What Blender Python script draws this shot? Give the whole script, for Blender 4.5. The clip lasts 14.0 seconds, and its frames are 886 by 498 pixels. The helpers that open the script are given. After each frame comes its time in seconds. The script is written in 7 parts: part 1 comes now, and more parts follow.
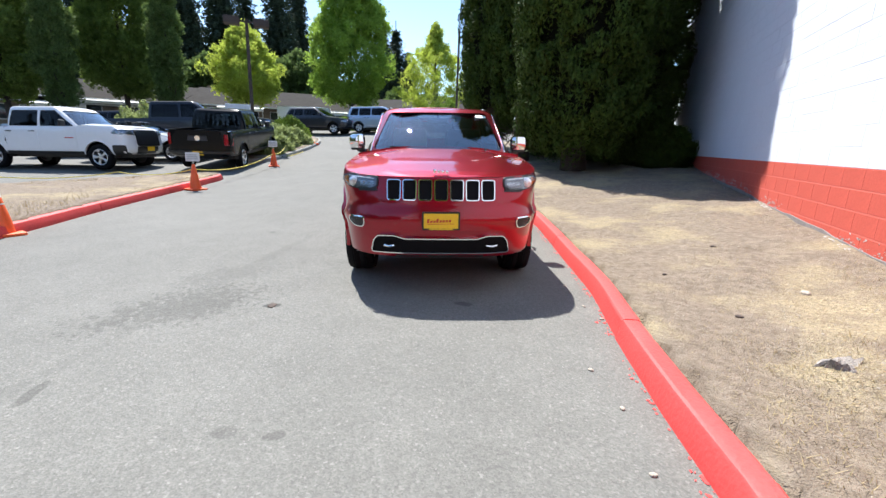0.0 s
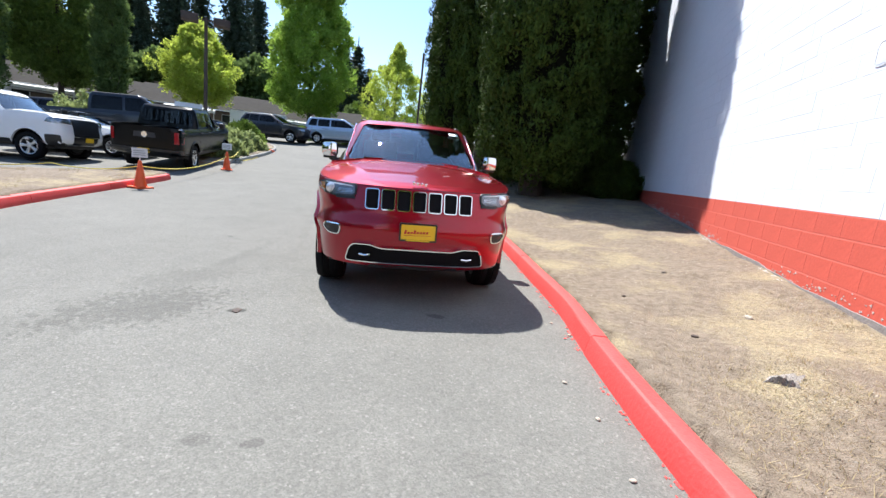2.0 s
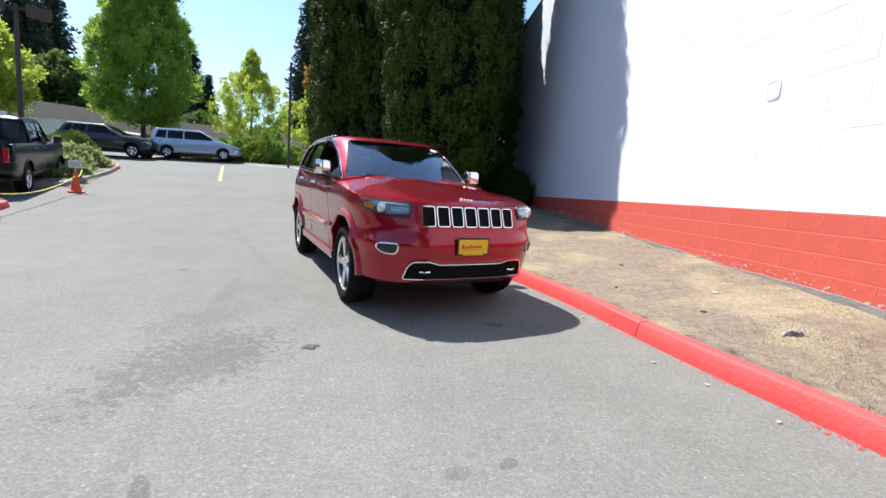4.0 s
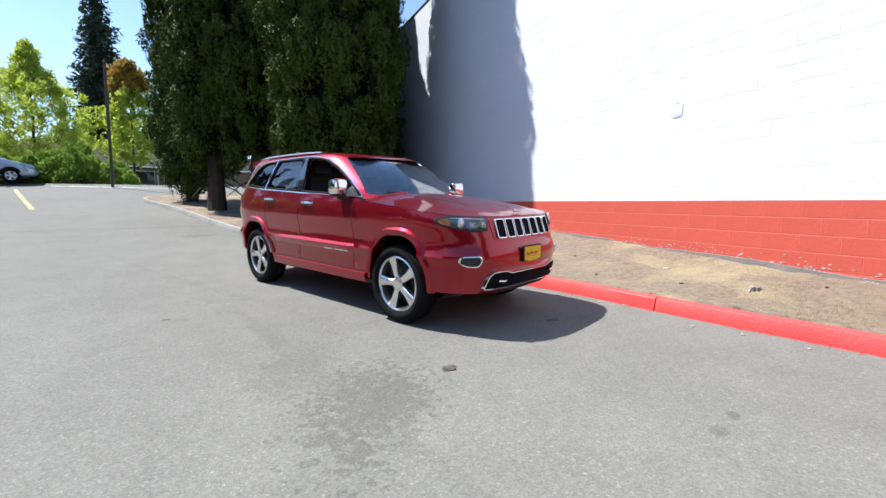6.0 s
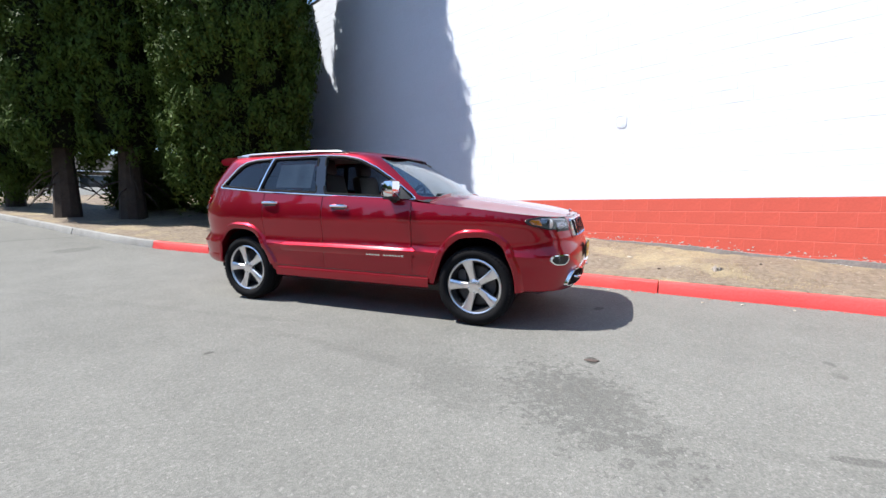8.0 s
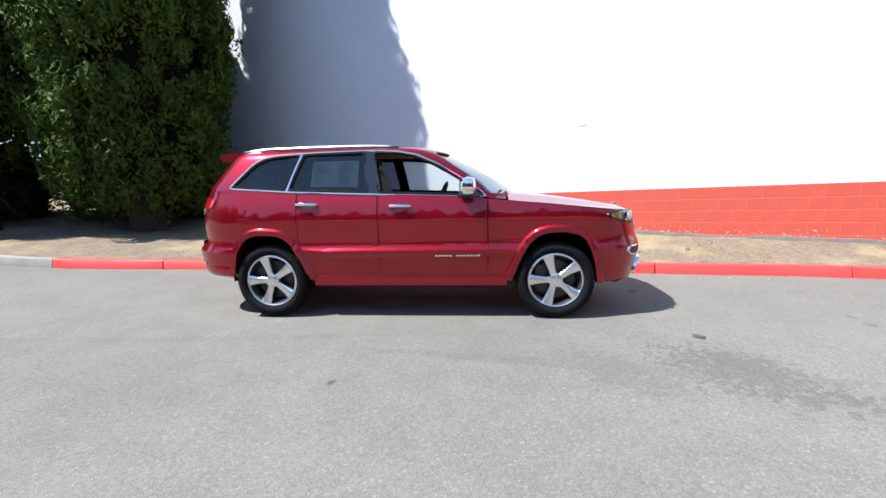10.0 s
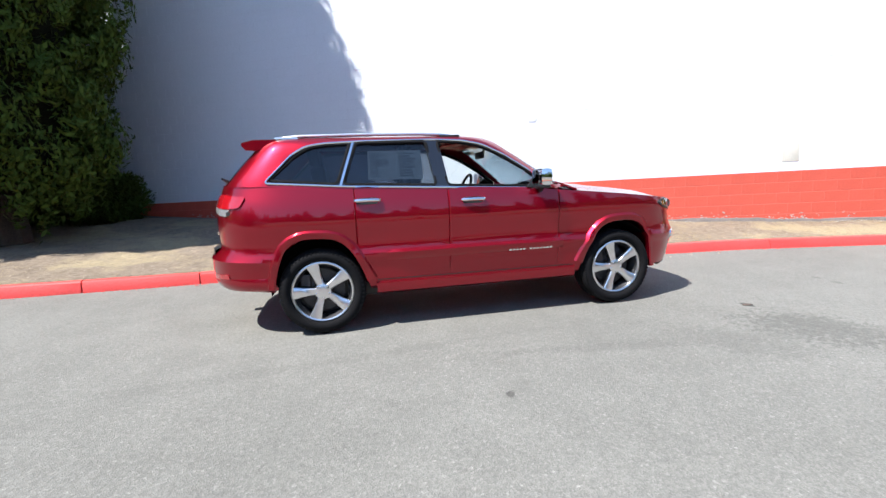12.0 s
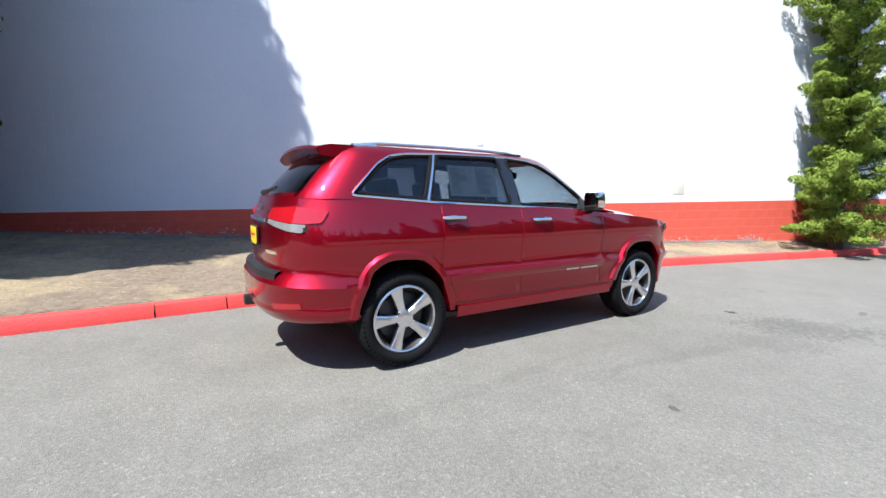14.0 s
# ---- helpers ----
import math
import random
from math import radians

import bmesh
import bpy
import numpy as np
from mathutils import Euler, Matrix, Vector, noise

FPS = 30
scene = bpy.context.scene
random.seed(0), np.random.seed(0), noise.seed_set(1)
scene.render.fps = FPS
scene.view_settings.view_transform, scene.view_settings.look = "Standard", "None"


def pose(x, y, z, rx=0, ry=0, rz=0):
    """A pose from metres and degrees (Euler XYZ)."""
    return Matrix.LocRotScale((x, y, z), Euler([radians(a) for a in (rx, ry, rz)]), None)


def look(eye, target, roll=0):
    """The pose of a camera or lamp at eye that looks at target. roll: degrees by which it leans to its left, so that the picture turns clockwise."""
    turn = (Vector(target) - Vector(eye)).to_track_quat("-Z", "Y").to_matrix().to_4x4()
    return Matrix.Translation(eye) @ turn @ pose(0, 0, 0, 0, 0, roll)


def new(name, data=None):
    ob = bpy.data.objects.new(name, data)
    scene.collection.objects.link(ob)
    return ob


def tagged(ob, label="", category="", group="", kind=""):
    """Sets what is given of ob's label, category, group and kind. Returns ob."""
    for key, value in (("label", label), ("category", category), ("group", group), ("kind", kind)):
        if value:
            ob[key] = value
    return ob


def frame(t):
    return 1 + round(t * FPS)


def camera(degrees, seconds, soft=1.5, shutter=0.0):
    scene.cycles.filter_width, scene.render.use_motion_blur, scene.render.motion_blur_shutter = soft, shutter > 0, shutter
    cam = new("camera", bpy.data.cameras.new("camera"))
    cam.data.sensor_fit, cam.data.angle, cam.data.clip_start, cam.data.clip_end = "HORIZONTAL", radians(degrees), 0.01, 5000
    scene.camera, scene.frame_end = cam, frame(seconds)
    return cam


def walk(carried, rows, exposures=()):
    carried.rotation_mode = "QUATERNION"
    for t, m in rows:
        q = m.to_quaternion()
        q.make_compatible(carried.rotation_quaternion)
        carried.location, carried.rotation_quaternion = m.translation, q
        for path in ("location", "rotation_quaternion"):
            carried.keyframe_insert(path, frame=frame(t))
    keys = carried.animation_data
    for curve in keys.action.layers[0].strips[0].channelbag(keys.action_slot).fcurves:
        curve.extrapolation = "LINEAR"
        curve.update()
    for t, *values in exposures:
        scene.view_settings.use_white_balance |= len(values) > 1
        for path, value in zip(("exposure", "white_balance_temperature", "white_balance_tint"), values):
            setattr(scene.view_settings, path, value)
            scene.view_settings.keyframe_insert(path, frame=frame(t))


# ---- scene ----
cam = camera(91.7, 14.0)
METRES, EYE, TILT, LEAN, TURN = 12.072, 1.352, 1.19, -3.46, 21.0
ROWS = [
    (0.0, 0.0, 0.0, 0.0, -0.4, -14.98, 1.49),
    (0.5, 0.0002, 0.0004, 0.0002, -0.54, -14.0, 1.19),
    (1.0, -0.0001, 0.0008, -0.0002, -1.08, -12.83, 0.97),
    (1.5, -0.0023, 0.0004, -0.0015, -2.77, -11.79, -0.18),
    (2.0, -0.018, -0.0023, -0.004, -6.12, -12.42, -3.01),
    (2.5, -0.048, -0.0068, -0.0028, -10.85, -12.19, 0.41),
    (3.0, -0.0788, -0.0005, -0.0059, -16.99, -9.69, 2.04),
    (3.5, -0.1158, 0.0101, -0.007, -21.3, -10.1, -0.22),
    (6.0, -0.2955, 0.112, 0.0006, -46.57, -9.25, 0.96),
    (6.5, -0.327, 0.1442, 0.0023, -53.38, -9.79, 1.2),
    (7.0, -0.3506, 0.1815, 0.0028, -55.96, -10.79, 1.21),
    (7.5, -0.3723, 0.2191, 0.0039, -61.06, -10.42, 0.97),
    (10.0, -0.4248, 0.4188, 0.0087, -83.04, -10.51, 1.14),
    (10.5, -0.4229, 0.4621, 0.0099, -89.34, -11.96, 1.94),
    (11.0, -0.4142, 0.5025, 0.0103, -93.24, -11.37, 1.44),
    (11.5, -0.4096, 0.5448, 0.0092, -99.18, -11.06, 1.24),
    (12.0, -0.3984, 0.5841, 0.0076, -101.41, -11.37, 1.12),
    (12.5, -0.3845, 0.6236, 0.0073, -105.25, -9.33, -0.03),
    (13.0, -0.3698, 0.6633, 0.0079, -109.67, -9.88, 0.04),
    (13.5, -0.3493, 0.6962, 0.007, -112.78, -9.37, -1.19),
    (14.0, -0.3276, 0.7294, 0.0043, -120.15, -8.65, -1.94),
]
walk(cam, [(t, pose(0, 0, EYE, TILT, LEAN, TURN) @ pose(METRES * x, METRES * y, METRES * z, 90 + pitch, roll, yaw)) for t, x, y, z, yaw, pitch, roll in ROWS],
     exposures=[(0.0, 1.33), (3.0, 1.31), (6.5, 1.20), (10.0, 1.34), (12.0, 1.43), (14.0, 1.40)])

# ---- light ----
SUN_TO = Vector((0.75, -0.66, -1.58))
world = bpy.data.worlds.new("world")
scene.world = world
world.use_nodes = True
_wn = world.node_tree
_sky = _wn.nodes.new("ShaderNodeTexSky")
_sky.sky_type = "NISHITA"
_sky.sun_disc = False
_sky.dust_density = 0.1
_sky.ozone_density = 3.2
_sky.sun_elevation = radians(57.7)
_sky.sun_rotation = math.atan2(-0.75, 0.66)
_bg = _wn.nodes["Background"]
_bg.inputs["Strength"].default_value = 0.108
_wn.links.new(_sky.outputs[0], _bg.inputs["Color"])
_sl = bpy.data.lights.new("sun", "SUN")
_sl.energy, _sl.angle, _sl.color = 4.25, radians(0.55), (1.0, 0.975, 0.94)
sun = new("sun", _sl)
sun.matrix_world = look(-SUN_TO * 20, (0, 0, 0))

# ---- materials ----
def mat(name, col, rough=0.6, metal=0.0, vary=0.15, scale=6.0, fine=60.0, bump=0.0, coat=0.0, spread=0.0, spec=0.5, bump_scale=None, island=False):
    """A procedural surface with colour variation at two scales and a fine relief."""
    m = bpy.data.materials.new(name)
    m.use_nodes = True
    nt = m.node_tree
    p = nt.nodes["Principled BSDF"]
    p.inputs["Roughness"].default_value = rough
    p.inputs["Metallic"].default_value = metal
    p.inputs["Specular IOR Level"].default_value = spec
    p.inputs["Coat Weight"].default_value = coat
    p.inputs["Coat Roughness"].default_value = 0.03
    tc = nt.nodes.new("ShaderNodeTexCoord")
    a = nt.nodes.new("ShaderNodeTexNoise"); a.inputs["Scale"].default_value = scale; a.inputs["Detail"].default_value = 4
    b = nt.nodes.new("ShaderNodeTexNoise"); b.inputs["Scale"].default_value = fine; b.inputs["Detail"].default_value = 3
    for n in (a, b):
        nt.links.new(tc.outputs["Object"], n.inputs["Vector"])
    mul = nt.nodes.new("ShaderNodeMath"); mul.operation = "ADD"
    nt.links.new(a.outputs["Fac"], mul.inputs[0]); nt.links.new(b.outputs["Fac"], mul.inputs[1])
    last = mul.outputs[0]
    if spread:
        if island:
            oi = nt.nodes.new("ShaderNodeNewGeometry"); rnd = oi.outputs["Random Per Island"]
        else:
            oi = nt.nodes.new("ShaderNodeObjectInfo"); rnd = oi.outputs["Random"]
        ma = nt.nodes.new("ShaderNodeMath"); ma.operation = "MULTIPLY_ADD"
        ma.inputs[1].default_value = spread
        nt.links.new(rnd, ma.inputs[0]); nt.links.new(last, ma.inputs[2])
        last = ma.outputs[0]
    r = nt.nodes.new("ShaderNodeMapRange")
    r.inputs["From Min"].default_value, r.inputs["From Max"].default_value = 0.65, 1.35 + spread
    r.inputs["To Min"].default_value, r.inputs["To Max"].default_value = 1 - vary, 1 + vary
    nt.links.new(last, r.inputs["Value"])
    mix = nt.nodes.new("ShaderNodeVectorMath"); mix.operation = "SCALE"
    mix.inputs[0].default_value = col
    nt.links.new(r.outputs[0], mix.inputs["Scale"])
    nt.links.new(mix.outputs[0], p.inputs["Base Color"])
    if bump:
        bp = nt.nodes.new("ShaderNodeBump"); bp.inputs["Strength"].default_value = bump; bp.inputs["Distance"].default_value = 0.01
        src_ = b
        if bump_scale:
            src_ = nt.nodes.new("ShaderNodeTexNoise"); src_.inputs["Scale"].default_value = bump_scale; src_.inputs["Detail"].default_value = 4
            nt.links.new(tc.outputs["Object"], src_.inputs["Vector"])
        nt.links.new(src_.outputs["Fac"], bp.inputs["Height"]); nt.links.new(bp.outputs[0], p.inputs["Normal"])
    return m


def glass(name, tint, rough=0.0, clear=0.5, edge=0.8):
    """Thin glazing: part clear, part tinted gloss."""
    m = bpy.data.materials.new(name)
    m.use_nodes = True
    nt = m.node_tree
    out = nt.nodes["Material Output"]
    tr = nt.nodes.new("ShaderNodeBsdfTransparent"); tr.inputs["Color"].default_value = (*tint, 1)
    gl = nt.nodes.new("ShaderNodeBsdfGlossy"); gl.inputs["Roughness"].default_value = rough; gl.inputs["Color"].default_value = (1, 1, 1, 1)
    lw = nt.nodes.new("ShaderNodeLayerWeight"); lw.inputs["Blend"].default_value = 0.5
    pw = nt.nodes.new("ShaderNodeMath"); pw.operation = "POWER"; pw.inputs[1].default_value = 4.0
    fr = nt.nodes.new("ShaderNodeMath"); fr.operation = "MULTIPLY_ADD"; fr.inputs[1].default_value = edge; fr.inputs[2].default_value = clear
    nt.links.new(lw.outputs["Facing"], pw.inputs[0]); nt.links.new(pw.outputs[0], fr.inputs[0])
    mx = nt.nodes.new("ShaderNodeMixShader")
    nt.links.new(fr.outputs[0], mx.inputs[0]); nt.links.new(tr.outputs[0], mx.inputs[1]); nt.links.new(gl.outputs[0], mx.inputs[2])
    nt.links.new(mx.outputs[0], out.inputs["Surface"])
    return m


M_PAINT = mat("cherry_red_paint", (0.30, 0.001, 0.013), 0.36, 0.82, 0.05, 3, 900, coat=1.0, spec=0.3)
M_CHROME = mat("chrome", (0.8, 0.8, 0.82), 0.06, 1.0, 0.03)
M_ALLOY = mat("machined_alloy", (0.78, 0.78, 0.80), 0.28, 1.0, 0.08, 8, 200)
M_DARKMETAL = mat("dark_metal", (0.06, 0.06, 0.065), 0.45, 0.7, 0.2)
M_BLACK = mat("black_plastic", (0.012, 0.012, 0.013), 0.42, 0, 0.2, 10, 150, bump=0.1)
M_GLOSSBLACK = mat("gloss_black", (0.008, 0.008, 0.01), 0.08, 0, 0.1, coat=1.0)
M_TYRE = mat("tyre_rubber", (0.008, 0.008, 0.009), 0.8, 0, 0.25, 12, 90, bump=0.2, spec=0.10)
M_INTERIOR = mat("cabin_trim", (0.03, 0.028, 0.027), 0.7, 0, 0.2)
M_SEAT = mat("black_leather", (0.02, 0.019, 0.019), 0.5, 0, 0.2, 8, 60, bump=0.2)
M_GLASS = glass("clear_glass", (0.84, 0.88, 0.87), 0.0, 0.07)
M_TINT = glass("tinted_glass", (0.43, 0.46, 0.50), 0.0, 0.045)
M_DARKGLASS = glass("dark_glass", (0.22, 0.25, 0.28), 0.0, 0.022, 0.45)
M_SHIELD = glass("windscreen_glass", (0.58, 0.68, 0.72), 0.0, 0.14)
M_LAMPSILVER = mat("lamp_reflector", (0.32, 0.33, 0.35), 0.26, 0.9, 0.06)
M_LAMPBASE = mat("lamp_bowl", (0.17, 0.175, 0.19), 0.3, 0.9, 0.1)
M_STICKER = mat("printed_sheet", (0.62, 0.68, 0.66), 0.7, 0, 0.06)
M_SEAL = mat("rubber_seal", (0.006, 0.006, 0.007), 0.8, 0, 0.1, spec=0.12)
M_LENS = glass("clear_lens", (0.95, 0.96, 0.97), 0.0, 0.04)
M_REDLENS = mat("red_lens", (0.33, 0.006, 0.012), 0.1, 0, 0.1, coat=1.0)
M_AMBER = mat("amber_lens", (0.7, 0.22, 0.02), 0.12, 0, 0.1, coat=1.0)
M_YELLOW = mat("yellow_plate", (0.82, 0.52, 0.02), 0.4, 0, 0.08)
M_PLATERED = mat("red_print", (0.5, 0.03, 0.02), 0.4)
M_PAPER = mat("paper", (0.62, 0.64, 0.64), 0.8, 0, 0.06)
M_INK = mat("grey_print", (0.33, 0.35, 0.35), 0.8)
M_WHITEPAINT = mat("white_car_paint", (0.78, 0.79, 0.8), 0.35, 0, 0.03, coat=0.8)
M_BLACKPAINT = mat("black_car_paint", (0.003, 0.003, 0.004), 0.25, 0.0, 0.1, coat=0.15, spec=0.14)
M_NAVYPAINT = mat("navy_car_paint", (0.006, 0.008, 0.016), 0.3, 0.1, 0.1, coat=0.4)
M_SILVERPAINT = mat("silver_car_paint", (0.42, 0.45, 0.5), 0.3, 0.6, 0.05, coat=1.0)
M_VANPAINT = mat("pale_blue_van_paint", (0.36, 0.45, 0.58), 0.3, 0.5, 0.05, coat=1.0)
M_MAROONPAINT = mat("maroon_car_paint", (0.12, 0.012, 0.016), 0.3, 0.3, 0.1, coat=1.0)
M_ORANGE = mat("orange_cone_plastic", (0.85, 0.12, 0.025), 0.5, 0, 0.12)
M_WHITEBAND = mat("white_band", (0.75, 0.75, 0.75), 0.4, 0, 0.08)
M_ROPE = mat("yellow_rope", (0.75, 0.62, 0.12), 0.7, 0, 0.15)
M_BARK = mat("bark", (0.05, 0.036, 0.027), 0.9, 0, 0.4, 5, 40, bump=0.8)
M_STUMP = mat("weathered_wood", (0.27, 0.24, 0.215), 0.9, 0, 0.4, 9, 70, bump=0.8)
M_ROCK = mat("pale_stone", (0.40, 0.345, 0.28), 0.9, 0, 0.2, 9, 70, bump=0.6)
M_DARKDEBRIS = mat("bark_chip", (0.08, 0.06, 0.05), 0.9, 0, 0.3)
M_KERBRED = mat("red_kerb_paint", (0.62, 0.055, 0.05), 0.6, 0, 0.16, 2.5, 45, bump=0.35)
M_KERBGREY = mat("grey_concrete", (0.24, 0.235, 0.22), 0.85, 0, 0.25, 3, 60, bump=0.4)
M_REDWALL = mat("red_block_paint", (0.51, 0.080, 0.052), 0.75, 0, 0.12, 1.2, 30, bump=0.25, spread=0.12)
M_REDWALLJ = mat("red_block_paint_joined", (0.51, 0.080, 0.052), 0.75, 0, 0.12, 1.2, 30, bump=0.25, spread=0.12, island=True)
M_WHITEWALL = mat("white_block_paint", (0.645, 0.685, 0.765), 0.7, 0, 0.045, 0.7, 24, bump=0.2, spread=0.15, island=True)
M_MORTARW = mat("white_mortar", (0.625, 0.665, 0.745), 0.85, 0, 0.1)
M_MORTARR = mat("red_mortar", (0.55, 0.115, 0.085), 0.85, 0, 0.1)
M_FOOTING = mat("bare_footing", (0.21, 0.185, 0.175), 0.9, 0, 0.3, 5, 40, bump=0.6)
M_ROOF = mat("grey_shingle", (0.062, 0.058, 0.054), 1.0, 0, 0.2, 2, 20, bump=0.4, spec=0.05)
M_HOUSEWALL = mat("house_siding", (0.20, 0.15, 0.11), 0.85, 0, 0.2)
M_AWNING = mat("white_awning", (0.8, 0.8, 0.8), 0.6, 0, 0.05)
M_WHITEBOX = mat("white_trailer_skin", (0.72, 0.74, 0.76), 0.5, 0, 0.05)
M_WINDARK = mat("dark_window", (0.03, 0.035, 0.04), 0.1, 0, 0.2)
M_LINEYEL = mat("yellow_road_line", (0.62, 0.5, 0.14), 0.7, 0, 0.25, 4, 60)
M_LINEWHITE = mat("white_road_line", (0.7, 0.7, 0.68), 0.7, 0, 0.25, 4, 60)
M_POLE = mat("brown_pole", (0.07, 0.05, 0.04), 0.7, 0.2, 0.15)


def leaf_mat(name, col, vary=0.45, trans=0.35):
    m = mat(name, col, 0.6, 0, vary, 0.5, 5, spread=0.6, island=True, spec=0.08)
    nt = m.node_tree
    p = nt.nodes["Principled BSDF"]
    tl = nt.nodes.new("ShaderNodeBsdfTranslucent")
    src_ = p.inputs["Base Color"].links[0].from_socket
    nt.links.new(src_, tl.inputs["Color"])
    mx = nt.nodes.new("ShaderNodeMixShader"); mx.inputs[0].default_value = trans
    nt.links.new(p.outputs[0], mx.inputs[1]); nt.links.new(tl.outputs[0], mx.inputs[2])
    nt.links.new(mx.outputs[0], nt.nodes["Material Output"].inputs["Surface"])
    return m


M_CYPRESS = leaf_mat("cypress_foliage", (0.050, 0.080, 0.014), 0.55, 0.02)
M_JUNIPER = leaf_mat("juniper_foliage", (0.165, 0.235, 0.042), 0.4, 0.12)
M_LIME = leaf_mat("lime_leaves", (0.43, 0.51, 0.09), 0.3, 0.6)
M_GREEN = leaf_mat("green_leaves", (0.29, 0.42, 0.075), 0.35, 0.6)
M_OLIVE = leaf_mat("olive_green_leaves", (0.175, 0.245, 0.058), 0.4, 0.5)
M_POPLAR = leaf_mat("poplar_leaves", (0.12, 0.175, 0.055), 0.45, 0.45)
M_FIR = leaf_mat("fir_needles", (0.046, 0.066, 0.042), 0.45, 0.1)
M_HEDGE = leaf_mat("hedge_leaves", (0.19, 0.29, 0.05), 0.4, 0.45)
M_SHRUB = leaf_mat("shrub_leaves", (0.30, 0.35, 0.14), 0.4, 0.45)
M_AUTUMN = leaf_mat("turning_leaves", (0.30, 0.19, 0.04), 0.4, 0.4)
M_STRAW = leaf_mat("dry_grass", (0.36, 0.29, 0.17), 0.35, 0.3)


def ground_mat(name, kind):
    """Asphalt with aggregate, worn lanes and stains; or dry soil with straw."""
    m = bpy.data.materials.new(name)
    m.use_nodes = True
    nt = m.node_tree
    N, L = nt.nodes, nt.links
    p = N["Principled BSDF"]
    p.inputs["Roughness"].default_value = 0.85
    p.inputs["Specular IOR Level"].default_value = 0.25
    tc = N.new("ShaderNodeTexCoord")

    def tex(scale, detail=4, rough=0.55):
        n = N.new("ShaderNodeTexNoise")
        n.inputs["Scale"].default_value, n.inputs["Detail"].default_value, n.inputs["Roughness"].default_value = scale, detail, rough
        L.new(tc.outputs["Object"], n.inputs["Vector"])
        return n.outputs["Fac"]

    def rng(v, a, b, c, d, smooth=True):
        n = N.new("ShaderNodeMapRange")
        n.interpolation_type = "SMOOTHSTEP" if smooth else "LINEAR"
        for k, q in zip(("From Min", "From Max", "To Min", "To Max"), (a, b, c, d)):
            n.inputs[k].default_value = q
        L.new(v, n.inputs["Value"])
        return n.outputs[0]

    def mul(a, b, op="MULTIPLY"):
        n = N.new("ShaderNodeMath"); n.operation = op
        for k, q in enumerate((a, b)):
            if isinstance(q, (int, float)):
                n.inputs[k].default_value = q
            else:
                L.new(q, n.inputs[k])
        return n.outputs[0]

    def mixc(fac, a, b):
        n = N.new("ShaderNodeMix"); n.data_type = "RGBA"
        L.new(fac, n.inputs[0])
        for k, q in ((6, a), (7, b)):
            if isinstance(q, tuple):
                n.inputs[k].default_value = (*q, 1)
            else:
                L.new(q, n.inputs[k])
        return n.outputs[2]

    def blot(cx, cy, rx, ry, ang, edge, ns, amount):
        """An irregular stain at a place."""
        mp = N.new("ShaderNodeMapping"); mp.vector_type = "TEXTURE"
        mp.inputs["Location"].default_value = (cx, cy, 0)
        mp.inputs["Rotation"].default_value = (0, 0, radians(ang))
        mp.inputs["Scale"].default_value = (rx, ry, 50)
        L.new(tc.outputs["Object"], mp.inputs["Vector"])
        ln = N.new("ShaderNodeVectorMath"); ln.operation = "LENGTH"
        L.new(mp.outputs[0], ln.inputs[0])
        d = mul(ln.outputs["Value"], mul(tex(ns, 5, 0.65), edge), "ADD")
        return rng(d, 0.7 + edge * 0.5, 1.05 + edge * 0.5, amount, 0.0)

    if kind == "asphalt":
        v = N.new("ShaderNodeTexVoronoi"); v.inputs["Scale"].default_value = 130
        L.new(tc.outputs["Object"], v.inputs["Vector"])
        sp = N.new("ShaderNodeSeparateColor"); L.new(v.outputs["Color"], sp.inputs[0])
        stones = rng(sp.outputs[0], 0.0, 1.0, 0.82, 1.18, False)
        v2 = N.new("ShaderNodeTexVoronoi"); v2.inputs["Scale"].default_value = 85
        L.new(tc.outputs["Object"], v2.inputs["Vector"])
        sp2 = N.new("ShaderNodeSeparateColor"); L.new(v2.outputs["Color"], sp2.inputs[0])
        bright = mul(rng(sp2.outputs[1], 0.92, 1.0, 1.0, 1.35), rng(tex(38, 3, 0.7), 0.3, 0.7, 0.91, 1.09))
        big = rng(tex(0.35, 5, 0.6), 0.3, 0.7, 0.93, 1.06)
        mid = rng(tex(2.2, 5, 0.65), 0.3, 0.7, 0.94, 1.06)
        f = mul(mul(stones, bright), mul(big, mid))
        dark = None
        for b in STAINS:
            q = blot(*b)
            dark = q if dark is None else mul(dark, q, "MAXIMUM")
        f = mul(f, mul(1.0, dark, "SUBTRACT"))
        sc = N.new("ShaderNodeVectorMath"); sc.operation = "SCALE"
        sc.inputs[0].default_value = (0.152, 0.150, 0.136)
        L.new(f, sc.inputs["Scale"])
        L.new(sc.outputs[0], p.inputs["Base Color"])
        bp = N.new("ShaderNodeBump"); bp.inputs["Strength"].default_value = 0.6; bp.inputs["Distance"].default_value = 0.004
        L.new(v.outputs["Distance"], bp.inputs["Height"]); L.new(bp.outputs[0], p.inputs["Normal"])
    else:
        straw = rng(tex(0.9, 6, 0.65), 0.47, 0.65, 0, 1)
        soil = mixc(rng(tex(14, 5, 0.6), 0.3, 0.7, 0, 1), (0.165, 0.128, 0.094), (0.262, 0.212, 0.160))
        strawc = mixc(rng(tex(35, 5, 0.7), 0.3, 0.7, 0, 1), (0.25, 0.20, 0.115), (0.45, 0.375, 0.235))
        both = mixc(mul(straw, rng(tex(60, 3), 0.35, 0.6, 0.35, 1.0)), soil, strawc)
        pebbles = rng(tex(70, 2, 0.5), 0.66, 0.74, 0, 1)
        both = mixc(mul(pebbles, 0.4), both, (0.40, 0.36, 0.30))
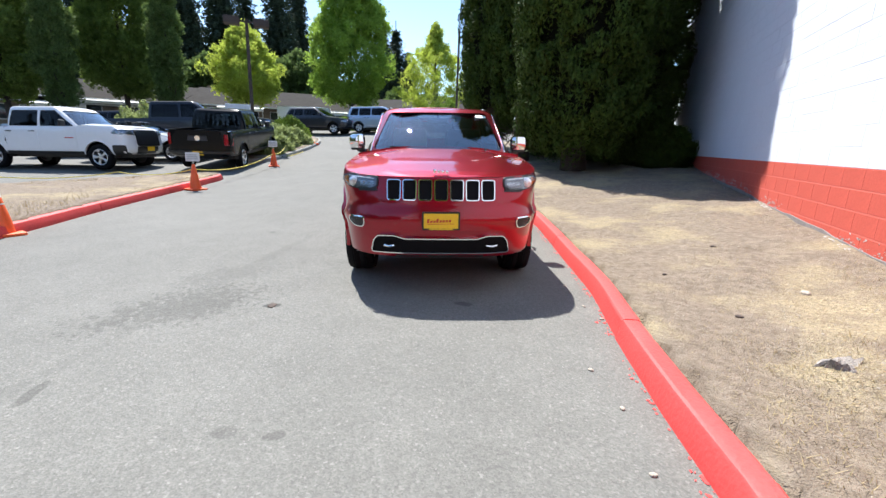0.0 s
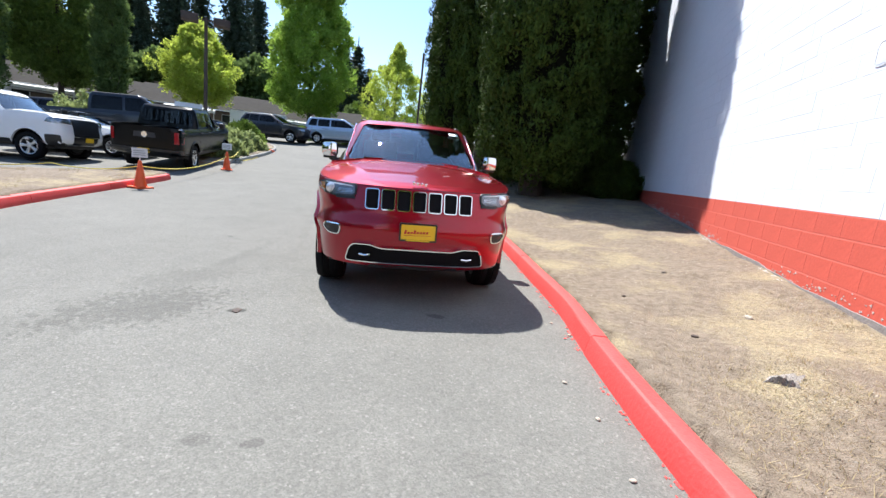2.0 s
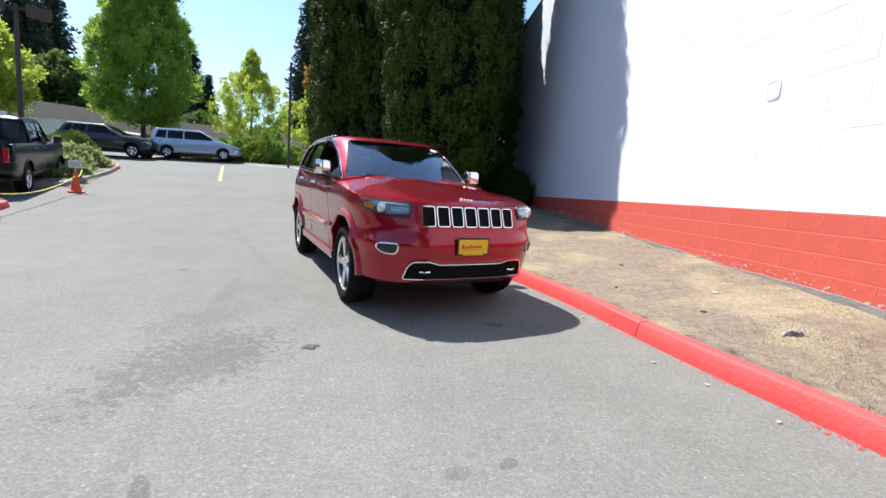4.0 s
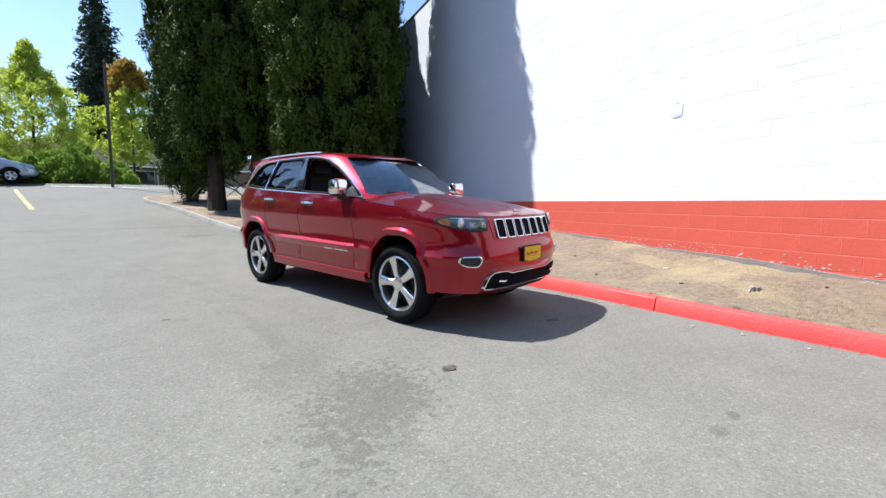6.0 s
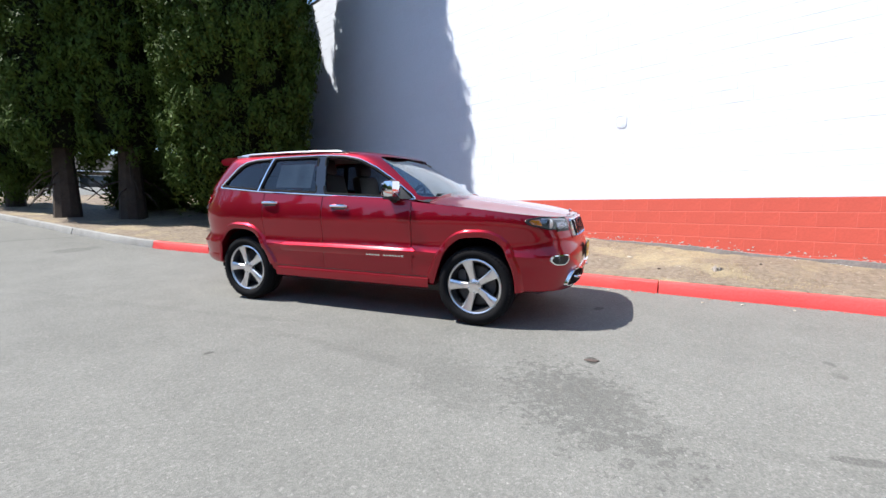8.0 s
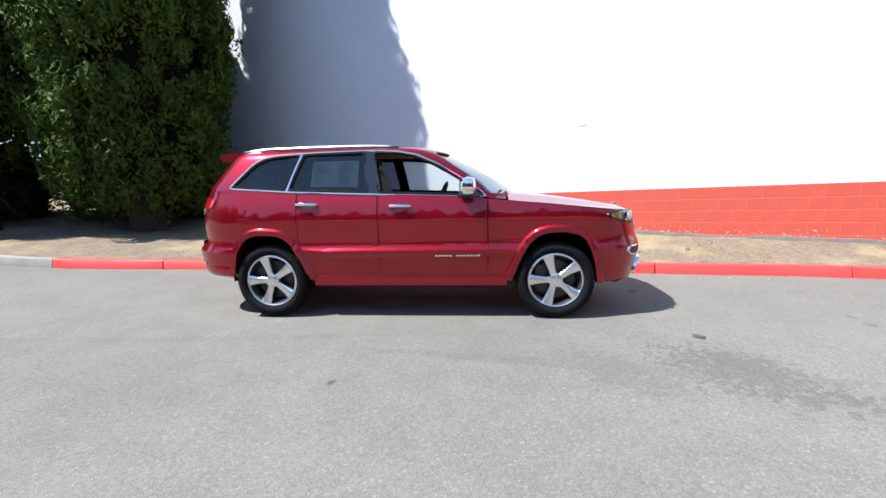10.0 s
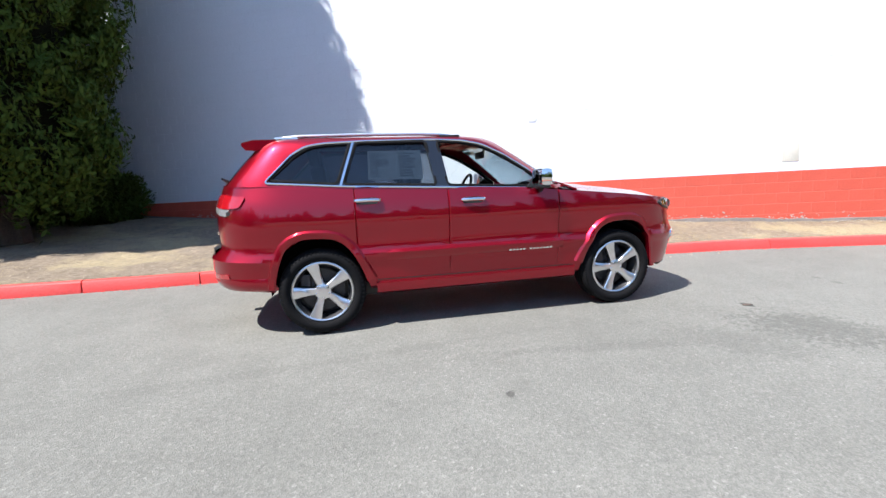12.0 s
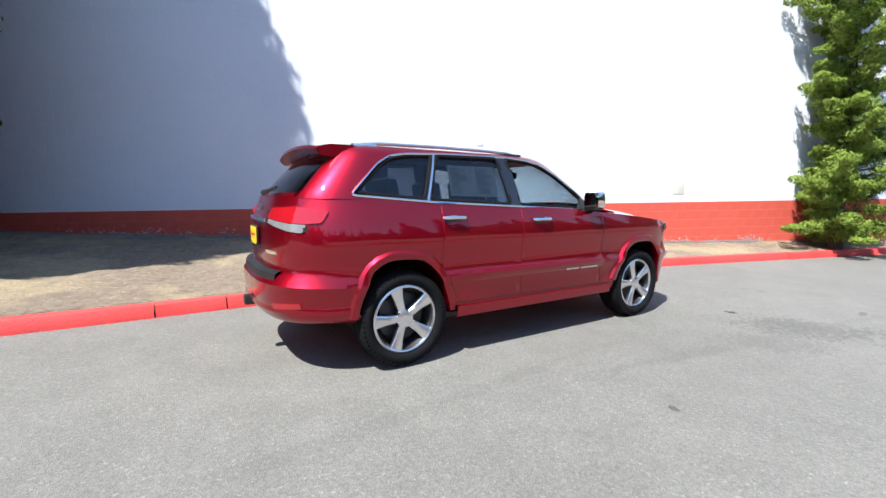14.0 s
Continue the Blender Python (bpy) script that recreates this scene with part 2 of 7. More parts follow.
        dk = rng(tex(7, 6, 0.75), 0.54, 0.70, 0, 0.5)
        both = mixc(dk, both, (0.15, 0.11, 0.075))
        L.new(both, p.inputs["Base Color"])
        bp = N.new("ShaderNodeBump"); bp.inputs["Strength"].default_value = 0.95; bp.inputs["Distance"].default_value = 0.02
        L.new(mul(tex(25, 6, 0.7), tex(80, 3), "ADD"), bp.inputs["Height"]); L.new(bp.outputs[0], p.inputs["Normal"])
    return m


STAINS = [
    (-3.12, 2.42, 0.60, 0.36, 62, 5.0, 17.0, 0.26),
    (-3.05, 2.38, 0.26, 0.16, 50, 3.6, 22.0, 0.30),
    (-3.45, 3.2, 0.5, 0.25, 60, 4.2, 13.0, 0.13),
    (-2.76, 1.17, 0.14, 0.04, 120, 1.6, 12.0, 0.3),
    (-1.31, 1.37, 0.06, 0.035, 40, 0.8, 14.0, 0.3),
    (-2.47, 2.66, 0.085, 0.05, 30, 0.8, 16.0, 0.6),
    (-1.55, 1.30, 0.07, 0.05, 10, 0.8, 14.0, 0.22),
    (-3.35, 3.0, 2.4, 0.10, -76, 1.8, 5.0, 0.09),
    (-4.6, 7.2, 3.2, 0.08, -62, 1.8, 4.0, 0.06),
    (-5.6, 14.0, 4.5, 0.12, 8, 1.4, 3.0, 0.14),
    (-4.7, 12.2, 0.5, 0.25, 20, 1.8, 6.0, 0.2),
    (-1.0, 3.3, 0.09, 0.05, 0, 0.8, 16.0, 0.4),
    (-4.48, 4.93, 0.05, 0.03, 0, 0.8, 20.0, 0.45),
]
M_ASPHALT = ground_mat("asphalt", "asphalt")
M_SOIL = ground_mat("dry_soil", "soil")


# ---- mesh helpers ----
class Geo:
    def __init__(self):
        self.v, self.f = [], []

    def add(self, vs, fs):
        n = len(self.v)
        self.v += [tuple(map(float, q)) for q in vs]
        self.f += [tuple(n + k for k in f) for f in fs]
        return self

    def box(self, cx, cy, cz, sx, sy, sz, b=0.0):
        """A box with chamfered edges."""
        hx, hy, hz = sx / 2, sy / 2, sz / 2
        if b <= 0:
            vs = [(cx + i * hx, cy + j * hy, cz + k * hz) for i in (-1, 1) for j in (-1, 1) for k in (-1, 1)]
            return self.add(vs, [(0, 1, 3, 2), (4, 6, 7, 5), (0, 4, 5, 1), (2, 3, 7, 6), (0, 2, 6, 4), (1, 5, 7, 3)])
        b = min(b, hx * 0.9, hy * 0.9, hz * 0.9)
        bm = bmesh.new()
        bmesh.ops.create_cube(bm, size=1)
        for q in bm.verts:
            q.co = (q.co.x * sx, q.co.y * sy, q.co.z * sz)
        bmesh.ops.bevel(bm, geom=bm.edges[:], offset=b, segments=2, profile=0.6, affect="EDGES")
        bm.verts.index_update()
        vs = [(q.co.x + cx, q.co.y + cy, q.co.z + cz) for q in bm.verts]
        fs = [tuple(w.index for w in f.verts) for f in bm.faces]
        bm.free()
        return self.add(vs, fs)

    def lathe(self, prof, axis="x", n=32, centre=(0, 0, 0), close=False):
        """prof: (along, radius) pairs turned about an axis."""
        vs, m = [], len(prof)
        for i in range(n):
            a = 2 * math.pi * i / n
            for u, r in prof:
                c, s = r * math.cos(a), r * math.sin(a)
                q = {"x": (u, c, s), "y": (s, u, c), "z": (c, s, u)}[axis]
                vs.append([q[k] + centre[k] for k in range(3)])
        fs = []
        for i in range(n):
            for k in range(m - (0 if close else 1)):
                k2, i2 = (k + 1) % m, (i + 1) % n
                fs.append((i * m + k, i2 * m + k, i2 * m + k2, i * m + k2))
        return self.add(vs, fs)

    def tube(self, path, r, n=8, closed=False, flat=1.0):
        """A round bar along a path; r may be a list."""
        P = [Vector(q) for q in path]
        K = len(P)
        rs = r if isinstance(r, (list, tuple)) else [r] * K
        vs = []
        for i, q in enumerate(P):
            a = P[(i - 1) % K] if (closed or i > 0) else q
            b = P[(i + 1) % K] if (closed or i < K - 1) else q
            d = (b - a)
            d = d.normalized() if d.length > 1e-9 else Vector((0, 0, 1))
            ref = Vector((0, 0, 1)) if abs(d.z) < 0.9 else Vector((1, 0, 0))
            s = d.cross(ref).normalized()
            u = s.cross(d)
            for k in range(n):
                w = 2 * math.pi * k / n
                vs.append(q + float(rs[i]) * (math.cos(w) * s + flat * math.sin(w) * u))
        fs = []
        for i in range(K if closed else K - 1):
            for k in range(n):
                a, b = i * n + k, i * n + (k + 1) % n
                c, d = ((i + 1) % K) * n + (k + 1) % n, ((i + 1) % K) * n + k
                fs.append((a, b, c, d))
        if not closed:
            fs.append(tuple(range(n))[::-1])
            fs.append(tuple((K - 1) * n + k for k in range(n)))
        return self.add(vs, fs)

    def grid(self, rows):
        m = len(rows[0])
        vs = [q for row in rows for q in row]
        fs = [(i * m + k, i * m + k + 1, (i + 1) * m + k + 1, (i + 1) * m + k) for i in range(len(rows) - 1) for k in range(m - 1)]
        return self.add(vs, fs)

    def slab(self, poly, mapper, lo, hi, cuts=0):
        """A plate with an outline in two dimensions, bent onto a surface by mapper(u, v, off)."""
        bm = bmesh.new()
        bm.faces.new([bm.verts.new((u, v, 0)) for u, v in poly])
        if cuts:
            bmesh.ops.triangulate(bm, faces=bm.faces[:])
            bmesh.ops.subdivide_edges(bm, edges=bm.edges[:], cuts=cuts, use_grid_fill=True)
        bm.verts.index_update()
        flat = [(q.co.x, q.co.y) for q in bm.verts]
        fs = [tuple(w.index for w in f.verts) for f in bm.faces]
        rim = [tuple(w.index for w in e.verts) for e in bm.edges if e.is_boundary]
        bm.free()
        k = len(flat)
        vs = [mapper(u, v, hi) for u, v in flat] + [mapper(u, v, lo) for u, v in flat]
        fs2 = fs + [tuple(q + k for q in f[::-1]) for f in fs] + [(a, b, b + k, a + k) for a, b in rim]
        return self.add(vs, fs2)

    def mesh(self, name, smooth=35):
        me = bpy.data.meshes.new(name)
        me.from_pydata(self.v, [], self.f)
        bm = bmesh.new()
        bm.from_mesh(me)
        if len(bm.faces) < 60000:
            bmesh.ops.recalc_face_normals(bm, faces=bm.faces[:])
        bm.to_mesh(me)
        bm.free()
        if smooth:
            me.polygons.foreach_set("use_smooth", [True] * len(me.polygons))
            me.set_sharp_from_angle(angle=radians(smooth))
        return me


def part(name, geo, material, parent=None, label="", smooth=35, at=None):
    """One mesh object, under a thing or under a part."""
    me = geo if isinstance(geo, bpy.types.Mesh) else geo.mesh(name, smooth)
    if material and not me.materials:
        me.materials.append(material)
    ob = new(name, me)
    if parent:
        ob.parent = parent
    if at is not None:
        ob.matrix_basis = at
    if label:
        ob["label"] = label
    return ob


def thing(name, label, category, at=None, group=""):
    ob = new(name)
    ob.empty_display_size = 0.2
    if at is not None:
        ob.matrix_basis = at
    return tagged(ob, label, category, group)


def carve(me, cutters, name):
    """The mesh less the cutters (closed meshes)."""
    a = new(name + "_a", me)
    extra = []
    for c in cutters:
        o = new(name + "_c", c.mesh("c", 0))
        extra.append(o)
        k = a.modifiers.new("cut", "BOOLEAN")
        k.operation, k.solver, k.object = "DIFFERENCE", "EXACT", o
    dg = bpy.context.evaluated_depsgraph_get()
    dg.update()
    res = bpy.data.meshes.new_from_object(a.evaluated_get(dg))
    for o in (a, *extra):
        bpy.data.objects.remove(o)
    return res


def catmull(pts, step):
    """A smooth line through points, sampled at about step."""
    P = [np.array(q, float) for q in pts]
    P = [2 * P[0] - P[1]] + P + [2 * P[-1] - P[-2]]
    out = []
    for i in range(1, len(P) - 2):
        n = max(2, int(np.linalg.norm(P[i + 1] - P[i]) / step))
        for k in range(n):
            t = k / n
            out.append(0.5 * (2 * P[i] + (P[i + 1] - P[i - 1]) * t + (2 * P[i - 1] - 5 * P[i] + 4 * P[i + 1] - P[i + 2]) * t * t + (3 * P[i] - P[i - 1] - 3 * P[i + 1] + P[i + 2]) * t ** 3))
    out.append(P[-2])
    return np.array(out)

# ---- ground ----
def gz(x, y):
    """Height of the pavement: a slight fall to the lot, a rise towards the back."""
    x, y = np.asarray(x, float), np.minimum(np.asarray(y, float), 29.0)
    cross = np.where(x > -4, 0.018 * x, -0.072 + 0.004 * np.maximum(x + 4, -60))
    cross = np.where(x > 4, 0.072, cross)
    d = np.maximum(y - 6, 0)
    rise = 0.006 * np.minimum(d, 4.83) ** 2 + 0.058 * np.maximum(d - 4.83, 0)
    d2 = np.maximum(y - 13, 0)
    return cross + 0.016 * np.maximum(y, -20) + rise + 0.002 * d2 ** 2


def spaced(a, b, mid0, mid1, fine, coarse):
    lo = list(np.arange(a, mid0, coarse)) if a < mid0 else []
    return np.array(lo + list(np.arange(mid0, mid1, fine)) + list(np.arange(mid1, b + coarse, coarse)))


def sheet(name, xs, ys, fn, material):
    X, Y = np.meshgrid(xs, ys)
    Z = fn(X, Y)
    vs = np.stack([X, Y, Z], -1).reshape(-1, 3)
    n, m = len(xs), len(ys)
    idx = np.arange(n * m).reshape(m, n)
    fs = np.stack([idx[:-1, :-1], idx[:-1, 1:], idx[1:, 1:], idx[1:, :-1]], -1).reshape(-1, 4)
    me = bpy.data.meshes.new(name)
    me.from_pydata(vs.tolist(), [], fs.tolist())
    me.polygons.foreach_set("use_smooth", [True] * len(me.polygons))
    me.materials.append(material)
    return new(name, me)


ground = sheet("ground", spaced(-400, 400, -20, 6, 0.5, 20), spaced(-300, 500, -12, 32, 0.5, 20), gz, M_ASPHALT)
tagged(ground, "worn pale grey asphalt pavement with fine aggregate and stains", "ground", kind="structure")

WALL_X = 2.28
BASE_Y = [-30, -14, -3, 0, 3, 5, 7.7, 12, 17, 24, 40]
BASE_Z = [-0.2, 0.12, 0.26, 0.31, 0.41, 0.50, 0.63, 0.82, 1.15, 1.75, 2.3]
KERB = catmull([(4.0, -20), (2.7, -13), (1.62, -5.3), (0.93, -0.25), (0.68, 1.4), (0.46, 2.2), (0.23, 3.1), (0.03, 4.0), (-0.32, 5.1), (-0.9, 6.9), (-1.46, 8.25), (-2.4, 9.9), (-3.5, 11.75),
                (-4.3, 13.9), (-5.1, 16.3), (-5.95, 18.6), (-6.7, 20.2), (-7.3, 21.6), (-7.1, 22.9), (-6.0, 23.7), (-3.0, 24.4), (4.0, 25.0), (14, 25.6)], 0.2)


def signed(poly, X, Y):
    """Distance to an open line, positive on its right-hand side."""
    A, B = poly[:-1], poly[1:]
    best = np.full(X.shape, 1e9)
    sgn = np.zeros(X.shape)
    for a, b in zip(A, B):
        d = b - a
        t = np.clip(((X - a[0]) * d[0] + (Y - a[1]) * d[1]) / (d @ d), 0, 1)
        px, py = X - a[0] - t * d[0], Y - a[1] - t * d[1]
        q = px * px + py * py
        s = px * d[1] - py * d[0]
        m = q < best - 1e-12
        best = np.where(m, q, best)
        sgn = np.where(m, s, sgn)
    return np.sqrt(best) * np.where(sgn > 0, 1, -1)


def rough2(X, Y, f, seed):
    """Smooth unevenness from a few waves."""
    r = np.random.RandomState(seed)
    z = 0 * X
    for k in range(14):
        a, w, p = r.rand() * 6.283, f * (0.6 + 2.6 * r.rand()), r.rand() * 6.283
        z = z + np.sin((X * math.cos(a) + Y * math.sin(a)) * w + p) / 14
    return z


KERB_C = KERB[::2]


def bank_z(X, Y):
    X, Y = np.asarray(X, float), np.asarray(Y, float)
    d = signed(KERB_C, X, Y)
    to_wall = np.maximum(WALL_X - X, 0.0)
    fr = np.clip(d / np.maximum(d + to_wall, 0.05), 0, 1) ** 1.8
    top = gz(X, Y) + 0.138
    wz = np.interp(Y, BASE_Y, BASE_Z)
    z = top + fr * np.maximum(wz - top, 0) + (0.07 * rough2(X, Y, 2.2, 3) + 0.035 * rough2(X, Y, 8.0, 5)) * np.clip((d - 0.2) * 2, 0, 1)
    return np.where(d > 0.09, z, gz(X, Y) - 0.25)


bank = sheet("soil_bank", np.arange(-8.2, 4, 0.1), np.arange(-19, 25.6, 0.1), bank_z, M_SOIL)
tagged(bank, "dry soil bank with trampled straw-coloured grass", "ground", kind="structure")


def kerb_run(name, line, material, label, length=3.0, width=0.125, height=0.145, first=0.0, joints=()):
    """A kerb of cast lengths along a line, the road on its left."""
    holder = tagged(new(name), label, "kerb", kind="structure")
    seg = np.linalg.norm(np.diff(line, axis=0), axis=1)
    s = np.concatenate([[0], np.cumsum(seg)])
    at = first
    prof = [(-0.04, -0.2), (-0.036, 0.0), (-0.006, height - 0.02), (0.004, height - 0.006), (0.02, height), (width - 0.02, height), (width - 0.004, height - 0.012), (width, -0.2)]
    r = random.Random(5)
    while at < s[-1] - 0.1:
        e = min([at + length * r.uniform(0.9, 1.1), s[-1]] + [q for q in joints if at + 0.5 < q < at + length * 1.4])
        ks = np.linspace(at + 0.008, e - 0.008, max(3, int((e - at) / 0.25)))
        off = r.uniform(-0.006, 0.006)
        rows = []
        for k in ks:
            x, y = np.interp(k, s, line[:, 0]), np.interp(k, s, line[:, 1])
            x2, y2 = np.interp(k + 0.05, s, line[:, 0]), np.interp(k + 0.05, s, line[:, 1])
            x1, y1 = np.interp(k - 0.05, s, line[:, 0]), np.interp(k - 0.05, s, line[:, 1])
            tx, ty = x2 - x1, y2 - y1
            n = math.hypot(tx, ty) or 1
            nx, ny = ty / n, -tx / n
            g = float(gz(x, y))
            rows.append([(x + nx * (u + off), y + ny * (u + off), g + w + r.uniform(-0.002, 0.002)) for u, w in prof])
        geo = Geo().grid(rows)
        m = len(prof)
        geo.f.append(tuple(range(m)))
        geo.f.append(tuple(range((len(rows) - 1) * m, len(rows) * m))[::-1])
        part("kerb_length", geo, material, holder, smooth=24)
        at = e
    return holder


_i = int(np.argmin(np.abs(KERB[:, 1] - 11.75)))
kerb_run("kerb_red", KERB[:_i + 1], M_KERBRED, "red-painted concrete kerb beside the soil bank", joints=(23.42, 29.86, 31.16))
kerb_run("kerb_grey", KERB[_i:], M_KERBGREY, "bare grey concrete kerb round the tree bed")

ISLE_A = catmull([(-3.0, -6.0), (-5.3, -0.8), (-7.25, 3.1), (-8.25, 4.9), (-9.25, 6.9), (-10.0, 8.7), (-10.35, 9.5), (-10.9, 9.75), (-11.5, 9.2), (-12.4, 7.0), (-13.0, 3.0), (-12.0, -2.0), (-8.5, -6.0)], 0.2)
ISLE_B = catmull([(-13.2, 13.0), (-12.5, 13.6), (-12.7, 14.6), (-13.6, 17.0), (-14.6, 19.4), (-15.9, 21.8), (-17.6, 23.6), (-19.3, 23.9), (-20.2, 22.5), (-19.0, 19.0), (-16.5, 15.8), (-13.2, 13.0)], 0.2)


def isle(name, line, label, material, x0, x1, y0, y1, lift=0.165):
    def fz(X, Y):
        d = -signed(line[::2], X, Y)
        return np.where(d > 0.05, gz(X, Y) + lift + 0.04 * rough2(X, Y, 2.0, 8) + 0.06 * np.clip(d / 2, 0, 1), gz(X, Y) - 0.25)
    ob = sheet(name, np.arange(x0, x1, 0.15), np.arange(y0, y1, 0.15), fz, material)
    return tagged(ob, label, "ground", kind="structure")


isle("grass_island", ISLE_A, "dry yellowed grass island in the car park", M_SOIL, -14, -2.5, -6.5, 10.3)
isle("shrub_island", ISLE_B, "soil planting island with shrubs", M_SOIL, -21, -12, 12.5, 24.5)
_j = int(np.argmin(np.abs(ISLE_A[:, 1] - 9.6) + np.abs(ISLE_A[:, 0] + 10.6)))
kerb_run("kerb_left", ISLE_A[:_j][::-1], M_KERBRED, "red-painted concrete kerb round the grass island", 2.6)
kerb_run("kerb_left_grey", ISLE_A[_j:][::-1], M_KERBGREY, "grey concrete kerb at the back of the grass island", 2.6)
kerb_run("kerb_island", ISLE_B[::-1], M_KERBGREY, "grey concrete kerb round the shrub island", 2.6)


def stripe(name, pts, width, material, label):
    """A painted line lying on the pavement."""
    line = catmull(pts, 0.5)
    rows = []
    for k, (x, y) in enumerate(line):
        a, b = line[max(k - 1, 0)], line[min(k + 1, len(line) - 1)]
        t = (b - a) / np.linalg.norm(b - a)
        rows.append([(x + t[1] * u * width / 2, y - t[0] * u * width / 2, float(gz(x + t[1] * u * width / 2, y - t[0] * u * width / 2)) + 0.012) for u in (-1, 1)])
    return tagged(part(name, Geo().grid(rows), material), label, "road marking", kind="structure")


stripe("road_line_yellow", [(-9.9, 18.7), (-12.7, 25.7)], 0.12, M_LINEYEL, "faded yellow parking line on the asphalt")
stripe("road_line_white", [(-6.5, 27.4), (-12.0, 27.6)], 0.12, M_LINEWHITE, "white edge line at the lot's exit")

# ---- the building ----
BAND = 1.26
WALL_TOP, WALL_Y0, WALL_Y1 = 8.0, -24.0, 21.0
core = Geo().box(WALL_X + 0.1425, (WALL_Y0 + WALL_Y1) / 2, (BAND + WALL_TOP) / 2, 0.28, WALL_Y1 - WALL_Y0, WALL_TOP - BAND)
wall_west = tagged(part("wall_west", core, M_MORTARW, smooth=0), "white-painted concrete block wall above a red base band", "wall", kind="structure")
core = Geo().box(WALL_X + 0.1417, (WALL_Y0 + WALL_Y1) / 2, (BAND - 1.0) / 2, 0.28, WALL_Y1 - WALL_Y0, BAND + 1.0)
wall_band = tagged(part("wall_base", core, M_MORTARR, smooth=0), "red-painted concrete block base of the wall", "wall", kind="structure")
for nm, cx, cy, sx, sy in (("wall_south", 12.3, WALL_Y0 + 0.15, 20.0, 0.3), ("wall_north", 12.3, WALL_Y1 - 0.15, 20.0, 0.3), ("wall_east", 22.4, (WALL_Y0 + WALL_Y1) / 2, 0.3, WALL_Y1 - WALL_Y0 - 0.6)):
    tagged(part(nm, Geo().box(cx, cy, 3.5, sx, sy, 9.0), M_WHITEWALL, smooth=0), "plain white-painted block wall", "wall", kind="structure")
tagged(part("flat_roof", Geo().box(12.3, (WALL_Y0 + WALL_Y1) / 2, WALL_TOP - 0.3, 19.9, WALL_Y1 - WALL_Y0 - 0.62, 0.2), M_ROOF, smooth=0), "flat grey roof behind the parapet", "roof", kind="structure")
tagged(part("parapet_cap", Geo().box(WALL_X + 0.16, (WALL_Y0 + WALL_Y1) / 2, WALL_TOP + 0.03, 0.36, WALL_Y1 - WALL_Y0, 0.06, 0.01), M_DARKMETAL, smooth=0), "dark metal cap along the wall top", "trim", kind="structure")

# ---- vehicles ----
class Shell:
    """A body skin: a rounded plan outline whose width and ends change with height."""

    def __init__(self, W, YF, YR, ysf, ysr, nf, nr, seams=(), k=14):
        self.W, self.YF, self.YR, self.ysf, self.ysr = W, YF, YR, ysf, ysr
        th = np.linspace(math.pi / 2, 0, k)[:-1]
        cf, sf = np.cos(th) ** (2 / nf), np.sin(th) ** (2 / nf)
        cf[0] = 0.0
        q = sorted(set(np.linspace(ysf, ysr, 26).tolist() + [s + e for s in seams for e in (-0.009, 0, 0.009)]), reverse=True)
        th = np.linspace(0, math.pi / 2, k)[1:]
        cr, sr = np.cos(th) ** (2 / nr), np.sin(th) ** (2 / nr)
        cr[-1] = 0.0
        self.cx = np.concatenate([cf, np.ones(len(q)), cr])
        self.s = np.concatenate([sf, np.zeros(len(q)), -sr])
        self.q = np.concatenate([np.zeros(len(cf)), q, np.zeros(len(cr))])
        self.seam = np.array([any(abs(v - s) < 1e-6 for s in seams) for v in self.q])
        self.n = len(self.cx)

    def xy(self, z):
        """Outline points (right half, front centre to rear centre); z one height or one a point."""
        z = np.broadcast_to(np.asarray(z, float), (self.n,))
        w = np.interp(z, *self.W)
        yf, yr = np.interp(z, *self.YF), np.interp(z, *self.YR)
        y = np.where(self.s > 0, self.ysf + (yf - self.ysf) * self.s, np.where(self.s < 0, self.ysr + (self.ysr - yr) * self.s, self.q))
        return w * self.cx, y

    def side_x(self, Y, Z):
        x, y = self.xy(Z)
        return float(np.interp(Y, y[::-1], x[::-1]))

    def front_y(self, X, Z):
        x, y = self.xy(Z)
        h = self.n // 3
        return float(np.interp(abs(X), x[:h], y[:h]))

    def rear_y(self, X, Z):
        x, y = self.xy(Z)
        h = self.n // 3
        return float(np.interp(abs(X), x[::-1][:h], y[::-1][:h]))

    def on_side(self, sign):
        return lambda Y, Z, off: (sign * (self.side_x(Y, Z) + off), Y, Z)

    def on_front(self, X, Z, off):
        return (X, self.front_y(X, Z) + off, Z)

    def on_rear(self, X, Z, off):
        return (X, self.rear_y(X, Z) - off, Z)


def both(x, y, z):
    """A ring from the right half: right side front to rear, then the left side back."""
    pr = [(a, b, c) for a, b, c in zip(x, y, z)]
    pl = [(-a, b, c) for a, b, c in zip(x, y, z)][1:-1][::-1]
    return pr + pl


def caps(n):
    """Faces that close a ring of both() by strips across."""
    m = 2 * n - 2
    L = lambda i: i if i in (0, n - 1) else m - i
    fs = [(0, 1, L(1))]
    fs += [(i, i + 1, L(i + 1), L(i)) for i in range(1, n - 2)]
    fs.append((n - 2, n - 1, L(n - 2)))
    return fs


def loft(rings, n, top=True, bottom=True):
    g = Geo()
    m = len(rings[0])
    vs = [q for r in rings for q in r]
    fs = [(k * m + i, k * m + (i + 1) % m, (k + 1) * m + (i + 1) % m, (k + 1) * m + i) for k in range(len(rings) - 1) for i in range(m)]
    if bottom:
        fs += caps(n)
    if top:
        o = (len(rings) - 1) * m
        fs += [tuple(o + q for q in f[::-1]) for f in caps(n)]
    return g.add(vs, fs)


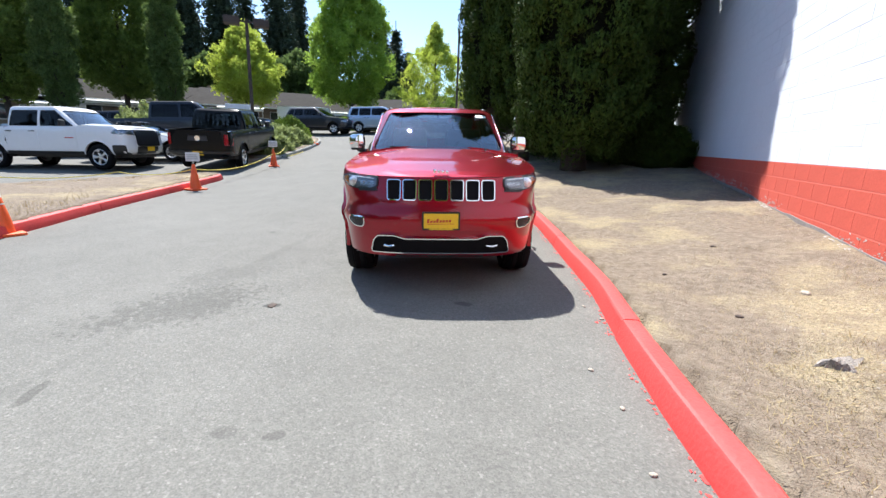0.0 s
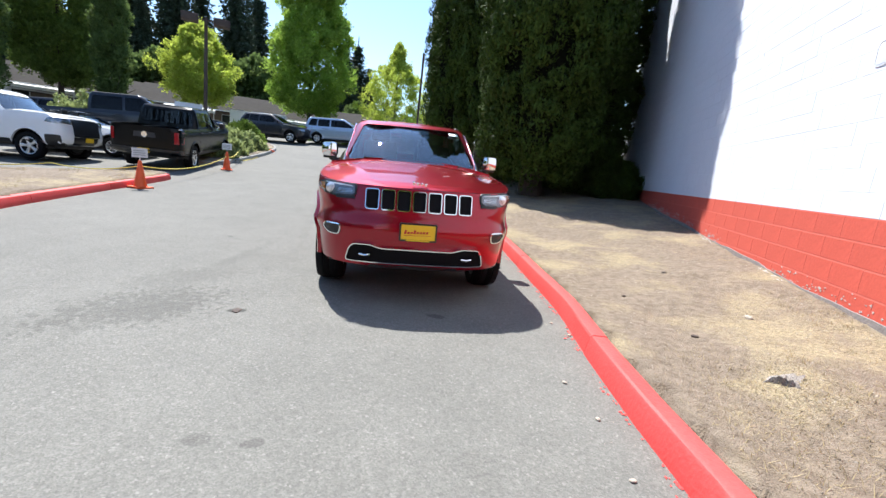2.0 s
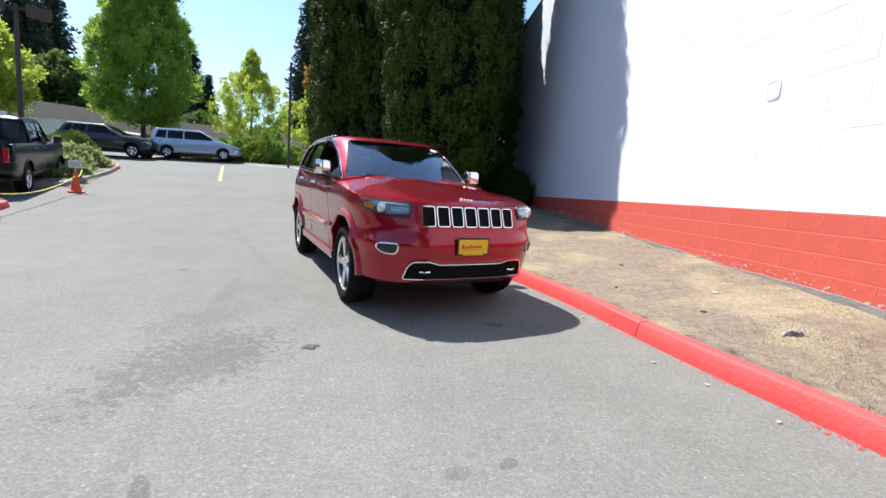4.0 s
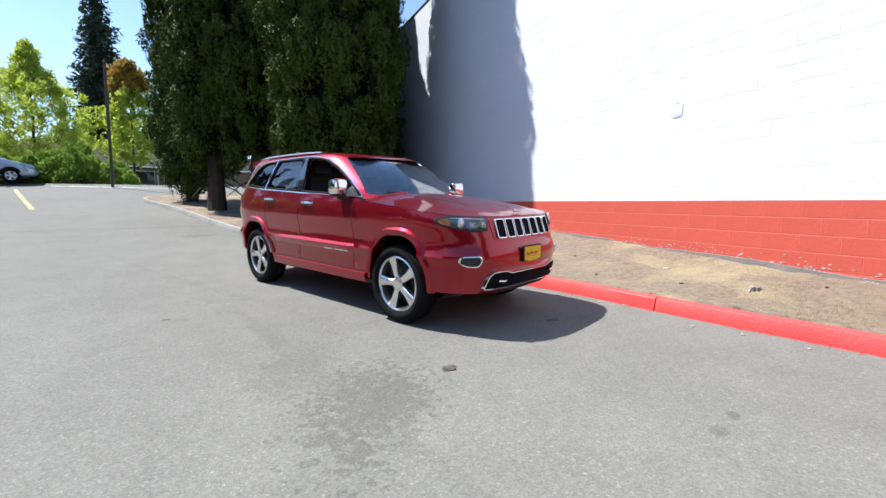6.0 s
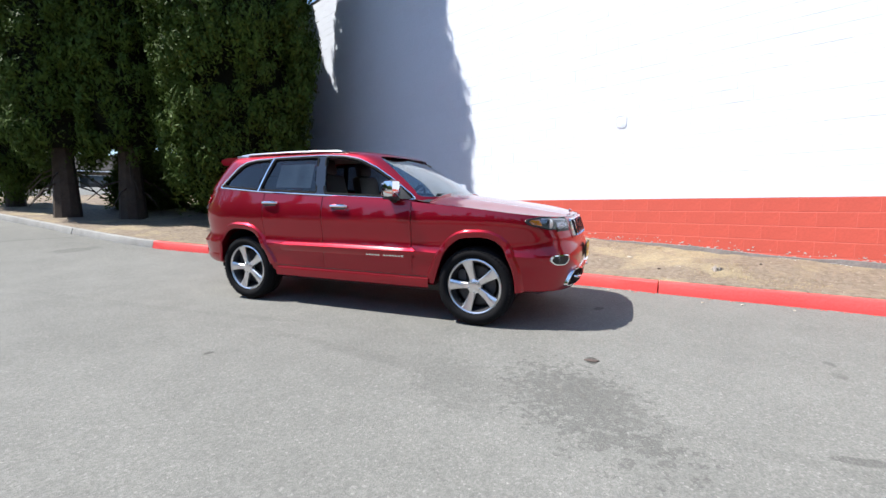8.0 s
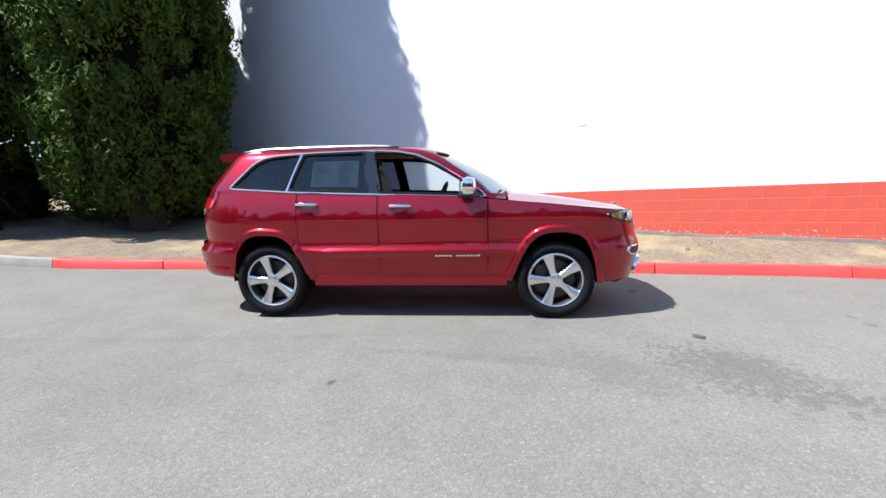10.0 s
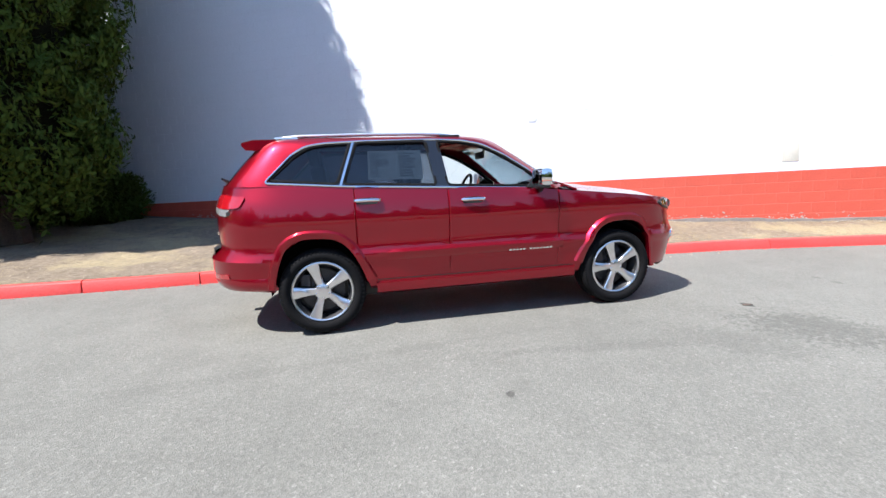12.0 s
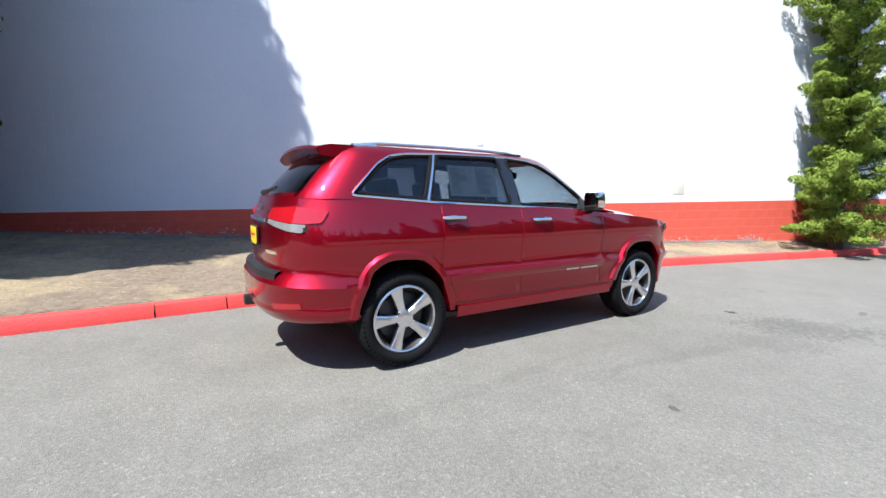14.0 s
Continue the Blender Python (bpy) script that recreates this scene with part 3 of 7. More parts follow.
def lower_body(sh, zb, zt, layers, recess=0.12, inset=0.06, y_in=None):
    """The body below the belt line, hollowed a little at the top."""
    x0, y0 = sh.xy(0.7)
    lo, hi = np.interp(y0, *zb), np.interp(y0, *zt)
    rings = []
    for t in layers:
        z = lo + t * (hi - lo)
        x, y = sh.xy(z)
        x = x - np.where(sh.seam & (t > 0.12), 0.008, 0.0)
        if t == 0:
            x, y = x * 0.97, y * 0.985
        rings.append(both(x, y, z))
    x, y = sh.xy(hi)
    k = np.clip(1 - inset / np.maximum(x, 0.3), 0.5, 1)
    rings.append(both(x * k, y * (1 - inset / 2.4), hi - 0.004))
    rings.append(both(x * k, y * (1 - inset / 2.4), hi - recess))
    return loft(rings, sh.n)


def hood_panel(sh, zt, y_from, crown, lift=0.006):
    """The bonnet: strips across from the cowl to the nose."""
    x0, y0 = sh.xy(0.7)
    hi = np.interp(y0, *zt)
    x, y = sh.xy(hi)
    us = np.linspace(-1, 1, 21)
    rows = []
    for i in range(sh.n):
        if y[i] < y_from - 0.2:
            break
        if x[i] < 0.02:
            continue
        c = np.interp(y[i], *crown)
        e = (1 - np.abs(us) ** 3.0) ** 1.4
        bulge = 0.012 * np.exp(-((np.abs(us) - 0.62) / 0.08) ** 2) * np.clip((y[i] - y_from) * 1.5, 0, 1) * min(1, c / 0.05)
        rows.append([(u * x[i] * 0.99, max(y[i] - 0.012, y_from), hi[i] + lift + c * ee + bb) for u, ee, bb in zip(us, e, bulge)])
    return Geo().grid(rows)


def cabin(sh, zlow, z_top, layers, roof_crown=0.02, thick=0.035, low=None):
    """The greenhouse: a closed thick shell, open at the bottom."""
    xb, yb = sh.xy(1.25)
    lo = np.interp(yb, *zlow)
    outer, inner = [], []
    for t in layers:
        z = lo + t * (z_top - lo)
        x, y = sh.xy(z)
        outer.append(both(x, y, z))
        zi = np.minimum(z, z_top - thick)
        k = np.clip(1 - thick / np.maximum(x, 0.2), 0.6, 1)
        inner.append(both(x * k, np.where(y > -0.5, y - thick * np.abs(sh.s), y + thick * np.abs(sh.s)), zi))
    g = Geo()
    m, n = len(outer[0]), sh.n
    L = lambda i: i if i in (0, n - 1) else m - i

    def roof(ring, crown):
        us = np.linspace(1, -1, 9)
        rows = []
        for i in range(1, n - 1):
            a, b = np.array(ring[i]), np.array(ring[L(i)])
            w = min(1.0, abs(a[0]) / 0.5)
            rows.append([tuple(a + (b - a) * (1 - u) / 2 + np.array((0, 0, crown * w * (1 - u * u)))) for u in us])
        gg = Geo().grid(rows)
        return gg
    vs = [q for r in outer for q in r]
    K = len(outer)
    fs = [(k * m + i, k * m + (i + 1) % m, (k + 1) * m + (i + 1) % m, (k + 1) * m + i) for k in range(K - 1) for i in range(m)]
    o = (K - 1) * m
    fs += [tuple(o + q for q in f[::-1]) for f in caps(n)]
    base = len(vs)
    vs += [q for r in inner for q in r]
    fs += [(base + k * m + i, base + (k + 1) * m + i, base + (k + 1) * m + (i + 1) % m, base + k * m + (i + 1) % m) for k in range(K - 1) for i in range(m)]
    fs += [tuple(base + o + q for q in f) for f in caps(n)]
    fs += [(i, base + i, base + (i + 1) % m, (i + 1) % m) for i in range(m)]
    g.add(vs, fs)
    return g, roof(outer[-1], roof_crown)


def prism_x(poly, x0, x1):
    n = len(poly)
    return Geo().add([(x0, y, z) for y, z in poly] + [(x1, y, z) for y, z in poly],
                     [tuple(range(n)), tuple(range(n, 2 * n))[::-1]] + [(i, n + i, n + (i + 1) % n, (i + 1) % n) for i in range(n)])


def prism_y(poly, y0, y1):
    n = len(poly)
    return Geo().add([(x, y0, z) for x, z in poly] + [(x, y1, z) for x, z in poly],
                     [tuple(range(n)), tuple(range(n, 2 * n))[::-1]] + [(i, n + i, n + (i + 1) % n, (i + 1) % n) for i in range(n)])


def smooth_mesh(me, name, material, angle=32):
    me.name = name
    me.polygons.foreach_set("use_smooth", [True] * len(me.polygons))
    me.set_sharp_from_angle(angle=radians(angle))
    me.materials.clear()
    me.materials.append(material)
    return me


def rounded(poly, r=0.03, n=4):
    """The outline with its corners rounded."""
    out = []
    P = [Vector((a, b)) for a, b in poly]
    for i, q in enumerate(P):
        a, b = P[i - 1] - q, P[(i + 1) % len(P)] - q
        d = min(r, a.length * 0.45, b.length * 0.45)
        p0, p1 = q + a.normalized() * d, q + b.normalized() * d
        for k in range(n + 1):
            t = k / n
            out.append(tuple((1 - t) ** 2 * p0 + 2 * t * (1 - t) * q + t * t * p1))
    return out


def inflate(poly, d):
    """The outline moved outwards by d (counter-clockwise or not)."""
    P = [Vector((a, b)) for a, b in poly]
    area = sum(P[i - 1].x * P[i].y - P[i].x * P[i - 1].y for i in range(len(P)))
    s = 1 if area > 0 else -1
    out = []
    for i, q in enumerate(P):
        t = (P[(i + 1) % len(P)] - P[i - 1])
        t = t.normalized() if t.length > 1e-9 else Vector((1, 0))
        out.append((q.x + s * t.y * d, q.y - s * t.x * d))
    return out


def ring_plate(poly, width, mapper, lo, hi):
    """A frame round an outline, bent onto a surface."""
    a, b = inflate(poly, width), poly
    n = len(poly)
    vs = [mapper(*q, hi) for q in a] + [mapper(*q, hi) for q in b] + [mapper(*q, lo) for q in a] + [mapper(*q, lo) for q in b]
    fs = []
    for i in range(n):
        j = (i + 1) % n
        fs += [(i, j, n + j, n + i), (2 * n + i, 3 * n + i, 3 * n + j, 2 * n + j), (i, 2 * n + i, 2 * n + j, j), (n + i, n + j, 3 * n + j, 3 * n + i)]
    return Geo().add(vs, fs)


def wheel_set(parent, places, r, width, rim_r, rim_mat, spokes, detailed=False):
    """Wheels: a rim with its tyre, turned about x; sign gives the outer side."""
    meshes = {}
    for sx, x, y in places:
        if sx not in meshes:
            h = width / 2
            t = Geo().lathe([(-h * 0.75, rim_r), (-h * 0.98, rim_r + 0.25 * (r - rim_r)), (-h, rim_r + 0.55 * (r - rim_r)), (-h * 0.93, r - 0.03), (-h * 0.78, r - 0.008), (-h * 0.45, r),
                             (-h * 0.42, r - 0.008), (-h * 0.38, r), (-0.01, r), (0, r - 0.008), (0.01, r), (h * 0.38, r), (h * 0.42, r - 0.008), (h * 0.45, r),
                             (h * 0.78, r - 0.008), (h * 0.93, r - 0.03), (h, rim_r + 0.55 * (r - rim_r)), (h * 0.98, rim_r + 0.25 * (r - rim_r)), (h * 0.75, rim_r)], "x", 48)
            if detailed:
                for k in range(60):
                    for s2 in (-1, 1):
                        a = 2 * math.pi * k / 60
                        gg = Geo().box(s2 * h * 0.84, 0, r - 0.026, 0.03, 0.014, 0.016)
                        ca, sa = math.cos(a), math.sin(a)
                        t.add([(q[0], q[1] * ca - q[2] * sa, q[1] * sa + q[2] * ca) for q in gg.v], gg.f)
            o = sx
            g = Geo().lathe([(o * h * 0.80, rim_r + 0.004), (o * h * 0.84, rim_r - 0.006), (o * h * 0.80, rim_r - 0.016), (o * h * 0.72, rim_r - 0.020)], "x", 48)
            barrel = Geo().lathe([(o * h * 0.72, rim_r - 0.020), (o * h * 0.3, rim_r - 0.045), (-o * h * 0.8, rim_r - 0.03), (-o * h * 0.8, rim_r + 0.004)], "x", 40)
            sp = []
            for k in range(spokes):
                a = 2 * math.pi * k / spokes + 0.3
                wi, wo = (0.033, 0.048) if spokes < 7 else (0.022, 0.026)
                rows = []
                for rr, ww, dx, th in ((0.03, wi * 0.9, 0.70, 0.04), (0.10, wi, 0.73, 0.045), (rim_r * 0.6, (wi + wo) * 0.46, 0.74, 0.04), (rim_r - 0.05, wo, 0.78, 0.035), (rim_r - 0.012, wo * 1.15, 0.80, 0.03)):
                    ring = []
                    for u, d in ((-1, -th), (-1, -0.010), (-0.72, 0), (0.72, 0), (1, -0.010), (1, -th)):
                        px, py = u * ww, rr
                        ring.append((o * (h * dx + d), px * math.cos(a) - py * math.sin(a), px * math.sin(a) + py * math.cos(a)))
                    rows.append(ring)
                sp.append(Geo().grid(rows))
            hub = Geo().lathe([(o * h * 0.4, 0.075), (o * h * 0.72, 0.07), (o * h * 0.78, 0.045), (o * h * 0.80, 0.03), (o * h * 0.80, 0.001)], "x", 24)
            nuts = []
            for k in range(5):
                a = 2 * math.pi * (k + 0.5) / 5 + 0.3
                nuts.append(Geo().lathe([(o * h * 0.5, 0.011), (o * h * 0.76, 0.011), (o * h * 0.78, 0.007), (o * h * 0.78, 0.0005)], "x", 8, (0, 0.057 * math.cos(a), 0.057 * math.sin(a))))
            disc = Geo().lathe([(o * h * 0.05, 0.06), (o * h * 0.05, rim_r * 0.72), (-o * h * 0.1, rim_r * 0.72), (-o * h * 0.1, 0.06)], "x", 32)
            back = Geo().lathe([(-o * h * 0.3, rim_r - 0.03), (-o * h * 0.32, 0.01)], "x", 24)
            cal = Geo().box(o * h * 0.0, -rim_r * 0.55, 0.06, 0.06, 0.09, 0.18, 0.015)
            meshes[sx] = [("rim", g.mesh("rim"), rim_mat), ("tyre", t.mesh("tyre", 50), M_TYRE), ("barrel", barrel.mesh("barrel"), M_DARKMETAL), ("hub_cap", hub.mesh("hub_cap"), rim_mat), ("brake_disc", disc.mesh("disc"), M_DARKMETAL),
                          ("brake_shield", back.mesh("shield"), M_BLACK), ("brake_caliper", cal.mesh("caliper"), M_DARKMETAL)]
            meshes[sx] += [("spoke", s.mesh("spoke", 40), rim_mat) for s in sp] + [("wheel_nut", s.mesh("nut"), M_CHROME) for s in nuts]
            if not detailed:
                meshes[sx] = [q for q in meshes[sx] if q[0] in ("rim", "barrel", "tyre", "hub_cap", "spoke", "brake_shield")]
        first = None
        for nm, me, ma in meshes[sx]:
            if first is None:
                first = part("wheel", me, ma, parent, "five-spoke machined alloy wheel" if detailed else "", at=pose(x, y, r))
            else:
                part(nm, me, ma, first)


def flare(sh, sign, yc, zc, r0, r1, out, a0=-8, a1=188, zmin=0.34):
    """A raised arch lip round a wheel opening."""
    rows = []
    for a in np.linspace(radians(a0), radians(a1), 40):
        ring = []
        for rr, off in ((r0, -0.05), (r0, out * 0.75), (r0 + 0.012, out), (r1 - 0.02, out * 0.9), (r1, -0.004)):
            Y, Z = yc + rr * math.cos(a), max(zc + rr * math.sin(a), zmin)
            ring.append((sign * (sh.side_x(Y, max(Z, 0.45)) + off), Y, Z))
        rows.append(ring)
    return Geo().grid(rows)


def arch_line(front, end):
    """An opening, flat on top, with a slanting side towards the doors; (along, height) from sill to bumper."""
    s = -1 if front else 1
    return catmull([(s * 0.44, 0.34), (s * 0.40, 0.45), (s * 0.34, 0.61), (s * 0.255, 0.755), (s * 0.14, 0.842), (0.0, 0.862), (-s * 0.155, 0.855), (-s * 0.275, 0.785), (-s * 0.345, 0.64), (-s * 0.385, 0.50), (-s * 0.405, end)], 0.05)


def arch_lip(sh, sign, yc, line, out, wide=0.072):
    """A raised lip that follows an opening."""
    rows = []
    for k, (u, z) in enumerate(line):
        a, b = line[max(k - 1, 0)], line[min(k + 1, len(line) - 1)]
        d = (b - a) / np.linalg.norm(b - a)
        n = np.array((-d[1], d[0]))
        if n @ np.array((u, z - 0.45)) < 0:
            n = -n
        w = wide + 0.035 * np.clip((0.62 - z) / 0.25, 0, 1) * (k < len(line) / 2)
        ring = []
        for rr, off in ((-0.004, -0.06), (-0.004, out * 0.7), (0.010, out), (w - 0.022, out * 0.9), (w, -0.004)):
            Y, Z = yc + u + n[0] * rr, z + n[1] * rr
            ring.append((sign * (sh.side_x(Y, max(Z, 0.45)) + off), Y, Z))
        rows.append(ring)
    return Geo().grid(rows)


def arch_liner(sign, yc, zc, r, x_in, x_out):
    rows = []
    for a in np.linspace(radians(-6), radians(186), 26):
        rows.append([(sign * x, yc + r * math.cos(a), zc + r * math.sin(a)) for x in (x_in, x_out)])
    g = Geo().grid(rows)
    n = len(rows)
    g.add([(sign * x_in, yc, zc)] + [row[0] for row in rows], [(0, i, i + 1) for i in range(1, n)])
    return g


def bars(mapper, u0, v0, u1, v1, rows_, seed, off=0.002, thick=0.0015, fill=0.62, wide=(0.3, 1.0)):
    """Unreadable print as rows of plain bars."""
    r = random.Random(seed)
    g = Geo()
    dv = (v1 - v0) / rows_
    for k in range(rows_):
        a = v0 + k * dv + dv * (1 - fill) / 2
        b = a + dv * fill
        e = u0 + (u1 - u0) * r.uniform(*wide)
        g.slab([(u0, a), (e, a), (e, b), (u0, b)], mapper, off, off + thick)
    return g


def seat(parent, x, y, z, h=0.62, rear=False):
    g = Geo().box(x, y + 0.22, z - 0.05, 0.5, 0.5, 0.14, 0.05)
    s = part("seat", g, M_SEAT, parent)
    b = Geo().box(0, 0, h / 2, 0.48, 0.13, h, 0.055)
    part("seat_back", b, M_SEAT, s, at=pose(x, y - 0.06, z, 12))
    part("headrest", Geo().box(0, -0.02, h + 0.1, 0.27, 0.1, 0.19, 0.045), M_SEAT, s, at=pose(x, y - 0.06, z, 10))


def side_windows(root, sh, panes, mats, trim, open_panes=()):
    for sign in (1, -1):
        mp = sh.on_side(sign)
        for k, (poly, ma) in enumerate(zip(panes, mats)):
            if k not in open_panes or sign < 0:
                ob = part("side_window", Geo().slab(rounded(inflate(poly, 0.012), 0.03), mp, -0.024, -0.018, 2), ma, root)
                ob.visible_shadow = True

# the parked red sport-utility car
suv = thing("sport_utility_car", "glossy cherry red sport-utility car with chrome trim, parked by the kerb", "car", pose(-2.154, 5.576, 0.058, -0.67, 1.2, 202.3))
BODY = Shell(([0.30, 0.38, 0.48, 0.60, 0.665, 0.70, 0.735, 0.80, 0.87, 0.94, 0.99, 1.05, 1.15, 1.22, 1.33], [0.87, 0.896, 0.906, 0.917, 0.942, 0.946, 0.921, 0.919, 0.926, 0.938, 0.944, 0.940, 0.918, 0.896, 0.862]),
             ([0.30, 0.36, 0.42, 0.50, 0.60, 0.68, 0.75, 0.80, 0.86, 0.95, 1.03, 1.08], [2.24, 2.325, 2.34, 2.362, 2.385, 2.39, 2.378, 2.348, 2.338, 2.305, 2.28, 2.24]),
             ([0.36, 0.42, 0.50, 0.58, 0.70, 0.745, 0.79, 0.95, 1.15, 1.33], [-2.30, -2.41, -2.455, -2.47, -2.47, -2.44, -2.38, -2.39, -2.375, -2.31]),
             1.32, -1.5, 3.5, 3.4, seams=(0.80, -0.29, -1.13), k=30)
Z_LOW = ([-2.5, -1.95, -1.4, 0.9, 1.9, 2.4], [0.43, 0.40, 0.37, 0.355, 0.345, 0.335])
Z_BELT = ([-2.5, -1.9, -1.2, -0.3, 0.75, 1.0, 1.5, 1.9, 2.15, 2.4], [1.34, 1.33, 1.288, 1.25, 1.195, 1.17, 1.125, 1.085, 1.06, 1.04])
LAYERS = [0, 0.03, 0.07, 0.12, 0.18, 0.24, 0.30, 0.345, 0.37, 0.39, 0.42, 0.47, 0.52, 0.57, 0.62, 0.67, 0.71, 0.75, 0.81, 0.87, 0.92, 0.965, 1.0]
FW, RW, TYRE_R = 1.4575, -1.4575, 0.380
low = lower_body(BODY, Z_LOW, Z_BELT, LAYERS).mesh("body", 0)
ARCH = {FW: arch_line(True, 0.30), RW: arch_line(False, 0.37)}
cuts = []
for sg in (1, -1):
    for yc in (FW, RW):
        ol = [(yc + u, z) for u, z in ARCH[yc]]
        cuts.append(prism_x([(ol[0][0], 0.1)] + ol + [(ol[-1][0], 0.1)], min(sg * 0.52, sg * 1.2), max(sg * 0.52, sg * 1.2)))
body = part("body", smooth_mesh(carve(low, cuts, "low"), "body", M_PAINT), M_PAINT, suv)
part("bonnet", hood_panel(BODY, Z_BELT, 1.0, ([0.9, 1.2, 1.9, 2.15, 2.23, 2.27], [0.085, 0.082, 0.055, 0.032, 0.014, 0.0]), 0.003), M_PAINT, suv)

TOPS = Shell(([1.15, 1.2, 1.33, 1.5, 1.62, 1.68, 1.715, 1.735, 1.745], [0.905, 0.897, 0.862, 0.803, 0.755, 0.722, 0.68, 0.62, 0.55]),
             ([1.15, 1.25, 1.29, 1.4, 1.55, 1.66, 1.70, 1.72, 1.735, 1.745], [1.20, 1.10, 1.06, 0.87, 0.61, 0.41, 0.31, 0.24, 0.12, -0.10]),
             ([1.2, 1.35, 1.5, 1.62, 1.70, 1.745], [-2.335, -2.285, -2.15, -2.03, -1.95, -1.85]), -0.3, -1.55, 3.4, 3.6)
LOWG = ([-2.5, -1.9, -1.2, -0.3, 0.75, 1.1], [1.325, 1.315, 1.273, 1.235, 1.18, 1.155])
shell, roof_skin = cabin(TOPS, LOWG, 1.745, [0, 0.1, 0.22, 0.36, 0.5, 0.63, 0.74, 0.83, 0.90, 0.95, 0.98, 1.0])
P_QUARTER = [(-1.83, 1.362), (-1.60, 1.575), (-1.50, 1.632), (-1.36, 1.656), (-1.135, 1.668), (-1.265, 1.314)]
P_REAR = [(-1.215, 1.312), (-1.085, 1.67), (-0.45, 1.676), (-0.385, 1.276)]
P_FRONT = [(-0.285, 1.272), (-0.345, 1.675), (-0.10, 1.662), (0.08, 1.625), (0.28, 1.535), (0.50, 1.405), (0.70, 1.262), (0.74, 1.226)]
P_SHIELD = [(-0.755, 1.235), (-0.60, 1.672), (0.60, 1.672), (0.755, 1.235)]
P_BACK = [(-0.66, 1.36), (-0.60, 1.63), (0.60, 1.63), (0.66, 1.36)]
OUTER = [(-1.87, 1.345), (-1.63, 1.585), (-1.52, 1.650), (-1.37, 1.675), (-1.0, 1.692), (-0.4, 1.697), (-0.10, 1.682), (0.09, 1.645), (0.30, 1.55), (0.53, 1.41), (0.74, 1.262), (0.79, 1.207), (-0.3, 1.255), (-1.2, 1.295)]
shell = carve(shell.mesh("cabin", 0), [prism_x(rounded(p, 0.035), -1.3, 1.3) for p in (inflate(OUTER, -0.004),)] + [prism_y(rounded(P_SHIELD, 0.05), 0.02, 1.6), prism_y(rounded(P_BACK, 0.05), -2.6, -1.7)], "cab")
part("cabin_shell", smooth_mesh(shell, "cabin", M_PAINT), M_PAINT, suv)
part("roof", roof_skin, M_PAINT, suv)
part("headliner", Geo().box(0, -0.95, 1.700, 1.15, 1.6, 0.008), mat("pale_headliner", (0.5, 0.48, 0.44), 0.9), suv)
side_windows(suv, TOPS, (P_QUARTER, P_REAR), (M_TINT, M_TINT), None)
part("front_door_window", Geo().slab(rounded(inflate(P_FRONT, 0.012), 0.03), TOPS.on_side(-1), -0.024, -0.018, 2), M_GLASS, suv)
part("windscreen", Geo().slab(rounded(inflate(P_SHIELD, 0.015), 0.05), TOPS.on_front, -0.022, -0.014, 2), M_SHIELD, suv)
part("rear_window", Geo().slab(rounded(inflate(P_BACK, 0.03), 0.05), TOPS.on_rear, -0.012, 0.004, 2), M_TINT, suv, "dark tinted glass")
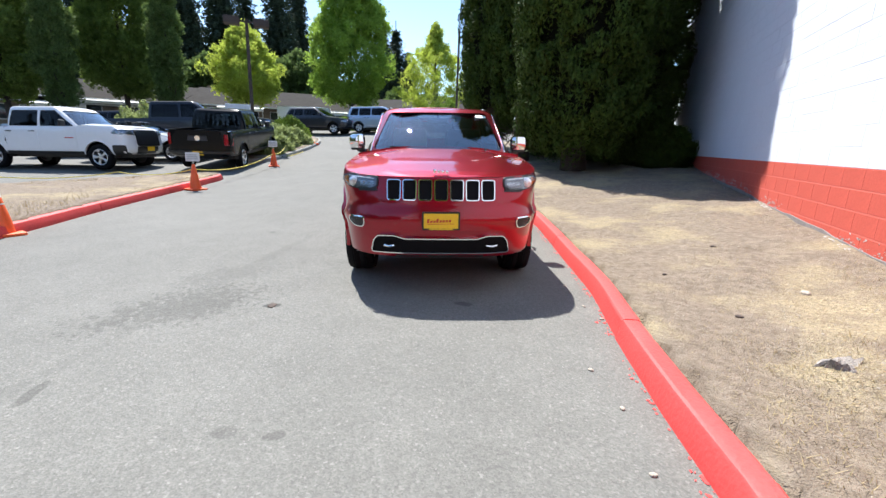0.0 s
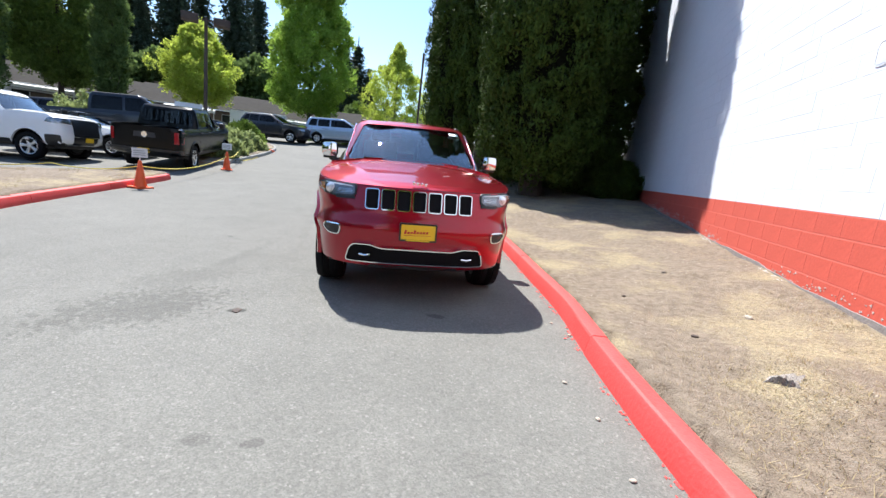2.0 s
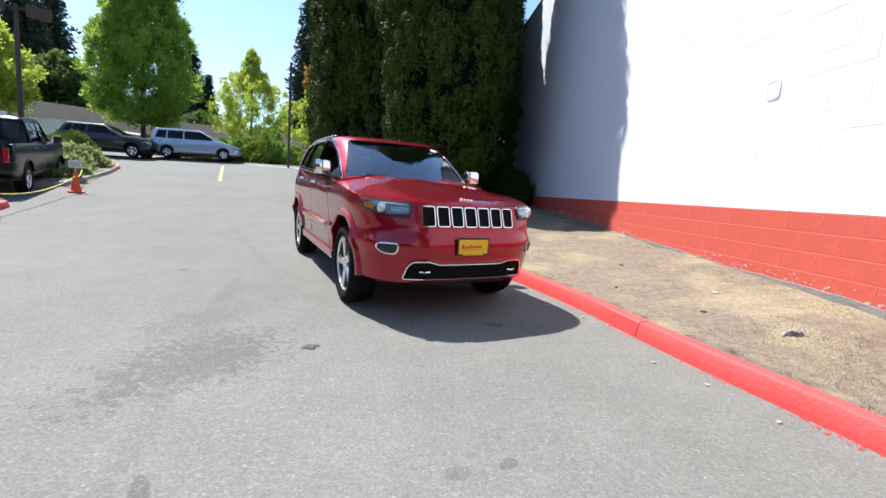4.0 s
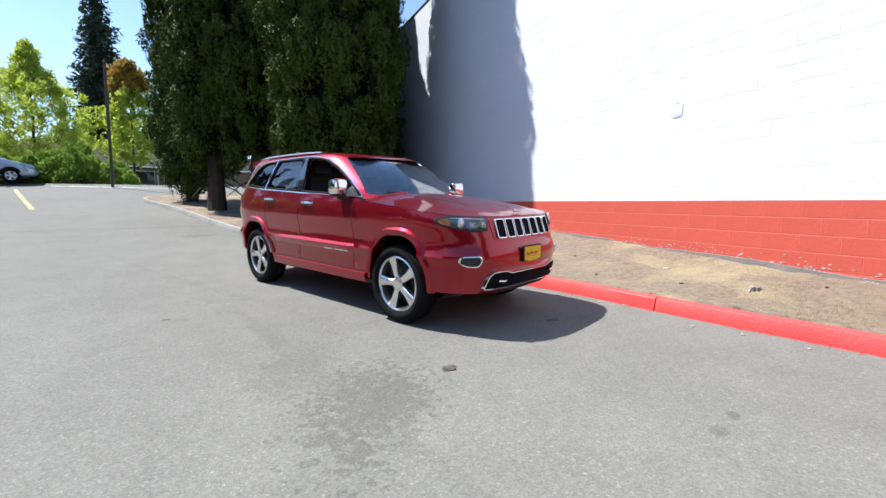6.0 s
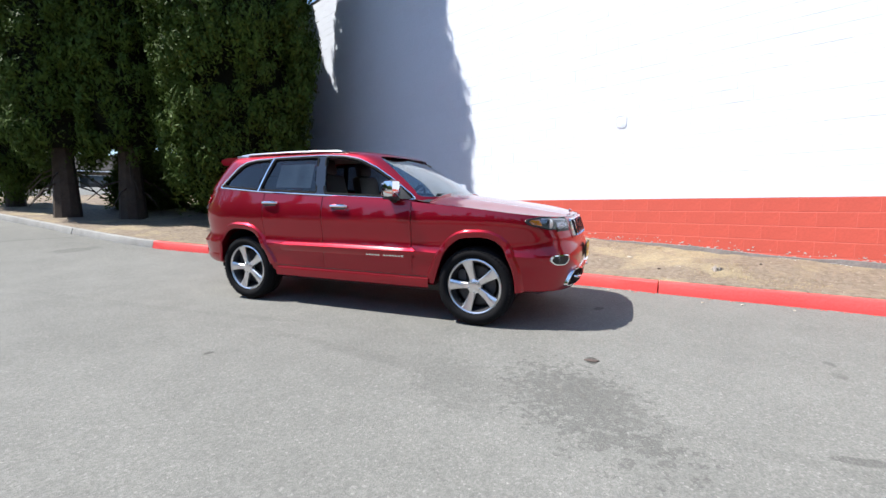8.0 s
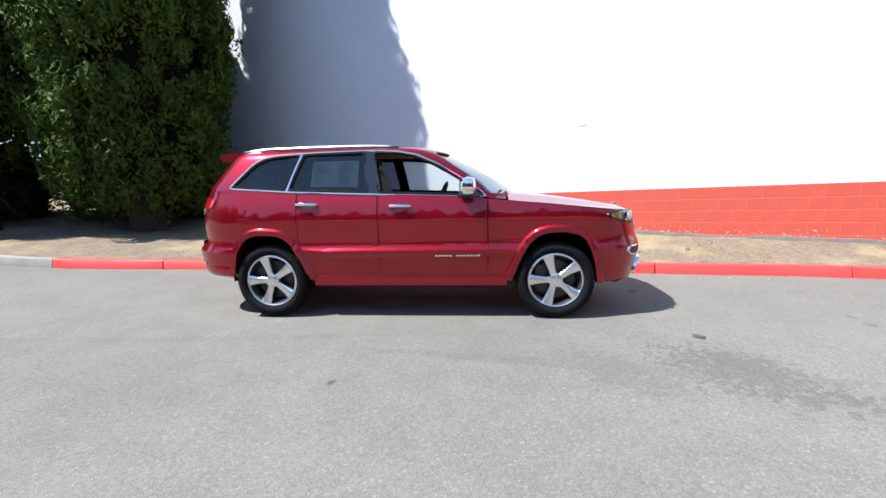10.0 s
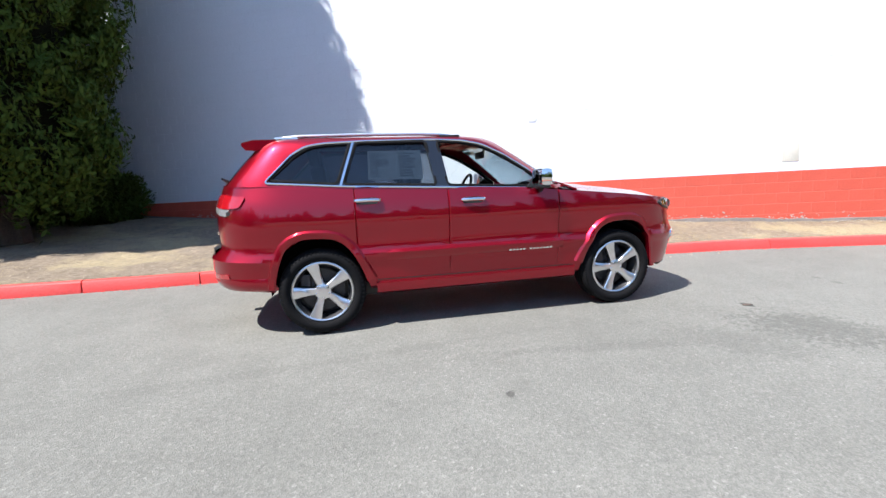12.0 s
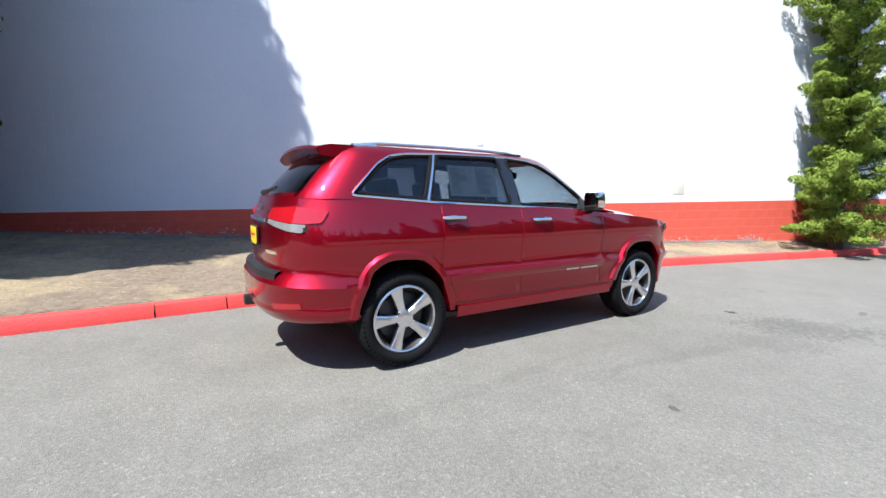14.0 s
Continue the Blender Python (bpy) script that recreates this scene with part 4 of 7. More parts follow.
for sg in (1, -1):
    mp = TOPS.on_side(sg)
    part("window_trim", Geo().tube([mp(u, v, 0.006) for u, v in rounded(OUTER, 0.04)], 0.009, 6, True), M_CHROME, suv, "chrome strip round the side windows")
    # black window frames and pillars
    part("b_pillar", Geo().slab([(-0.395, 1.258), (-0.462, 1.692), (-0.335, 1.692), (-0.268, 1.252)], mp, -0.028, 0.002, 2), M_GLOSSBLACK, suv)
    part("c_pillar", Geo().slab([(-1.275, 1.30), (-1.138, 1.682), (-1.075, 1.684), (-1.208, 1.295)], mp, -0.026, -0.002, 2), M_GLOSSBLACK, suv)
    part("divider_strip", Geo().slab([(-1.252, 1.298), (-1.118, 1.684), (-1.098, 1.685), (-1.232, 1.297)], mp, -0.004, 0.006, 2), M_CHROME, suv, "chrome divider strip")
    fr = Geo().tube([mp(u, v, -0.012) for u, v in rounded(P_FRONT, 0.04)], 0.016, 6, True)
    part("window_seal", fr, M_SEAL, suv)
    part("window_seal", Geo().tube([mp(u, v, -0.012) for u, v in rounded(P_REAR, 0.04)], 0.016, 6, True), M_SEAL, suv)
    part("window_seal", Geo().tube([mp(u, v, -0.012) for u, v in rounded(P_QUARTER, 0.04)], 0.016, 6, True), M_SEAL, suv)
    # door seams
    ms = BODY.on_side(sg)
    for yc in (FW, RW):
        part("wheel_arch", arch_lip(BODY, sg, yc, ARCH[yc][2:-1], 0.028), M_PAINT, suv)
        part("arch_liner", arch_liner(sg, yc, 0.41, 0.435, 0.525, 0.87), M_SEAL, suv)
    sill = Geo().grid([[(sg * (0.90 + o), y, z) for o, z in ((-0.10, 0.305), (-0.02, 0.315), (0.012, 0.335), (0.022, 0.39), (0.018, 0.425), (-0.02, 0.44))] for y in np.linspace(-0.98, 0.98, 14)])
    part("sill", sill, M_PAINT, suv)
    part("sill_seam", Geo().slab([(-0.97, 0.448), (0.96, 0.440), (0.96, 0.447), (-0.97, 0.455)], ms, -0.004, 0.002, 2), M_BLACK, suv)
    part("side_moulding", Geo().grid([[ms(y, z, o * min(1, (0.86 - abs(y + 0.02)) * 8)) for z, o in ((0.625, 0.0), (0.655, 0.016), (0.70, 0.022), (0.728, 0.0))] for y in np.linspace(-0.88, 0.84, 24)]), M_PAINT, suv)
    for k in range(13):
        if k != 5:
            u0 = 0.28 + 0.0345 * k
            part("badge_letter_bar", Geo().slab([(u0, 0.632), (u0 + 0.026, 0.632), (u0 + 0.026, 0.652), (u0, 0.652)], ms, 0.004, 0.012), M_CHROME, suv)
    for yc, zc in ((-1.02, 1.168), (-0.06, 1.137)):
        pts = [ms(yc - 0.11 + 0.22 * t, zc + 0.004 * math.sin(math.pi * t), 0.012 + 0.034 * math.sin(math.pi * t) ** 0.5) for t in np.linspace(0, 1, 11)]
        h = part("door_handle", Geo().tube(pts, [0.012] + [0.017] * 9 + [0.012], 8), M_CHROME, suv, "chrome pull handle")
        part("handle_cup", Geo().slab(rounded([(yc - 0.10, zc - 0.035), (yc + 0.09, zc - 0.035), (yc + 0.09, zc + 0.022), (yc - 0.10, zc + 0.022)], 0.03), ms, -0.002, 0.003), M_BLACK, h)
    # door mirror
    cap = Geo().box(0, 0, 0, 0.185, 0.13, 0.175, 0.055)
    cap.v = [(sg * 0.968 + a * (1 - 0.25 * c), 0.600 + b + 0.03 * (1 - abs(a) * 6), 1.315 + c) for a, b, c in cap.v]
    mir = part("door_mirror", cap, M_CHROME, suv, "chrome-capped door mirror")
    part("mirror_glass", Geo().slab(rounded([(0.895, 1.245), (1.038, 1.245), (1.03, 1.385), (0.90, 1.385)], 0.03), lambda u, v, o: (sg * u, 0.541 - o, v), 0, 0.004), M_CHROME, mir)
    part("mirror_lower", Geo().box(sg * 0.965, 0.600, 1.228, 0.15, 0.11, 0.03, 0.014), M_BLACK, mir)
    part("mirror_arm", Geo().tube([(sg * 0.86, 0.62, 1.195), (sg * 0.91, 0.61, 1.20), (sg * 0.96, 0.60, 1.225)], [0.035, 0.028, 0.03], 8), M_BLACK, mir)
    part("mirror_base", Geo().slab([(0.50, 1.222), (0.755, 1.212), (0.615, 1.335)], mp, -0.02, 0.012, 1), M_BLACK, mir)
    # roof rail
    rail = [(sg * 0.635, y, 1.715 + h) for y, h in ((-1.78, -0.005), (-1.70, 0.02), (-1.55, 0.033), (-1.0, 0.04), (-0.5, 0.037), (-0.25, 0.028), (-0.16, 0.012), (-0.10, -0.01))]
    rr = part("roof_rail", Geo().tube(rail, [0.012, 0.017, 0.018, 0.018, 0.018, 0.018, 0.016, 0.012], 8, flat=0.8), M_ALLOY, suv, "satin silver roof rail")
    part("rail_foot", Geo().box(sg * 0.635, -0.2, 1.722, 0.05, 0.2, 0.04, 0.012), M_BLACK, rr)
    part("rail_foot", Geo().box(sg * 0.635, -1.68, 1.720, 0.05, 0.2, 0.04, 0.012), M_ALLOY, rr)

# nose
FR = BODY.on_front
grille = part("grille_panel", Geo().slab(rounded([(-0.50, 0.845), (0.50, 0.845), (0.515, 1.03), (-0.515, 1.03)], 0.03), FR, -0.01, 0.006, 2), M_PAINT, suv)
for k in range(7):
    u = (k - 3) * 0.1335
    p = rounded([(u - 0.05, 0.862), (u + 0.05, 0.862), (u + 0.052, 1.018), (u - 0.052, 1.018)], 0.016)
    s = part("grille_slot", ring_plate(p, 0.0085, FR, 0.0, 0.022), M_CHROME, grille, "chrome-framed black grille slot")
    part("slot_mesh", Geo().slab(p, FR, 0.004, 0.009), M_SEAL, s)
for sg in (1, -1):
    FM = lambda u, v, o, sg=sg: FR(sg * u, v, o)
    lamp_poly = [(0.535, 0.972), (0.565, 0.945), (0.70, 0.942), (0.79, 0.952), (0.855, 0.985), (0.865, 1.025), (0.79, 1.048), (0.535, 1.036)]

    def wrap(u, v, o, sg=sg):
        # round the corner of the nose onto the wing
        ring_x, ring_y = BODY.xy(v)
        nx = 30
        i = np.interp(u, ring_x[:nx] * (0.93 / ring_x[nx - 1]), np.arange(nx))
        return (sg * (np.interp(i, np.arange(nx), ring_x[:nx]) + o * 0.5), np.interp(i, np.arange(nx), ring_y[:nx]) + o * 0.85, v)
    hl = part("headlight", Geo().slab(rounded(lamp_poly, 0.02), wrap, -0.004, 0.004, 2), M_LAMPBASE, suv, "clear headlamp with projector lens")
    part("lamp_bezel", Geo().slab([(0.54, 0.925), (0.70, 0.918), (0.70, 0.952), (0.575, 0.955), (0.545, 0.968)], wrap, 0.0, 0.014, 1), M_BLACK, hl)
    part("lamp_trim", ring_plate(rounded(lamp_poly, 0.02), 0.011, wrap, 0.0, 0.014), M_BLACK, hl)
    c = wrap(0.745, 0.992, 0.006)
    for rad, zz, ma, nm in ((0.040, 0.006, M_ALLOY, "projector_ring"), (0.031, 0.014, M_LENS, "projector_lens")):
        part(nm, Geo().lathe([(0, rad + 0.006), (zz, rad), (zz + 0.012, rad * 0.7), (zz + 0.016, 0.001)], "y", 20, c), ma, hl)
    part("daytime_strip", Geo().slab([(0.56, 1.022), (0.80, 1.034), (0.80, 1.040), (0.56, 1.028)], wrap, 0.005, 0.012, 1), M_WHITEBAND, hl)
    part("lamp_reflector", Geo().slab([(0.56, 0.975), (0.685, 0.962), (0.685, 1.004), (0.56, 1.002)], wrap, 0.005, 0.008, 1), M_LAMPSILVER, hl)
    part("side_marker", Geo().slab([(0.805, 0.972), (0.852, 0.988), (0.860, 1.022), (0.812, 1.034)], wrap, 0.005, 0.010), M_AMBER, hl)
    part("lamp_lens", Geo().slab(rounded(lamp_poly, 0.02), wrap, 0.024, 0.028, 2), M_LENS, hl)
    fp = rounded([(0.652, 0.66), (0.680, 0.618), (0.762, 0.620), (0.792, 0.655), (0.780, 0.695), (0.652, 0.699)], 0.022)
    fg = part("fog_light", ring_plate(fp, 0.011, wrap, -0.004, 0.012), M_CHROME, suv, "chrome-ringed fog lamp")
    part("fog_housing", Geo().slab(fp, wrap, -0.006, 0.003, 1), M_BLACK, fg)
    part("fog_lens", Geo().lathe([(0, 0.038), (0.012, 0.03), (0.016, 0.001)], "y", 16, wrap(0.74, 0.655, 0.0)), M_LENS, fg)
    part("tow_hook", Geo().tube([FM(0.40, 0.478, 0.01), FM(0.40, 0.472, 0.045), FM(0.44, 0.466, 0.055), FM(0.48, 0.472, 0.045), FM(0.48, 0.478, 0.01)], 0.012, 8), M_CHROME, suv, "chrome tow hook")
intake = [(u, 0.402) for u in np.linspace(-0.60, 0.60, 15)] + [(0.575, 0.505), (0.54, 0.548), (0.40, 0.552), (0.31, 0.525), (0.16, 0.525), (0.0, 0.525), (-0.16, 0.525), (-0.31, 0.525), (-0.40, 0.552), (-0.54, 0.548), (-0.575, 0.505)]
it = part("lower_intake", Geo().slab(rounded(intake, 0.02), FR, -0.02, 0.016, 3), M_SEAL, suv)
part("intake_trim", ring_plate(rounded(intake, 0.02), 0.010, FR, -0.01, 0.030), M_CHROME, it, "chrome surround of the lower air intake")
part("intake_grid", Geo().slab([(-0.30, 0.425), (0.30, 0.425), (0.29, 0.505), (-0.29, 0.505)], FR, 0.014, 0.022, 3), M_SEAL, it)
part("bumper_lip", Geo().slab([(-0.78, 0.335), (0.78, 0.335), (0.74, 0.372), (-0.74, 0.372)], FR, -0.02, 0.004, 3), M_BLACK, suv)


def plate(parent, mapper, u, v, sgn):
    p = part("number_plate", Geo().slab(rounded([(u - 0.16, v - 0.078), (u + 0.16, v - 0.078), (u + 0.16, v + 0.078), (u - 0.16, v + 0.078)], 0.012), mapper, 0.012, 0.024), M_BLACK, parent, "yellow dealer plate in a black frame")
    part("plate_face", Geo().slab([(u - 0.145, v - 0.062), (u + 0.145, v - 0.062), (u + 0.145, v + 0.064), (u - 0.145, v + 0.064)], mapper, 0.0255, 0.0275), M_YELLOW, p)
    g = Geo()
    r = random.Random(3)
    w = u - 0.12 * sgn
    for k in range(8):
        a = w + sgn * 0.026 * k
        h = 0.034 if k in (0, 3) else 0.02
        g.slab([(a, v - 0.016 + 0.0012 * k), (a + sgn * 0.019, v - 0.016 + 0.0012 * k), (a + sgn * 0.024, v - 0.016 + h + 0.0012 * k), (a + sgn * 0.006, v - 0.016 + h + 0.0012 * k)], mapper, 0.028, 0.029)
    g.slab([(w, v - 0.03), (w + sgn * 0.23, v - 0.024), (w + sgn * 0.23, v - 0.021), (w, v - 0.026)], mapper, 0.028, 0.029)
    part("plate_print", g, M_PLATERED, p)
    part("plate_strip", Geo().slab([(u - 0.10, v - 0.074), (u + 0.10, v - 0.074), (u + 0.10, v - 0.064), (u - 0.10, v - 0.064)], mapper, 0.0255, 0.0275), M_YELLOW, p)


plate(suv, lambda u, v, o: (u, BODY.front_y(0, 0.69) + o, v), 0.0, 0.69, -1)
bz = Geo()
for k, (a, h) in enumerate(((0.055, 0.034), (0.02, 0.026), (-0.015, 0.026), (-0.05, 0.026))):
    y0 = 2.225
    bz.box(a, y0, 1.088 - 0.002 * k, 0.026, 0.02, h, 0.006)
part("nose_badge", bz, M_CHROME, suv, "small chrome nose badge shapes")
for sg, x0 in ((1, 0.05), (1, -0.55)):
    wp = [(x0 + 0.02, 0.99, 1.243), (x0 + 0.25, 0.965, 1.262), (x0 + 0.5, 0.93, 1.262)]
    w = part("windscreen_wiper", Geo().tube(wp, 0.010, 6), M_BLACK, suv)
    part("wiper_pivot", Geo().lathe([(0, 0.02), (0.02, 0.016), (0.024, 0.001)], "z", 12, (x0 + 0.02, 0.99, 1.235)), M_BLACK, w)
part("cowl_panel", Geo().grid([[(u, 0.95 + 0.07 * (1 - (u / 0.85) ** 2) - 0.035 * t, 1.192 + 0.055 * (1 - (u / 0.85) ** 2) - 0.01 + 0.006 * t) for u in np.linspace(-0.83, 0.83, 15)] for t in (-0.6, 0, 1, 2)]), M_BLACK, suv)
part("windscreen_label", Geo().slab([(-0.60, 1.615), (-0.46, 1.615), (-0.46, 1.648), (-0.60, 1.648)], TOPS.on_front, -0.03, -0.026), M_PAPER, suv, "white paper label inside the windscreen")

# tail
RR = BODY.on_rear
for sg in (1, -1):
    def wrap_r(u, v, o, sg=sg):
        rx, ry = BODY.xy(v)
        rx, ry = rx[::-1], ry[::-1]
        nx = 36
        L_ = np.concatenate([[0], np.cumsum(np.hypot(np.diff(rx[:nx]), np.diff(ry[:nx])))])
        i = np.interp(u, L_, np.arange(nx))
        x, y = np.interp(i, np.arange(nx), rx[:nx]), np.interp(i, np.arange(nx), ry[:nx])
        k = min(max((u - 0.5) / 0.4, 0), 1)
        return (sg * (x + o * k), y - o * (1 - k * 0.7), v)
    _rx, _ry = BODY.xy(1.15)
    _rx, _ry = _rx[::-1][:40], _ry[::-1][:40]
    _la = np.concatenate([[0], np.cumsum(np.hypot(np.diff(_rx), np.diff(_ry)))])
    EN, EC = float(np.interp(-2.07, _ry, _la)), float(np.interp(-2.17, _ry, _la))
    tl = [(0.40, 1.172), (0.42, 1.245), (0.70, 1.262), (EN, 1.232), (EN - 0.01, 1.150), (EC, 1.140), (0.70, 1.145)]
    t = part("tail_light", Geo().slab(rounded(tl, 0.02), wrap_r, -0.004, 0.013, 2), M_REDLENS, suv, "red tail lamp with a clear lower strip")
    part("reversing_lens", Geo().slab(rounded([(0.42, 1.135), (0.42, 1.165), (0.70, 1.139), (EC, 1.134), (EC - 0.02, 1.075), (0.70, 1.085)], 0.02), wrap_r, -0.004, 0.011, 2), mat("clear_strip", (0.42, 0.42, 0.43), 0.2, 0.6, 0.1, 20, 60), t)
    part("rear_reflector", Geo().slab(rounded([(0.62, 0.52), (0.86, 0.535), (0.86, 0.575), (0.62, 0.565)], 0.01), wrap_r, -0.002, 0.008, 1), M_REDLENS, suv)
part("bumper_lower_lip", Geo().grid([[wrap_r(abs(s), z, o)[0:3] if s >= 0 else (-wrap_r(abs(s), z, o)[0], *wrap_r(abs(s), z, o)[1:]) for s in np.linspace(-1.25, 1.25, 41)] for z, o in ((0.42, -0.012), (0.45, 0.010), (0.50, 0.014), (0.535, 0.0))]), M_PAINT, suv)
part("bumper_step", Geo().grid([[(-u, RR(u, 0.75, o)[1], z) for u in np.linspace(-0.62, 0.62, 21)] for o, z in ((-0.10, 0.795), (-0.02, 0.792), (0.012, 0.775), (0.02, 0.72), (0.004, 0.69))]), M_BLACK, suv, "black ribbed bumper step pad")
part("tailgate_seam", Geo().tube([RR(0.70 * c, 1.0 + 0.27 * d, 0.0) for c, d in ((-1, 1), (-1, -0.7), (1, -0.7), (1, 1))], 0.004, 5), M_BLACK, suv)
plate(suv, lambda u, v, o: (u, BODY.rear_y(0, 1.0) - o, v), 0.0, 1.02, 1)
part("tailgate_trim", Geo().slab([(-0.36, 1.135), (0.36, 1.135), (0.36, 1.165), (-0.36, 1.165)], RR, 0.0, 0.018, 1), M_CHROME, suv)
part("tail_badge", Geo().slab([(0.38, 0.905), (0.56, 0.905), (0.56, 0.93), (0.38, 0.93)], RR, 0.0, 0.008), M_CHROME, suv)
part("tail_badge", Geo().slab([(-0.07, 1.225), (0.07, 1.225), (0.07, 1.26), (-0.07, 1.26)], RR, 0.0, 0.010), M_CHROME, suv)
sp = Geo()
rows = []
for u in np.linspace(-0.66, 0.66, 19):
    k = 1 - 0.25 * abs(u / 0.66) ** 3
    rows.append([(u, -1.72, 1.752 - 0.03 * (u / 0.66) ** 2), (u, -1.95, 1.755 - 0.035 * (u / 0.66) ** 2), (u, -1.95 - 0.13 * k, 1.738 - 0.04 * (u / 0.66) ** 2), (u, -1.955 - 0.135 * k, 1.715 - 0.04 * (u / 0.66) ** 2),
                 (u, -2.02, 1.672 - 0.04 * (u / 0.66) ** 2), (u, -1.93, 1.655 - 0.03 * (u / 0.66) ** 2)])
sp.grid(rows)
sp.f += [tuple(range(6)), tuple(18 * 6 + k for k in range(6))]
part("roof_spoiler", sp, M_PAINT, suv)
part("roof_aerial", Geo().add([(-0.02, -1.45, 1.755), (0.02, -1.45, 1.755), (0.02, -1.65, 1.755), (-0.02, -1.65, 1.755), (-0.006, -1.60, 1.80), (0.006, -1.60, 1.80), (0.008, -1.65, 1.798), (-0.008, -1.65, 1.798)],
                              [(0, 1, 5, 4), (1, 2, 6, 5), (2, 3, 7, 6), (3, 0, 4, 7), (4, 5, 6, 7)]), M_PAINT, suv)
part("rear_wiper", Geo().tube([(0.02, -2.325, 1.36), (0.2, -2.31, 1.38), (0.42, -2.295, 1.40)], [0.025, 0.014, 0.010], 6), M_BLACK, suv)
part("tow_hitch", Geo().box(0, -2.45, 0.475, 0.09, 0.12, 0.08, 0.012), M_BLACK, suv)
part("underbody", Geo().box(0, 0.1, 0.31, 1.2, 3.4, 0.16, 0.04), M_BLACK, suv)
for yc in (FW, RW):
    part("axle", Geo().tube([(-0.72, yc, 0.36), (0.72, yc, 0.36)], 0.05, 10), M_DARKMETAL, suv)
wheel_set(suv, [(sg, sg * 0.795, yc) for sg in (1, -1) for yc in (FW, RW)], TYRE_R, 0.265, 0.268, M_ALLOY, 5, True)

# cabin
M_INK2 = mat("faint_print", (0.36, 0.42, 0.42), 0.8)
part("cabin_floor", Geo().box(0, -0.75, 1.10, 1.6, 2.9, 0.03), M_INTERIOR, suv)
part("dashboard", Geo().grid([[(u, y, z - 0.02 * (u / 0.8) ** 2) for u in np.linspace(-0.80, 0.80, 9)] for y, z in ((0.92, 1.20), (0.75, 1.235), (0.52, 1.245), (0.40, 1.215), (0.36, 1.10))]), M_INTERIOR, suv)
for x in (-0.39, 0.39):
    seat(suv, x, -0.42, 1.02, 0.48)
    seat(suv, x, -1.30, 1.05, 0.44)
sw = part("steering_wheel", Geo().lathe([(0.018 * math.cos(a), 0.19 + 0.018 * math.sin(a)) for a in np.linspace(0, 6.283, 9)[:-1]], "y", 28, close=True), M_BLACK, suv, at=pose(-0.39, 0.22, 1.19, -22))
part("wheel_boss", Geo().box(0, 0.02, 0, 0.16, 0.04, 0.12, 0.02), M_BLACK, sw)
part("wheel_crossbar", Geo().box(0, 0.015, 0, 0.36, 0.02, 0.04, 0.008), M_BLACK, sw)
part("rear_view_mirror", Geo().box(0, 0.30, 1.575, 0.26, 0.04, 0.075, 0.02), M_BLACK, suv)
part("mirror_stalk", Geo().tube([(0, 0.31, 1.59), (0, 0.36, 1.64)], 0.012, 6), M_BLACK, suv)
MP = TOPS.on_side(1)
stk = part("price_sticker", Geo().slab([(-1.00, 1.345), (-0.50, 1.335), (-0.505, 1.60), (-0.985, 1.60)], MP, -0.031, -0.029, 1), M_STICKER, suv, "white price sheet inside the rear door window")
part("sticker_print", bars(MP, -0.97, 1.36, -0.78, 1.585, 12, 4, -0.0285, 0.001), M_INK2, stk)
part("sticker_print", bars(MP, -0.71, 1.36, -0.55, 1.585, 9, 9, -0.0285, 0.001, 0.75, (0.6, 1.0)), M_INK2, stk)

# ---- plants ----
def leaf_mesh(name, centres, sizes, seed, material, droop=0.3, aspect=0.55, per=3, spread=0.6, outward=None):
    """Sprays of small pointed leaves about many centres, as one mesh."""
    r = np.random.RandomState(seed)
    C = np.repeat(np.asarray(centres, float), per, axis=0)
    S = np.repeat(np.asarray(sizes, float), per)
    n = len(C)
    C = C + r.normal(0, 1, (n, 3)) * S[:, None] * spread
    d = r.normal(0, 1, (n, 3))
    if outward is not None:
        d = d * 0.55 + np.repeat(outward, per, axis=0)
    d[:, 2] -= droop
    d /= np.linalg.norm(d, axis=1)[:, None] + 1e-9
    e = np.cross(d, r.normal(0, 1, (n, 3)))
    e /= np.linalg.norm(e, axis=1)[:, None] + 1e-9
    up = np.cross(d, e)
    L = S * r.uniform(0.7, 1.4, n)
    w = L * aspect * r.uniform(0.6, 1.2, n)
    a = C - d * L[:, None] * 0.5
    b = C + e * w[:, None] * 0.5 + up * (L * 0.08)[:, None]
    c = C + d * L[:, None] * 0.5
    f = C - e * w[:, None] * 0.5 + up * (L * 0.08)[:, None]
    vs = np.stack([a, b, c, f], 1).reshape(-1, 3)
    idx = np.arange(n * 4).reshape(n, 4)
    me = bpy.data.meshes.new(name)
    me.vertices.add(len(vs))
    me.vertices.foreach_set("co", vs.ravel())
    tri = np.concatenate([idx[:, [0, 1, 2]], idx[:, [0, 2, 3]]], 1).reshape(-1)
    me.loops.add(len(tri))
    me.loops.foreach_set("vertex_index", tri.astype(np.int32))
    me.polygons.add(len(tri) // 3)
    me.polygons.foreach_set("loop_start", np.arange(0, len(tri), 3, dtype=np.int32))
    me.update(calc_edges=True)
    me.validate()
    me.materials.append(material)
    return me


def lumps(r, n, prof, h0, h1, ragged=(0.55, 1.12)):
    """Clump centres on an uneven crown: prof gives the radius against height 0..1."""
    t = r.uniform(0, 1, n) ** 0.9
    a = r.uniform(0, 2 * math.pi, n)
    R = np.interp(t, *prof)
    k = R * r.uniform(*ragged, n)
    return np.stack([k * np.cos(a), k * np.sin(a), h0 + t * (h1 - h0)], 1), t


